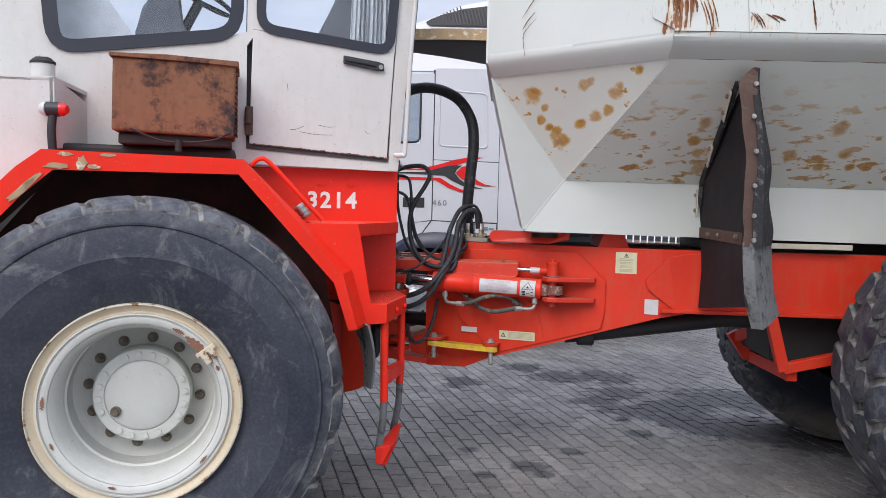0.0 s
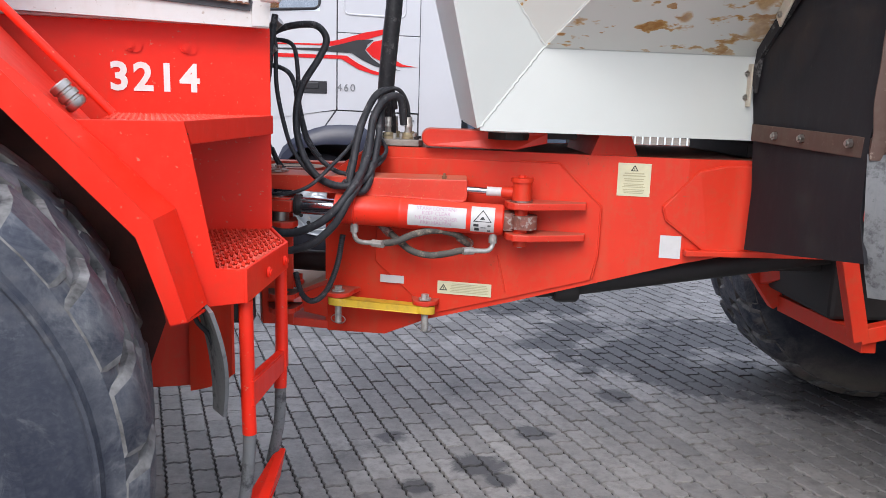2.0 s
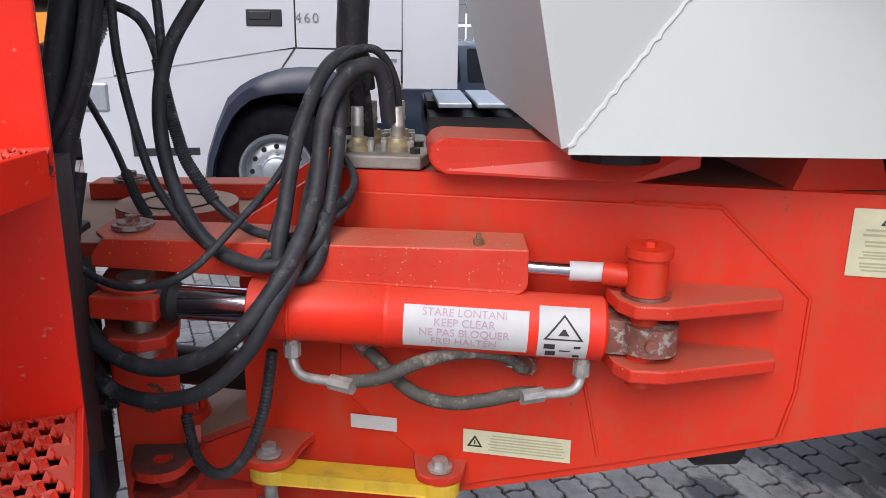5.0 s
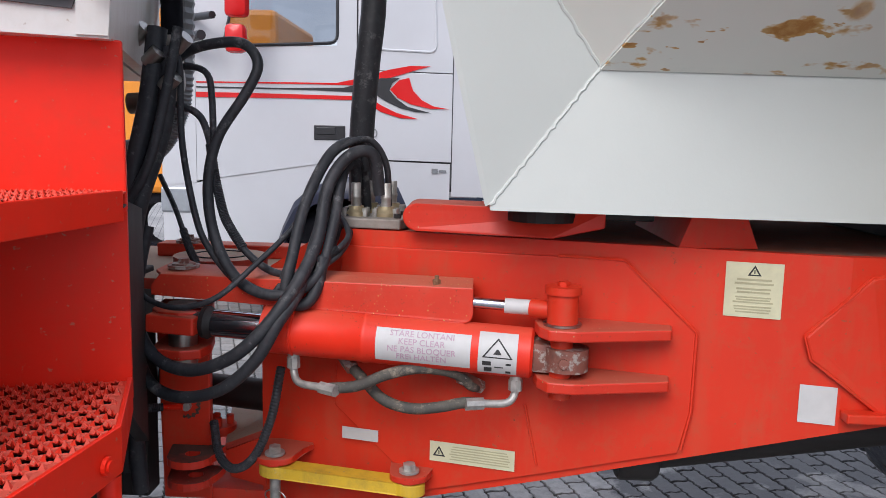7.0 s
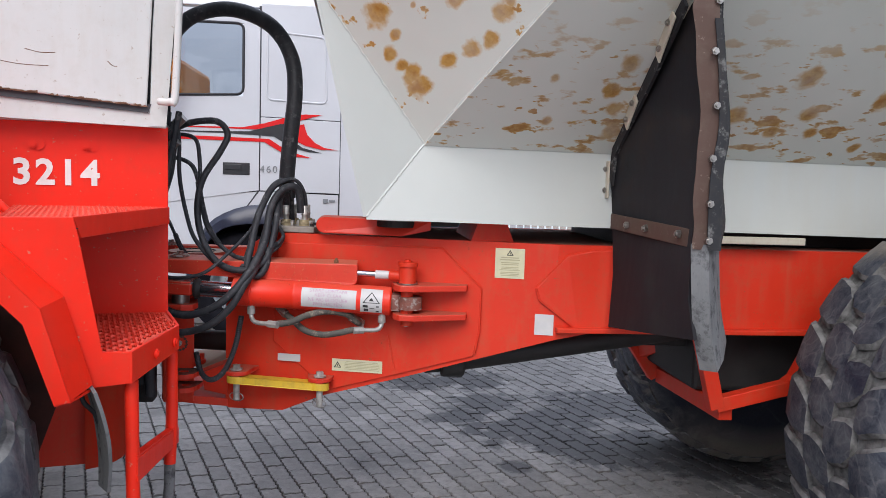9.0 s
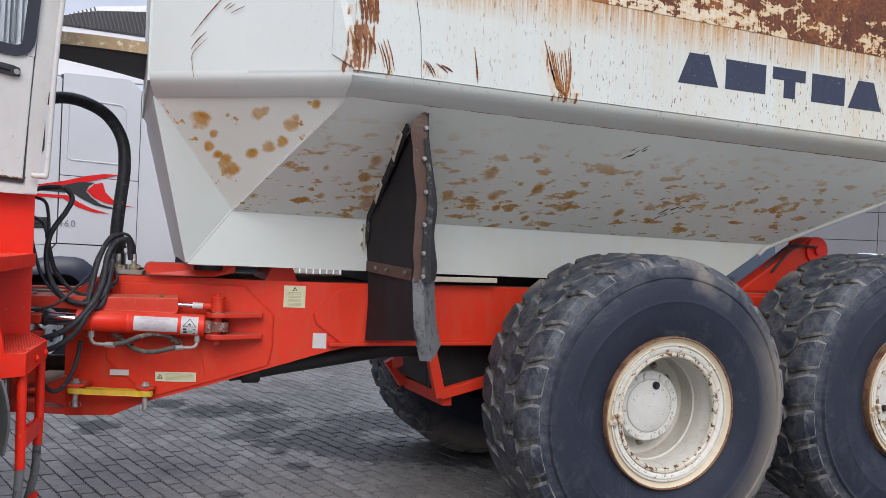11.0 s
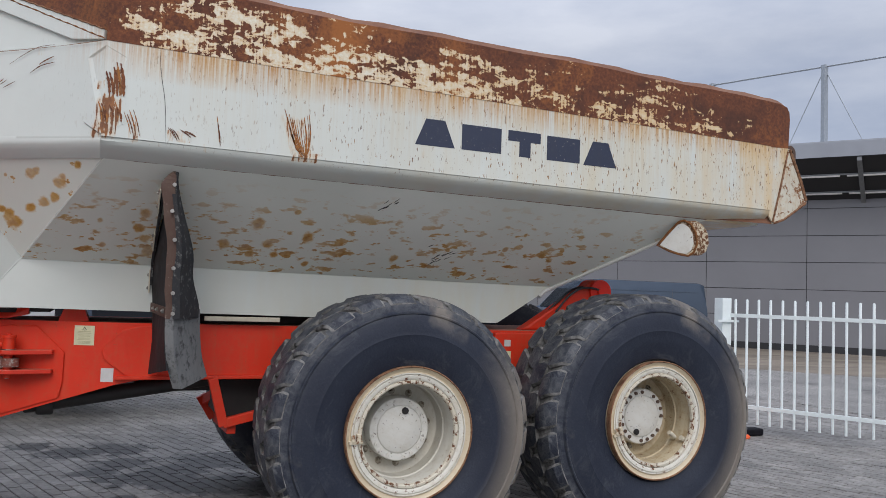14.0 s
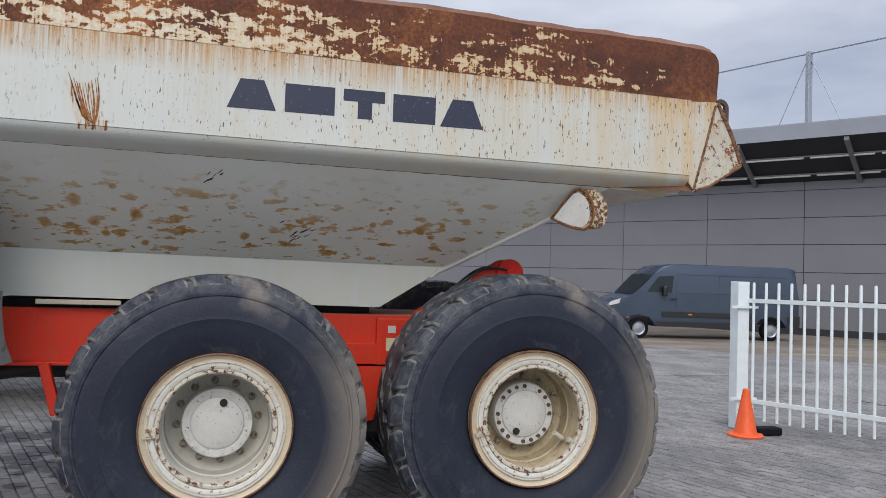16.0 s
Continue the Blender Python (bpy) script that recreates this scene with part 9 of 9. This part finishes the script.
lathe(bm, [(0.0001, 0.25), (0.29, 0.25), (0.298, 0.03), (0.290, 0.018), (0.276, 0.022), (0.262, 0.05), (0.252, 0.10), (0.238, 0.105), (0.225, 0.085), (0.165, 0.060), (0.145, 0.062), (0.118, 0.050), (0.110, 0.0), (0.095, -0.01), (0.0001, -0.012)], (-1.06, VY + 0.06, 0.55), "y", 48)
part("lorry_rim", bm, M_GALV, lw, "silver steel rim", smooth=True)
for k in range(12):
    a = 2 * math.pi * k / 12
    bm = bm_new()
    cyl(bm, (-1.06 + 0.197 * math.cos(a), VY + 0.122, 0.55 + 0.197 * math.sin(a)), (-1.06 + 0.197 * math.cos(a), VY + 0.16, 0.55 + 0.197 * math.sin(a)), 0.020, 12)
    part("rim_hole", bm, M_HOLE, lw)
for k in range(10):
    a = 2 * math.pi * (k + 0.5) / 10
    bm = bm_new()
    cyl(bm, (-1.06 + 0.150 * math.cos(a), VY + 0.095, 0.55 + 0.150 * math.sin(a)), (-1.06 + 0.150 * math.cos(a), VY + 0.135, 0.55 + 0.150 * math.sin(a)), 0.014, 6)
    part("wheel_nut", bm, M_ZINC, lw)
bm = bm_new()
box(bm, 0.14, 1.0, VY + 0.15, VY + 2.2, 0.70, 0.98)
box(bm, 0.14, 3.2, VY + 0.7, VY + 1.5, 0.85, 1.05)
part("lorry_frame", bm, M_DARK, lorry)
for k in range(3):
    bm = bm_new()
    box(bm, 0.20 + 0.30 * k, 0.46 + 0.30 * k, VY + 0.05, VY + 1.2, 1.06, 1.10, 0.01)
    part("chequer_plate", bm, M_GALV, lorry)
# red mirrors
for z0, z1, w in ((2.58, 3.02, 0.085), (2.31, 2.53, 0.075)):
    bm = bm_new()
    box(bm, -1.84, -1.84 + 2.1 * w, VY - 0.42, VY - 0.28, z0, z1, 0.04)
    part("mirror_housing", bm, M_REDGLOSS, lorry, "red mirror housing", smooth=True)
bm = bm_new()
cyl(bm, (-2.3, VY + 0.05, 2.62), (-1.95, VY - 0.33, 2.60), 0.03, 10)
cyl(bm, (-2.35, VY + 0.05, 2.45), (-2.05, VY - 0.30, 2.45), 0.04, 10)
part("mirror_arm", bm, M_PLASTIC, lorry, smooth=True)
bm = bm_new()
slab(bm, [(-2.0, VY + 0.15, 1.8), (-0.95, VY + 0.15, 1.8), (-0.95, VY + 2.2, 1.8), (-2.0, VY + 2.2, 1.8)], (0, 0, 0.04))
box(bm, -1.05, -0.98, VY + 0.2, VY + 2.2, 1.8, 3.25)
part("cab_interior", bm, M_DARK, lorry)
bm = bm_new()
box(bm, -2.52, -2.26, VY - 0.01, VY + 0.03, 1.02, 1.24, 0.02)
part("step_light", bm, M_GALV, lorry)

# ---- orange cab beyond ----
crane = thing("orange_lorry", "orange lorry cab parked beyond the white one", "lorry", (-3.4, 14.5, 0))
bm = bm_new()
box(bm, -4.6, -2.40, 13.2, 15.6, 0.9, 3.25, 0.08)
part("orange_cab", bm, M_ORANGE, crane)
bm = bm_new()
box(bm, -4.0, -2.9, 13.17, 13.22, 2.0, 2.75, 0.02)
part("orange_cab_window", bm, M_GLASS_DARK, crane)
for x in (-4.0, -2.85):
    bm = bm_new()
    lathe(bm, [(0.28, 0.0), (0.46, 0.0), (0.5, 0.05), (0.5, 0.28), (0.28, 0.3)], (x, 13.3, 0.5), "y", 28, True)
    part("orange_cab_wheel", bm, M_BLACK, crane, smooth=True)

# ---- grey panel van by the warehouse ----
van = thing("panel_van", "dark slate-grey panel van parked by the warehouse", "van", (17.4, 22.5, 0))
VA, VB = Vector((15.45, 22.55, 0)), Vector((19.65, 22.05, 0))
vx = (VB - VA).normalized()
VR = Matrix.Translation(VA) @ Matrix(((vx.x, -vx.y, 0, 0), (vx.y, vx.x, 0, 0), (0, 0, 1, 0), (0, 0, 0, 1)))
VM = VR @ Matrix.Diagonal((1.06, 1, 1, 1))


def vanslab(bm, pts, y, t, bevel=0.0):
    return slab(bm, [VM @ Vector((x, y, z)) for x, z in pts], VM.to_3x3() @ Vector((0, t, 0)), bevel)


bm = bm_new()
prof = [(-0.98, 0.55), (-1.02, 0.85), (-0.92, 1.10), (-0.60, 1.28), (-0.10, 1.42), (0.50, 2.10), (0.85, 2.38), (1.15, 2.45), (4.9, 2.45), (5.15, 2.38), (5.28, 1.4), (5.30, 0.55), (4.85, 0.42), (4.72, 0.75), (4.33, 0.86), (3.95, 0.75), (3.82, 0.40), (0.52, 0.40), (0.40, 0.74), (0.0, 0.84), (-0.40, 0.74), (-0.52, 0.42)]
vanslab(bm, prof, 0.0, 1.95, 0.05)
vb = part("van_body", bm, M_VAN, van, "slate-grey van body", smooth=True)
bm = bm_new()
vanslab(bm, rounded([(0.26, 1.52), (0.62, 2.02), (1.12, 2.06), (1.06, 1.50)], 0.06), -0.006, 0.004)
part("van_side_window", bm, M_VANGLASS, vb)
bm = bm_new()
vanslab(bm, [(0.60, 1.50), (0.63, 1.50), (0.63, 2.04), (0.60, 2.00)], -0.010, 0.006)
part("window_bar", bm, M_PLASTIC, vb)
bm = bm_new()
slab(bm, [VM @ Vector(p) for p in ((-0.12, 0.06, 1.44), (0.46, 0.08, 2.09), (0.46, 1.87, 2.09), (-0.12, 1.89, 1.44))], VM.to_3x3() @ Vector((-0.006, 0, 0.006)))
part("windscreen", bm, M_VANGLASS, vb)
bm = bm_new()
vanslab(bm, [(0.75, 0.72), (3.70, 0.72), (3.70, 0.88), (0.75, 0.90)], -0.03, 0.03, 0.006)
vanslab(bm, [(4.9, 0.42), (5.31, 0.45), (5.31, 0.85), (4.9, 0.80)], -0.01, 0.02)
vanslab(bm, [(-1.03, 0.40), (-0.50, 0.40), (-0.44, 0.70), (-1.03, 0.78)], -0.01, 0.02)
part("van_trim", bm, M_PLASTIC, vb)
for x in (1.22, 2.6, 3.9):
    bm = bm_new()
    vanslab(bm, [(x, 0.9), (x + 0.012, 0.9), (x + 0.012, 2.2), (x, 2.2)], -0.004, 0.004)
    part("van_seam", bm, M_SEAM, vb)
bm = bm_new()
vanslab(bm, [(0.72, 1.38), (0.86, 1.40), (0.86, 1.74), (0.72, 1.70)], -0.22, 0.16, 0.04)
part("van_mirror", bm, M_PLASTIC, vb)
bm = bm_new()
slab(bm, [VM @ Vector(p) for p in ((-0.98, 0.02, 1.02), (-0.62, -0.02, 1.12), (-0.58, -0.02, 1.28), (-0.88, 0.02, 1.16))], VM.to_3x3() @ Vector((-0.02, -0.03, 0)))
part("headlight", bm, M_LABEL, vb, "clear headlight")
bm = bm_new()
vanslab(bm, [(0.55, 0.40), (3.80, 0.40), (3.80, 0.56), (0.55, 0.56)], -0.008, 0.02)
part("van_sill", bm, M_PLASTIC, vb)
bm = bm_new()
vanslab(bm, [(1.30, 1.50), (4.85, 1.50), (4.85, 1.53), (1.30, 1.53)], -0.010, 0.014, 0.004)
vanslab(bm, [(1.30, 2.10), (4.85, 2.10), (4.85, 2.125), (1.30, 2.125)], -0.010, 0.014, 0.004)
part("van_swage", bm, M_VAN, vb)
for x in (1.6, 3.2):
    bm = bm_new()
    vanslab(bm, [(x, 0.79), (x + 0.12, 0.79), (x + 0.12, 0.83), (x, 0.83)], -0.036, 0.01)
    part("side_marker", bm, M_ORANGE, vb)
bm = bm_new()
slab(bm, [VM @ Vector(p) for p in ((-1.03, 0.35, 0.92), (-1.03, 1.6, 0.92), (-0.94, 1.6, 1.08), (-0.94, 0.35, 1.08))], VM.to_3x3() @ Vector((-0.012, 0, 0)))
part("van_grille", bm, M_PLASTIC, vb)
bm = bm_new()
box(bm, 1.02, 1.20, -0.05, -0.02, 1.28, 1.33, 0.01, VM)
part("van_handle", bm, M_PLASTIC, vb)
for x in (0.0, 4.33):
    bm = bm_new()
    lathe(bm, [(0.21, 0.03), (0.24, 0.0), (0.31, 0.0), (0.335, 0.04), (0.34, 0.12), (0.33, 0.2), (0.2, 0.22)], (0, 0, 0), "y", 32, True)
    vw = part("van_tyre", bm, M_BLACK, van, smooth=True, m=VR @ Matrix.Translation((x * 1.06 + 0.03, 0.0, 0.335)))
    bm = bm_new()
    lathe(bm, [(0.0001, 0.15), (0.21, 0.15), (0.215, 0.015), (0.20, 0.02), (0.17, 0.06), (0.09, 0.05), (0.0001, 0.03)], (0, 0, 0), "y", 32)
    part("van_rim", bm, M_GALV, vw, smooth=True, m=VR @ Matrix.Translation((x * 1.06 + 0.03, 0.0, 0.335)))

# ---- warehouse ----
house = thing("warehouse", "long warehouse with grey metal cladding and dark canopy", "building", tuple(WALL_A))


def wall_pt(s, w, z):
    return WALL_A + WALL_D * s + WALL_N * w + Vector((0, 0, z))


edges_z = [0.25, 1.35, 2.42, 3.50, 4.55, 5.62, 6.7, 7.4]
PAN = 3.85
for k in range(-9, 8):
    for a, b in zip(edges_z, edges_z[1:]):
        bm = bm_new()
        s0, s1 = k * PAN - 1.9, (k + 1) * PAN - 1.9
        slab(bm, [wall_pt(s0 + 0.012, 0, a + 0.012), wall_pt(s1 - 0.012, 0, a + 0.012), wall_pt(s1 - 0.012, 0, b - 0.012), wall_pt(s0 + 0.012, 0, b - 0.012)], WALL_N * -0.06)
        part("cladding_panel", bm, M_WALL, house)
bm = bm_new()
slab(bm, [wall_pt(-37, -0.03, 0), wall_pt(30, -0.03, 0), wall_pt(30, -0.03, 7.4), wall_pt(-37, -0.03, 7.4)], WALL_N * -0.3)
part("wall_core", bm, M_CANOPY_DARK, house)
bm = bm_new()
slab(bm, [wall_pt(-37, 0.02, 0), wall_pt(30, 0.02, 0), wall_pt(30, 0.02, 0.26), wall_pt(-37, 0.02, 0.26)], WALL_N * -0.05)
part("plinth", bm, M_CANOPY_DARK, house)
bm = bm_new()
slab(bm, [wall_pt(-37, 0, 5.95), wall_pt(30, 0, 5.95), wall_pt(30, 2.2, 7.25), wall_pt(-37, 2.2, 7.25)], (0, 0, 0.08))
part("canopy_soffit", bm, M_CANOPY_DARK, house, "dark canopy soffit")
bm = bm_new()
slab(bm, [wall_pt(-37, 2.2, 7.25), wall_pt(30, 2.2, 7.25), wall_pt(30, 2.25, 7.78), wall_pt(-37, 2.25, 7.78)], WALL_N * -0.05)
slab(bm, [wall_pt(-37, -8, 7.95), wall_pt(30, -8, 7.95), wall_pt(30, 2.25, 7.78), wall_pt(-37, 2.25, 7.78)], (0, 0, 0.05))
part("canopy_fascia", bm, M_CANOPY, house, "pale grey eaves flashing")
for w, z in ((1.4, 6.66), (0.5, 6.12)):
    bm = bm_new()
    slab(bm, [wall_pt(-37, w, z + 0.03), wall_pt(30, w, z + 0.03), wall_pt(30, w, z + 0.09), wall_pt(-37, w, z + 0.09)], WALL_N * -0.08)
    part("light_rail", bm, M_GREY, house, "grey cable rail under the canopy")
    for k in range(-14, 12):
        bm = bm_new()
        slab(bm, [wall_pt(k * 2.4 + 0.12, w, z - 0.03), wall_pt(k * 2.4 + 2.28, w, z - 0.03), wall_pt(k * 2.4 + 2.28, w, z + 0.028), wall_pt(k * 2.4 + 0.12, w, z + 0.028)], WALL_N * -0.06)
        part("strip_lamp", bm, M_NUMBER, house, "white strip lamp housing")
for k in range(-9, 8):
    bm = bm_new()
    slab(bm, [wall_pt(k * 3.85, 0.02, 5.80), wall_pt(k * 3.85, 2.15, 7.08), wall_pt(k * 3.85, 2.15, 7.22), wall_pt(k * 3.85, 0.02, 5.94)], WALL_D * 0.16)
    part("canopy_beam", bm, M_GREY, house, "steel canopy beam")
# ---- mast with wires on the roof ----
MA, MB = Vector((23.7, 24.85, 0)), Vector((25.4, 20.76, 0))
MDIR = (MB - MA).normalized()
for base in (MA, MB, MA - MDIR * 4.4, MB + MDIR * 4.4):
    mast = thing("roof_mast", "galvanised mast with two stay wires on the roof", "mast", (base.x, base.y, 7.5), "masts along the roof")
    bm = bm_new()
    box(bm, base.x - 0.09, base.x + 0.09, base.y - 0.09, base.y + 0.09, 7.5, 10.85, 0.01)
    part("mast_post", bm, M_GALV, mast)
    for e in (-1.4, 1.4):
        bm = bm_new()
        cyl(bm, base + Vector((0, 0, 10.70)), base + MDIR * e + Vector((0, 0, 7.7)), 0.018, 6)
        part("stay_wire", bm, M_GALV, mast)
bm = bm_new()
cyl(bm, MA - MDIR * 30 + Vector((0, 0, 10.78)), MB + MDIR * 30 + Vector((0, 0, 10.78)), 0.04, 8)
tagged(part("roof_wire", bm, M_GALV), "thick steel wire strung along the roof masts", "wire")

# ---- white bar fence and cone ----
fence = thing("bar_fence", "white steel bar fence with square gate post", "fence", (8.73, 7.78, 0))
bm = bm_new()
box(bm, 8.66, 8.82, 7.70, 7.86, 0.0, 1.80, 0.006)
post = part("gate_post", bm, M_FENCE, fence)
FD = Vector((0.46, -0.888, 0)).normalized()
F0 = Vector((8.80, 7.74, 0))
for z0, z1 in ((1.545, 1.595), (0.32, 0.37)):
    bm = bm_new()
    a, b = F0, F0 + FD * 7.0
    n2 = Vector((FD.y, -FD.x, 0)) * 0.02
    slab(bm, [a - n2 + Vector((0, 0, z0)), b - n2 + Vector((0, 0, z0)), b + n2 + Vector((0, 0, z0)), a + n2 + Vector((0, 0, z0))], (0, 0, z1 - z0))
    part("fence_rail", bm, M_FENCE, fence)
for z in (1.49, 0.37):
    bm = bm_new()
    box(bm, 8.55, 8.92, 7.66, 7.69, z - 0.015, z + 0.015)
    part("hinge_bracket", bm, M_FENCE, fence)
bm = bm_new()
lathe(bm, [(0.017, 0.12), (0.017, 1.775), (0.012, 1.79), (0.0001, 1.795)], (0, 0, 0), "z", 10)
ME_BAR = finish(bm, "fence_bar", M_FENCE)
for k in range(44):
    ob = new("fence_bar", ME_BAR)
    ob.location = F0 + FD * (0.10 + 0.155 * k)
    attach(ob, fence)
cone = thing("traffic_cone", "orange traffic cone on a dark base", "traffic cone", (8.49, 7.28, 0))
bm = bm_new()
lathe(bm, [(0.14, 0.03), (0.125, 0.06), (0.035, 0.545), (0.028, 0.55), (0.0001, 0.55)], (8.49, 7.28, 0), "z", 28)
part("cone_body", bm, M_CONE, cone, smooth=True)
bm = bm_new()
lathe(bm, [(0.20, 0.0), (0.205, 0.02), (0.19, 0.035), (0.13, 0.04)], (8.49, 7.28, 0), "z", 28)
part("cone_foot", bm, M_CONE, cone, smooth=True)
block = thing("fence_foot", "dark rubber fence foot beside the cone", "fence foot", (8.80, 7.33, 0))
bm = bm_new()
box(bm, 8.66, 8.98, 7.25, 7.42, 0, 0.09, 0.02)
part("foot_block", bm, M_BLACK, block)

# ---- far fence and vehicles glimpsed below the tub ----
far_fence = thing("far_bar_fence", "white bar fence at the back of the yard", "fence", (2, 19, 0))
for z in (1.55, 0.35):
    bm = bm_new()
    box(bm, -4, 6.5, 18.98, 19.02, z, z + 0.05)
    part("fence_rail", bm, M_FENCE, far_fence)
for k in range(64):
    ob = new("fence_bar", ME_BAR)
    ob.location = (-4 + 0.163 * k, 19, 0)
    attach(ob, far_fence)

# ---- dark car behind the lorry, glimpsed under the tub ----
car = thing("parked_car", "dark blue hatchback car parked behind the lorry", "car", (0.4, 14.0, 0))
bm = bm_new()
prof = [(-1.95, 0.35), (-2.02, 0.62), (-1.90, 0.80), (-1.20, 0.93), (-0.85, 0.98), (-0.35, 1.34), (0.20, 1.45), (1.10, 1.42), (1.55, 1.25), (1.92, 0.95), (2.0, 0.60), (1.93, 0.35), (1.66, 0.33), (1.55, 0.56), (1.25, 0.66), (0.95, 0.56), (0.85, 0.30), (-0.95, 0.30), (-1.05, 0.56), (-1.35, 0.66), (-1.65, 0.56), (-1.75, 0.33)]
slab(bm, [(0.4 + x, 13.15, z) for x, z in prof], (0, 1.7, 0), 0.05)
body = part("car_body", bm, M_VAN, car, "dark blue car body", smooth=True)
for name, o in (("car_window", [(-0.72, 0.98), (-0.30, 1.29), (0.22, 1.38), (0.26, 0.98)]), ("car_window", [(0.34, 0.98), (0.32, 1.38), (1.05, 1.35), (1.40, 1.18), (1.30, 1.0)])):
    bm = bm_new()
    slab(bm, [(0.4 + x, 13.146, z) for x, z in rounded(o, 0.04)], (0, 0.006, 0))
    part(name, bm, M_VANGLASS, body, "dark side window")
for x in (-1.35, 1.25):
    bm = bm_new()
    lathe(bm, [(0.20, 0.03), (0.22, 0.0), (0.29, 0.0), (0.31, 0.04), (0.31, 0.19), (0.20, 0.2)], (0.4 + x, 13.17, 0.31), "y", 28, True)
    cw = part("car_tyre", bm, M_BLACK, car, smooth=True)
    bm = bm_new()
    lathe(bm, [(0.0001, 0.02), (0.08, 0.02), (0.18, 0.05), (0.205, 0.015), (0.205, 0.12), (0.0001, 0.13)], (0.4 + x, 13.17, 0.31), "y", 28)
    part("car_rim", bm, M_GALV, cw, smooth=True)

# ---- paving stones ----
PL, PW = 0.2150, 0.1060
PA = radians(-71.3)
PX, PY = Vector((math.cos(PA), math.sin(PA), 0)), Vector((-math.sin(PA), math.cos(PA), 0))


def stone_outline():
    """Wavy-edged block: long sides zigzag four times, ends step once."""
    g = 0.0045
    l, w = PL / 2 - g, PW / 2 - g
    z = 0.0045
    xs = [min(l, max(-l, PL * (k / 8 - 0.5))) for k in range(9)]
    top = [(x, w + z * (1 if k % 2 else -1)) for k, x in enumerate(xs)]
    bot = [(x, -w + z * (1 if k % 2 else -1)) for k, x in reversed(list(enumerate(xs)))]
    right = [(l + 0.007, w * 0.35), (l - 0.007, -w * 0.35)]
    left = [(-l - 0.007, -w * 0.35), (-l + 0.007, w * 0.35)]
    return top + right + bot + left


OUT = stone_outline()


def stone_mesh():
    bm = bm_new()
    hi = [bm.verts.new((x * 0.972, y - 0.0032 * (1 if y > 0 else -1), 0.0)) for x, y in OUT]
    mid = [bm.verts.new((x, y, -0.005)) for x, y in OUT]
    lo = [bm.verts.new((x, y, -0.03)) for x, y in OUT]
    bm.faces.new(hi)
    n = len(OUT)
    for a, b in ((hi, mid), (mid, lo)):
        for k in range(n):
            bm.faces.new((a[k], b[k], b[(k + 1) % n], a[(k + 1) % n]))
    return bm


ME_STONE = finish(stone_mesh(), "paving_stone", M_STONE, False)
sv = np.array([v.co[:] for v in ME_STONE.vertices])
sf = [tuple(p.vertices) for p in ME_STONE.polygons]
rot = np.array([[PX.x, PY.x, 0], [PX.y, PY.y, 0], [0, 0, 1]])
rp = random.Random(12)
verts, faces = [], []
count = 0
for j in range(-185, 185):
    for i in range(-95, 95):
        cx, cy = (i + 0.5 * (j % 2)) * PL, j * PW
        x, y = PX.x * cx + PY.x * cy + 0.02, PX.y * cx + PY.y * cy + 6.0
        if not (FX0 + 0.06 < x < FX1 - 0.06 and FY0 + 0.09 < y < FY1 - 0.09):
            continue
        dz, tilt = 0.006 * (rp.random() - 0.6), (0.014 * (rp.random() - 0.5), 0.03 * (rp.random() - 0.5))
        if -0.75 < x < 1.45 and 4.9 < y < 7.75 and count < 300:
            ob = new("paving_stone", ME_STONE)
            ob.matrix_basis = Matrix.Translation((x, y, dz)) @ Matrix.Rotation(PA, 4, "Z") @ Matrix.Rotation(tilt[0], 4, "Y") @ Matrix.Rotation(tilt[1], 4, "X")
            ob.parent = ground
            count += 1
            continue
        v = sv.copy()
        v[:, 2] += dz + v[:, 0] * tilt[0] + v[:, 1] * tilt[1]
        v = v @ rot.T + np.array([x, y, 0])
        base = len(verts)
        verts.extend(map(tuple, v))
        faces.extend(tuple(k + base for k in f) for f in sf)
me = bpy.data.meshes.new("paving_field")
me.from_pydata(verts, [], faces)
me.materials.append(M_STONE)
pav = new("paving_field", me)
pav.parent = ground
tagged(pav, kind="stuff")
bm = bm_new()
slab(bm, [(FX0, FY0, -0.024), (FX1, FY0, -0.024), (FX1, FY1, -0.024), (FX0, FY1, -0.024)], (0, 0, 0.010))
tagged(part("joint_bed", bm, M_JOINT), "dark sand in the paving joints", "ground", kind="structure")
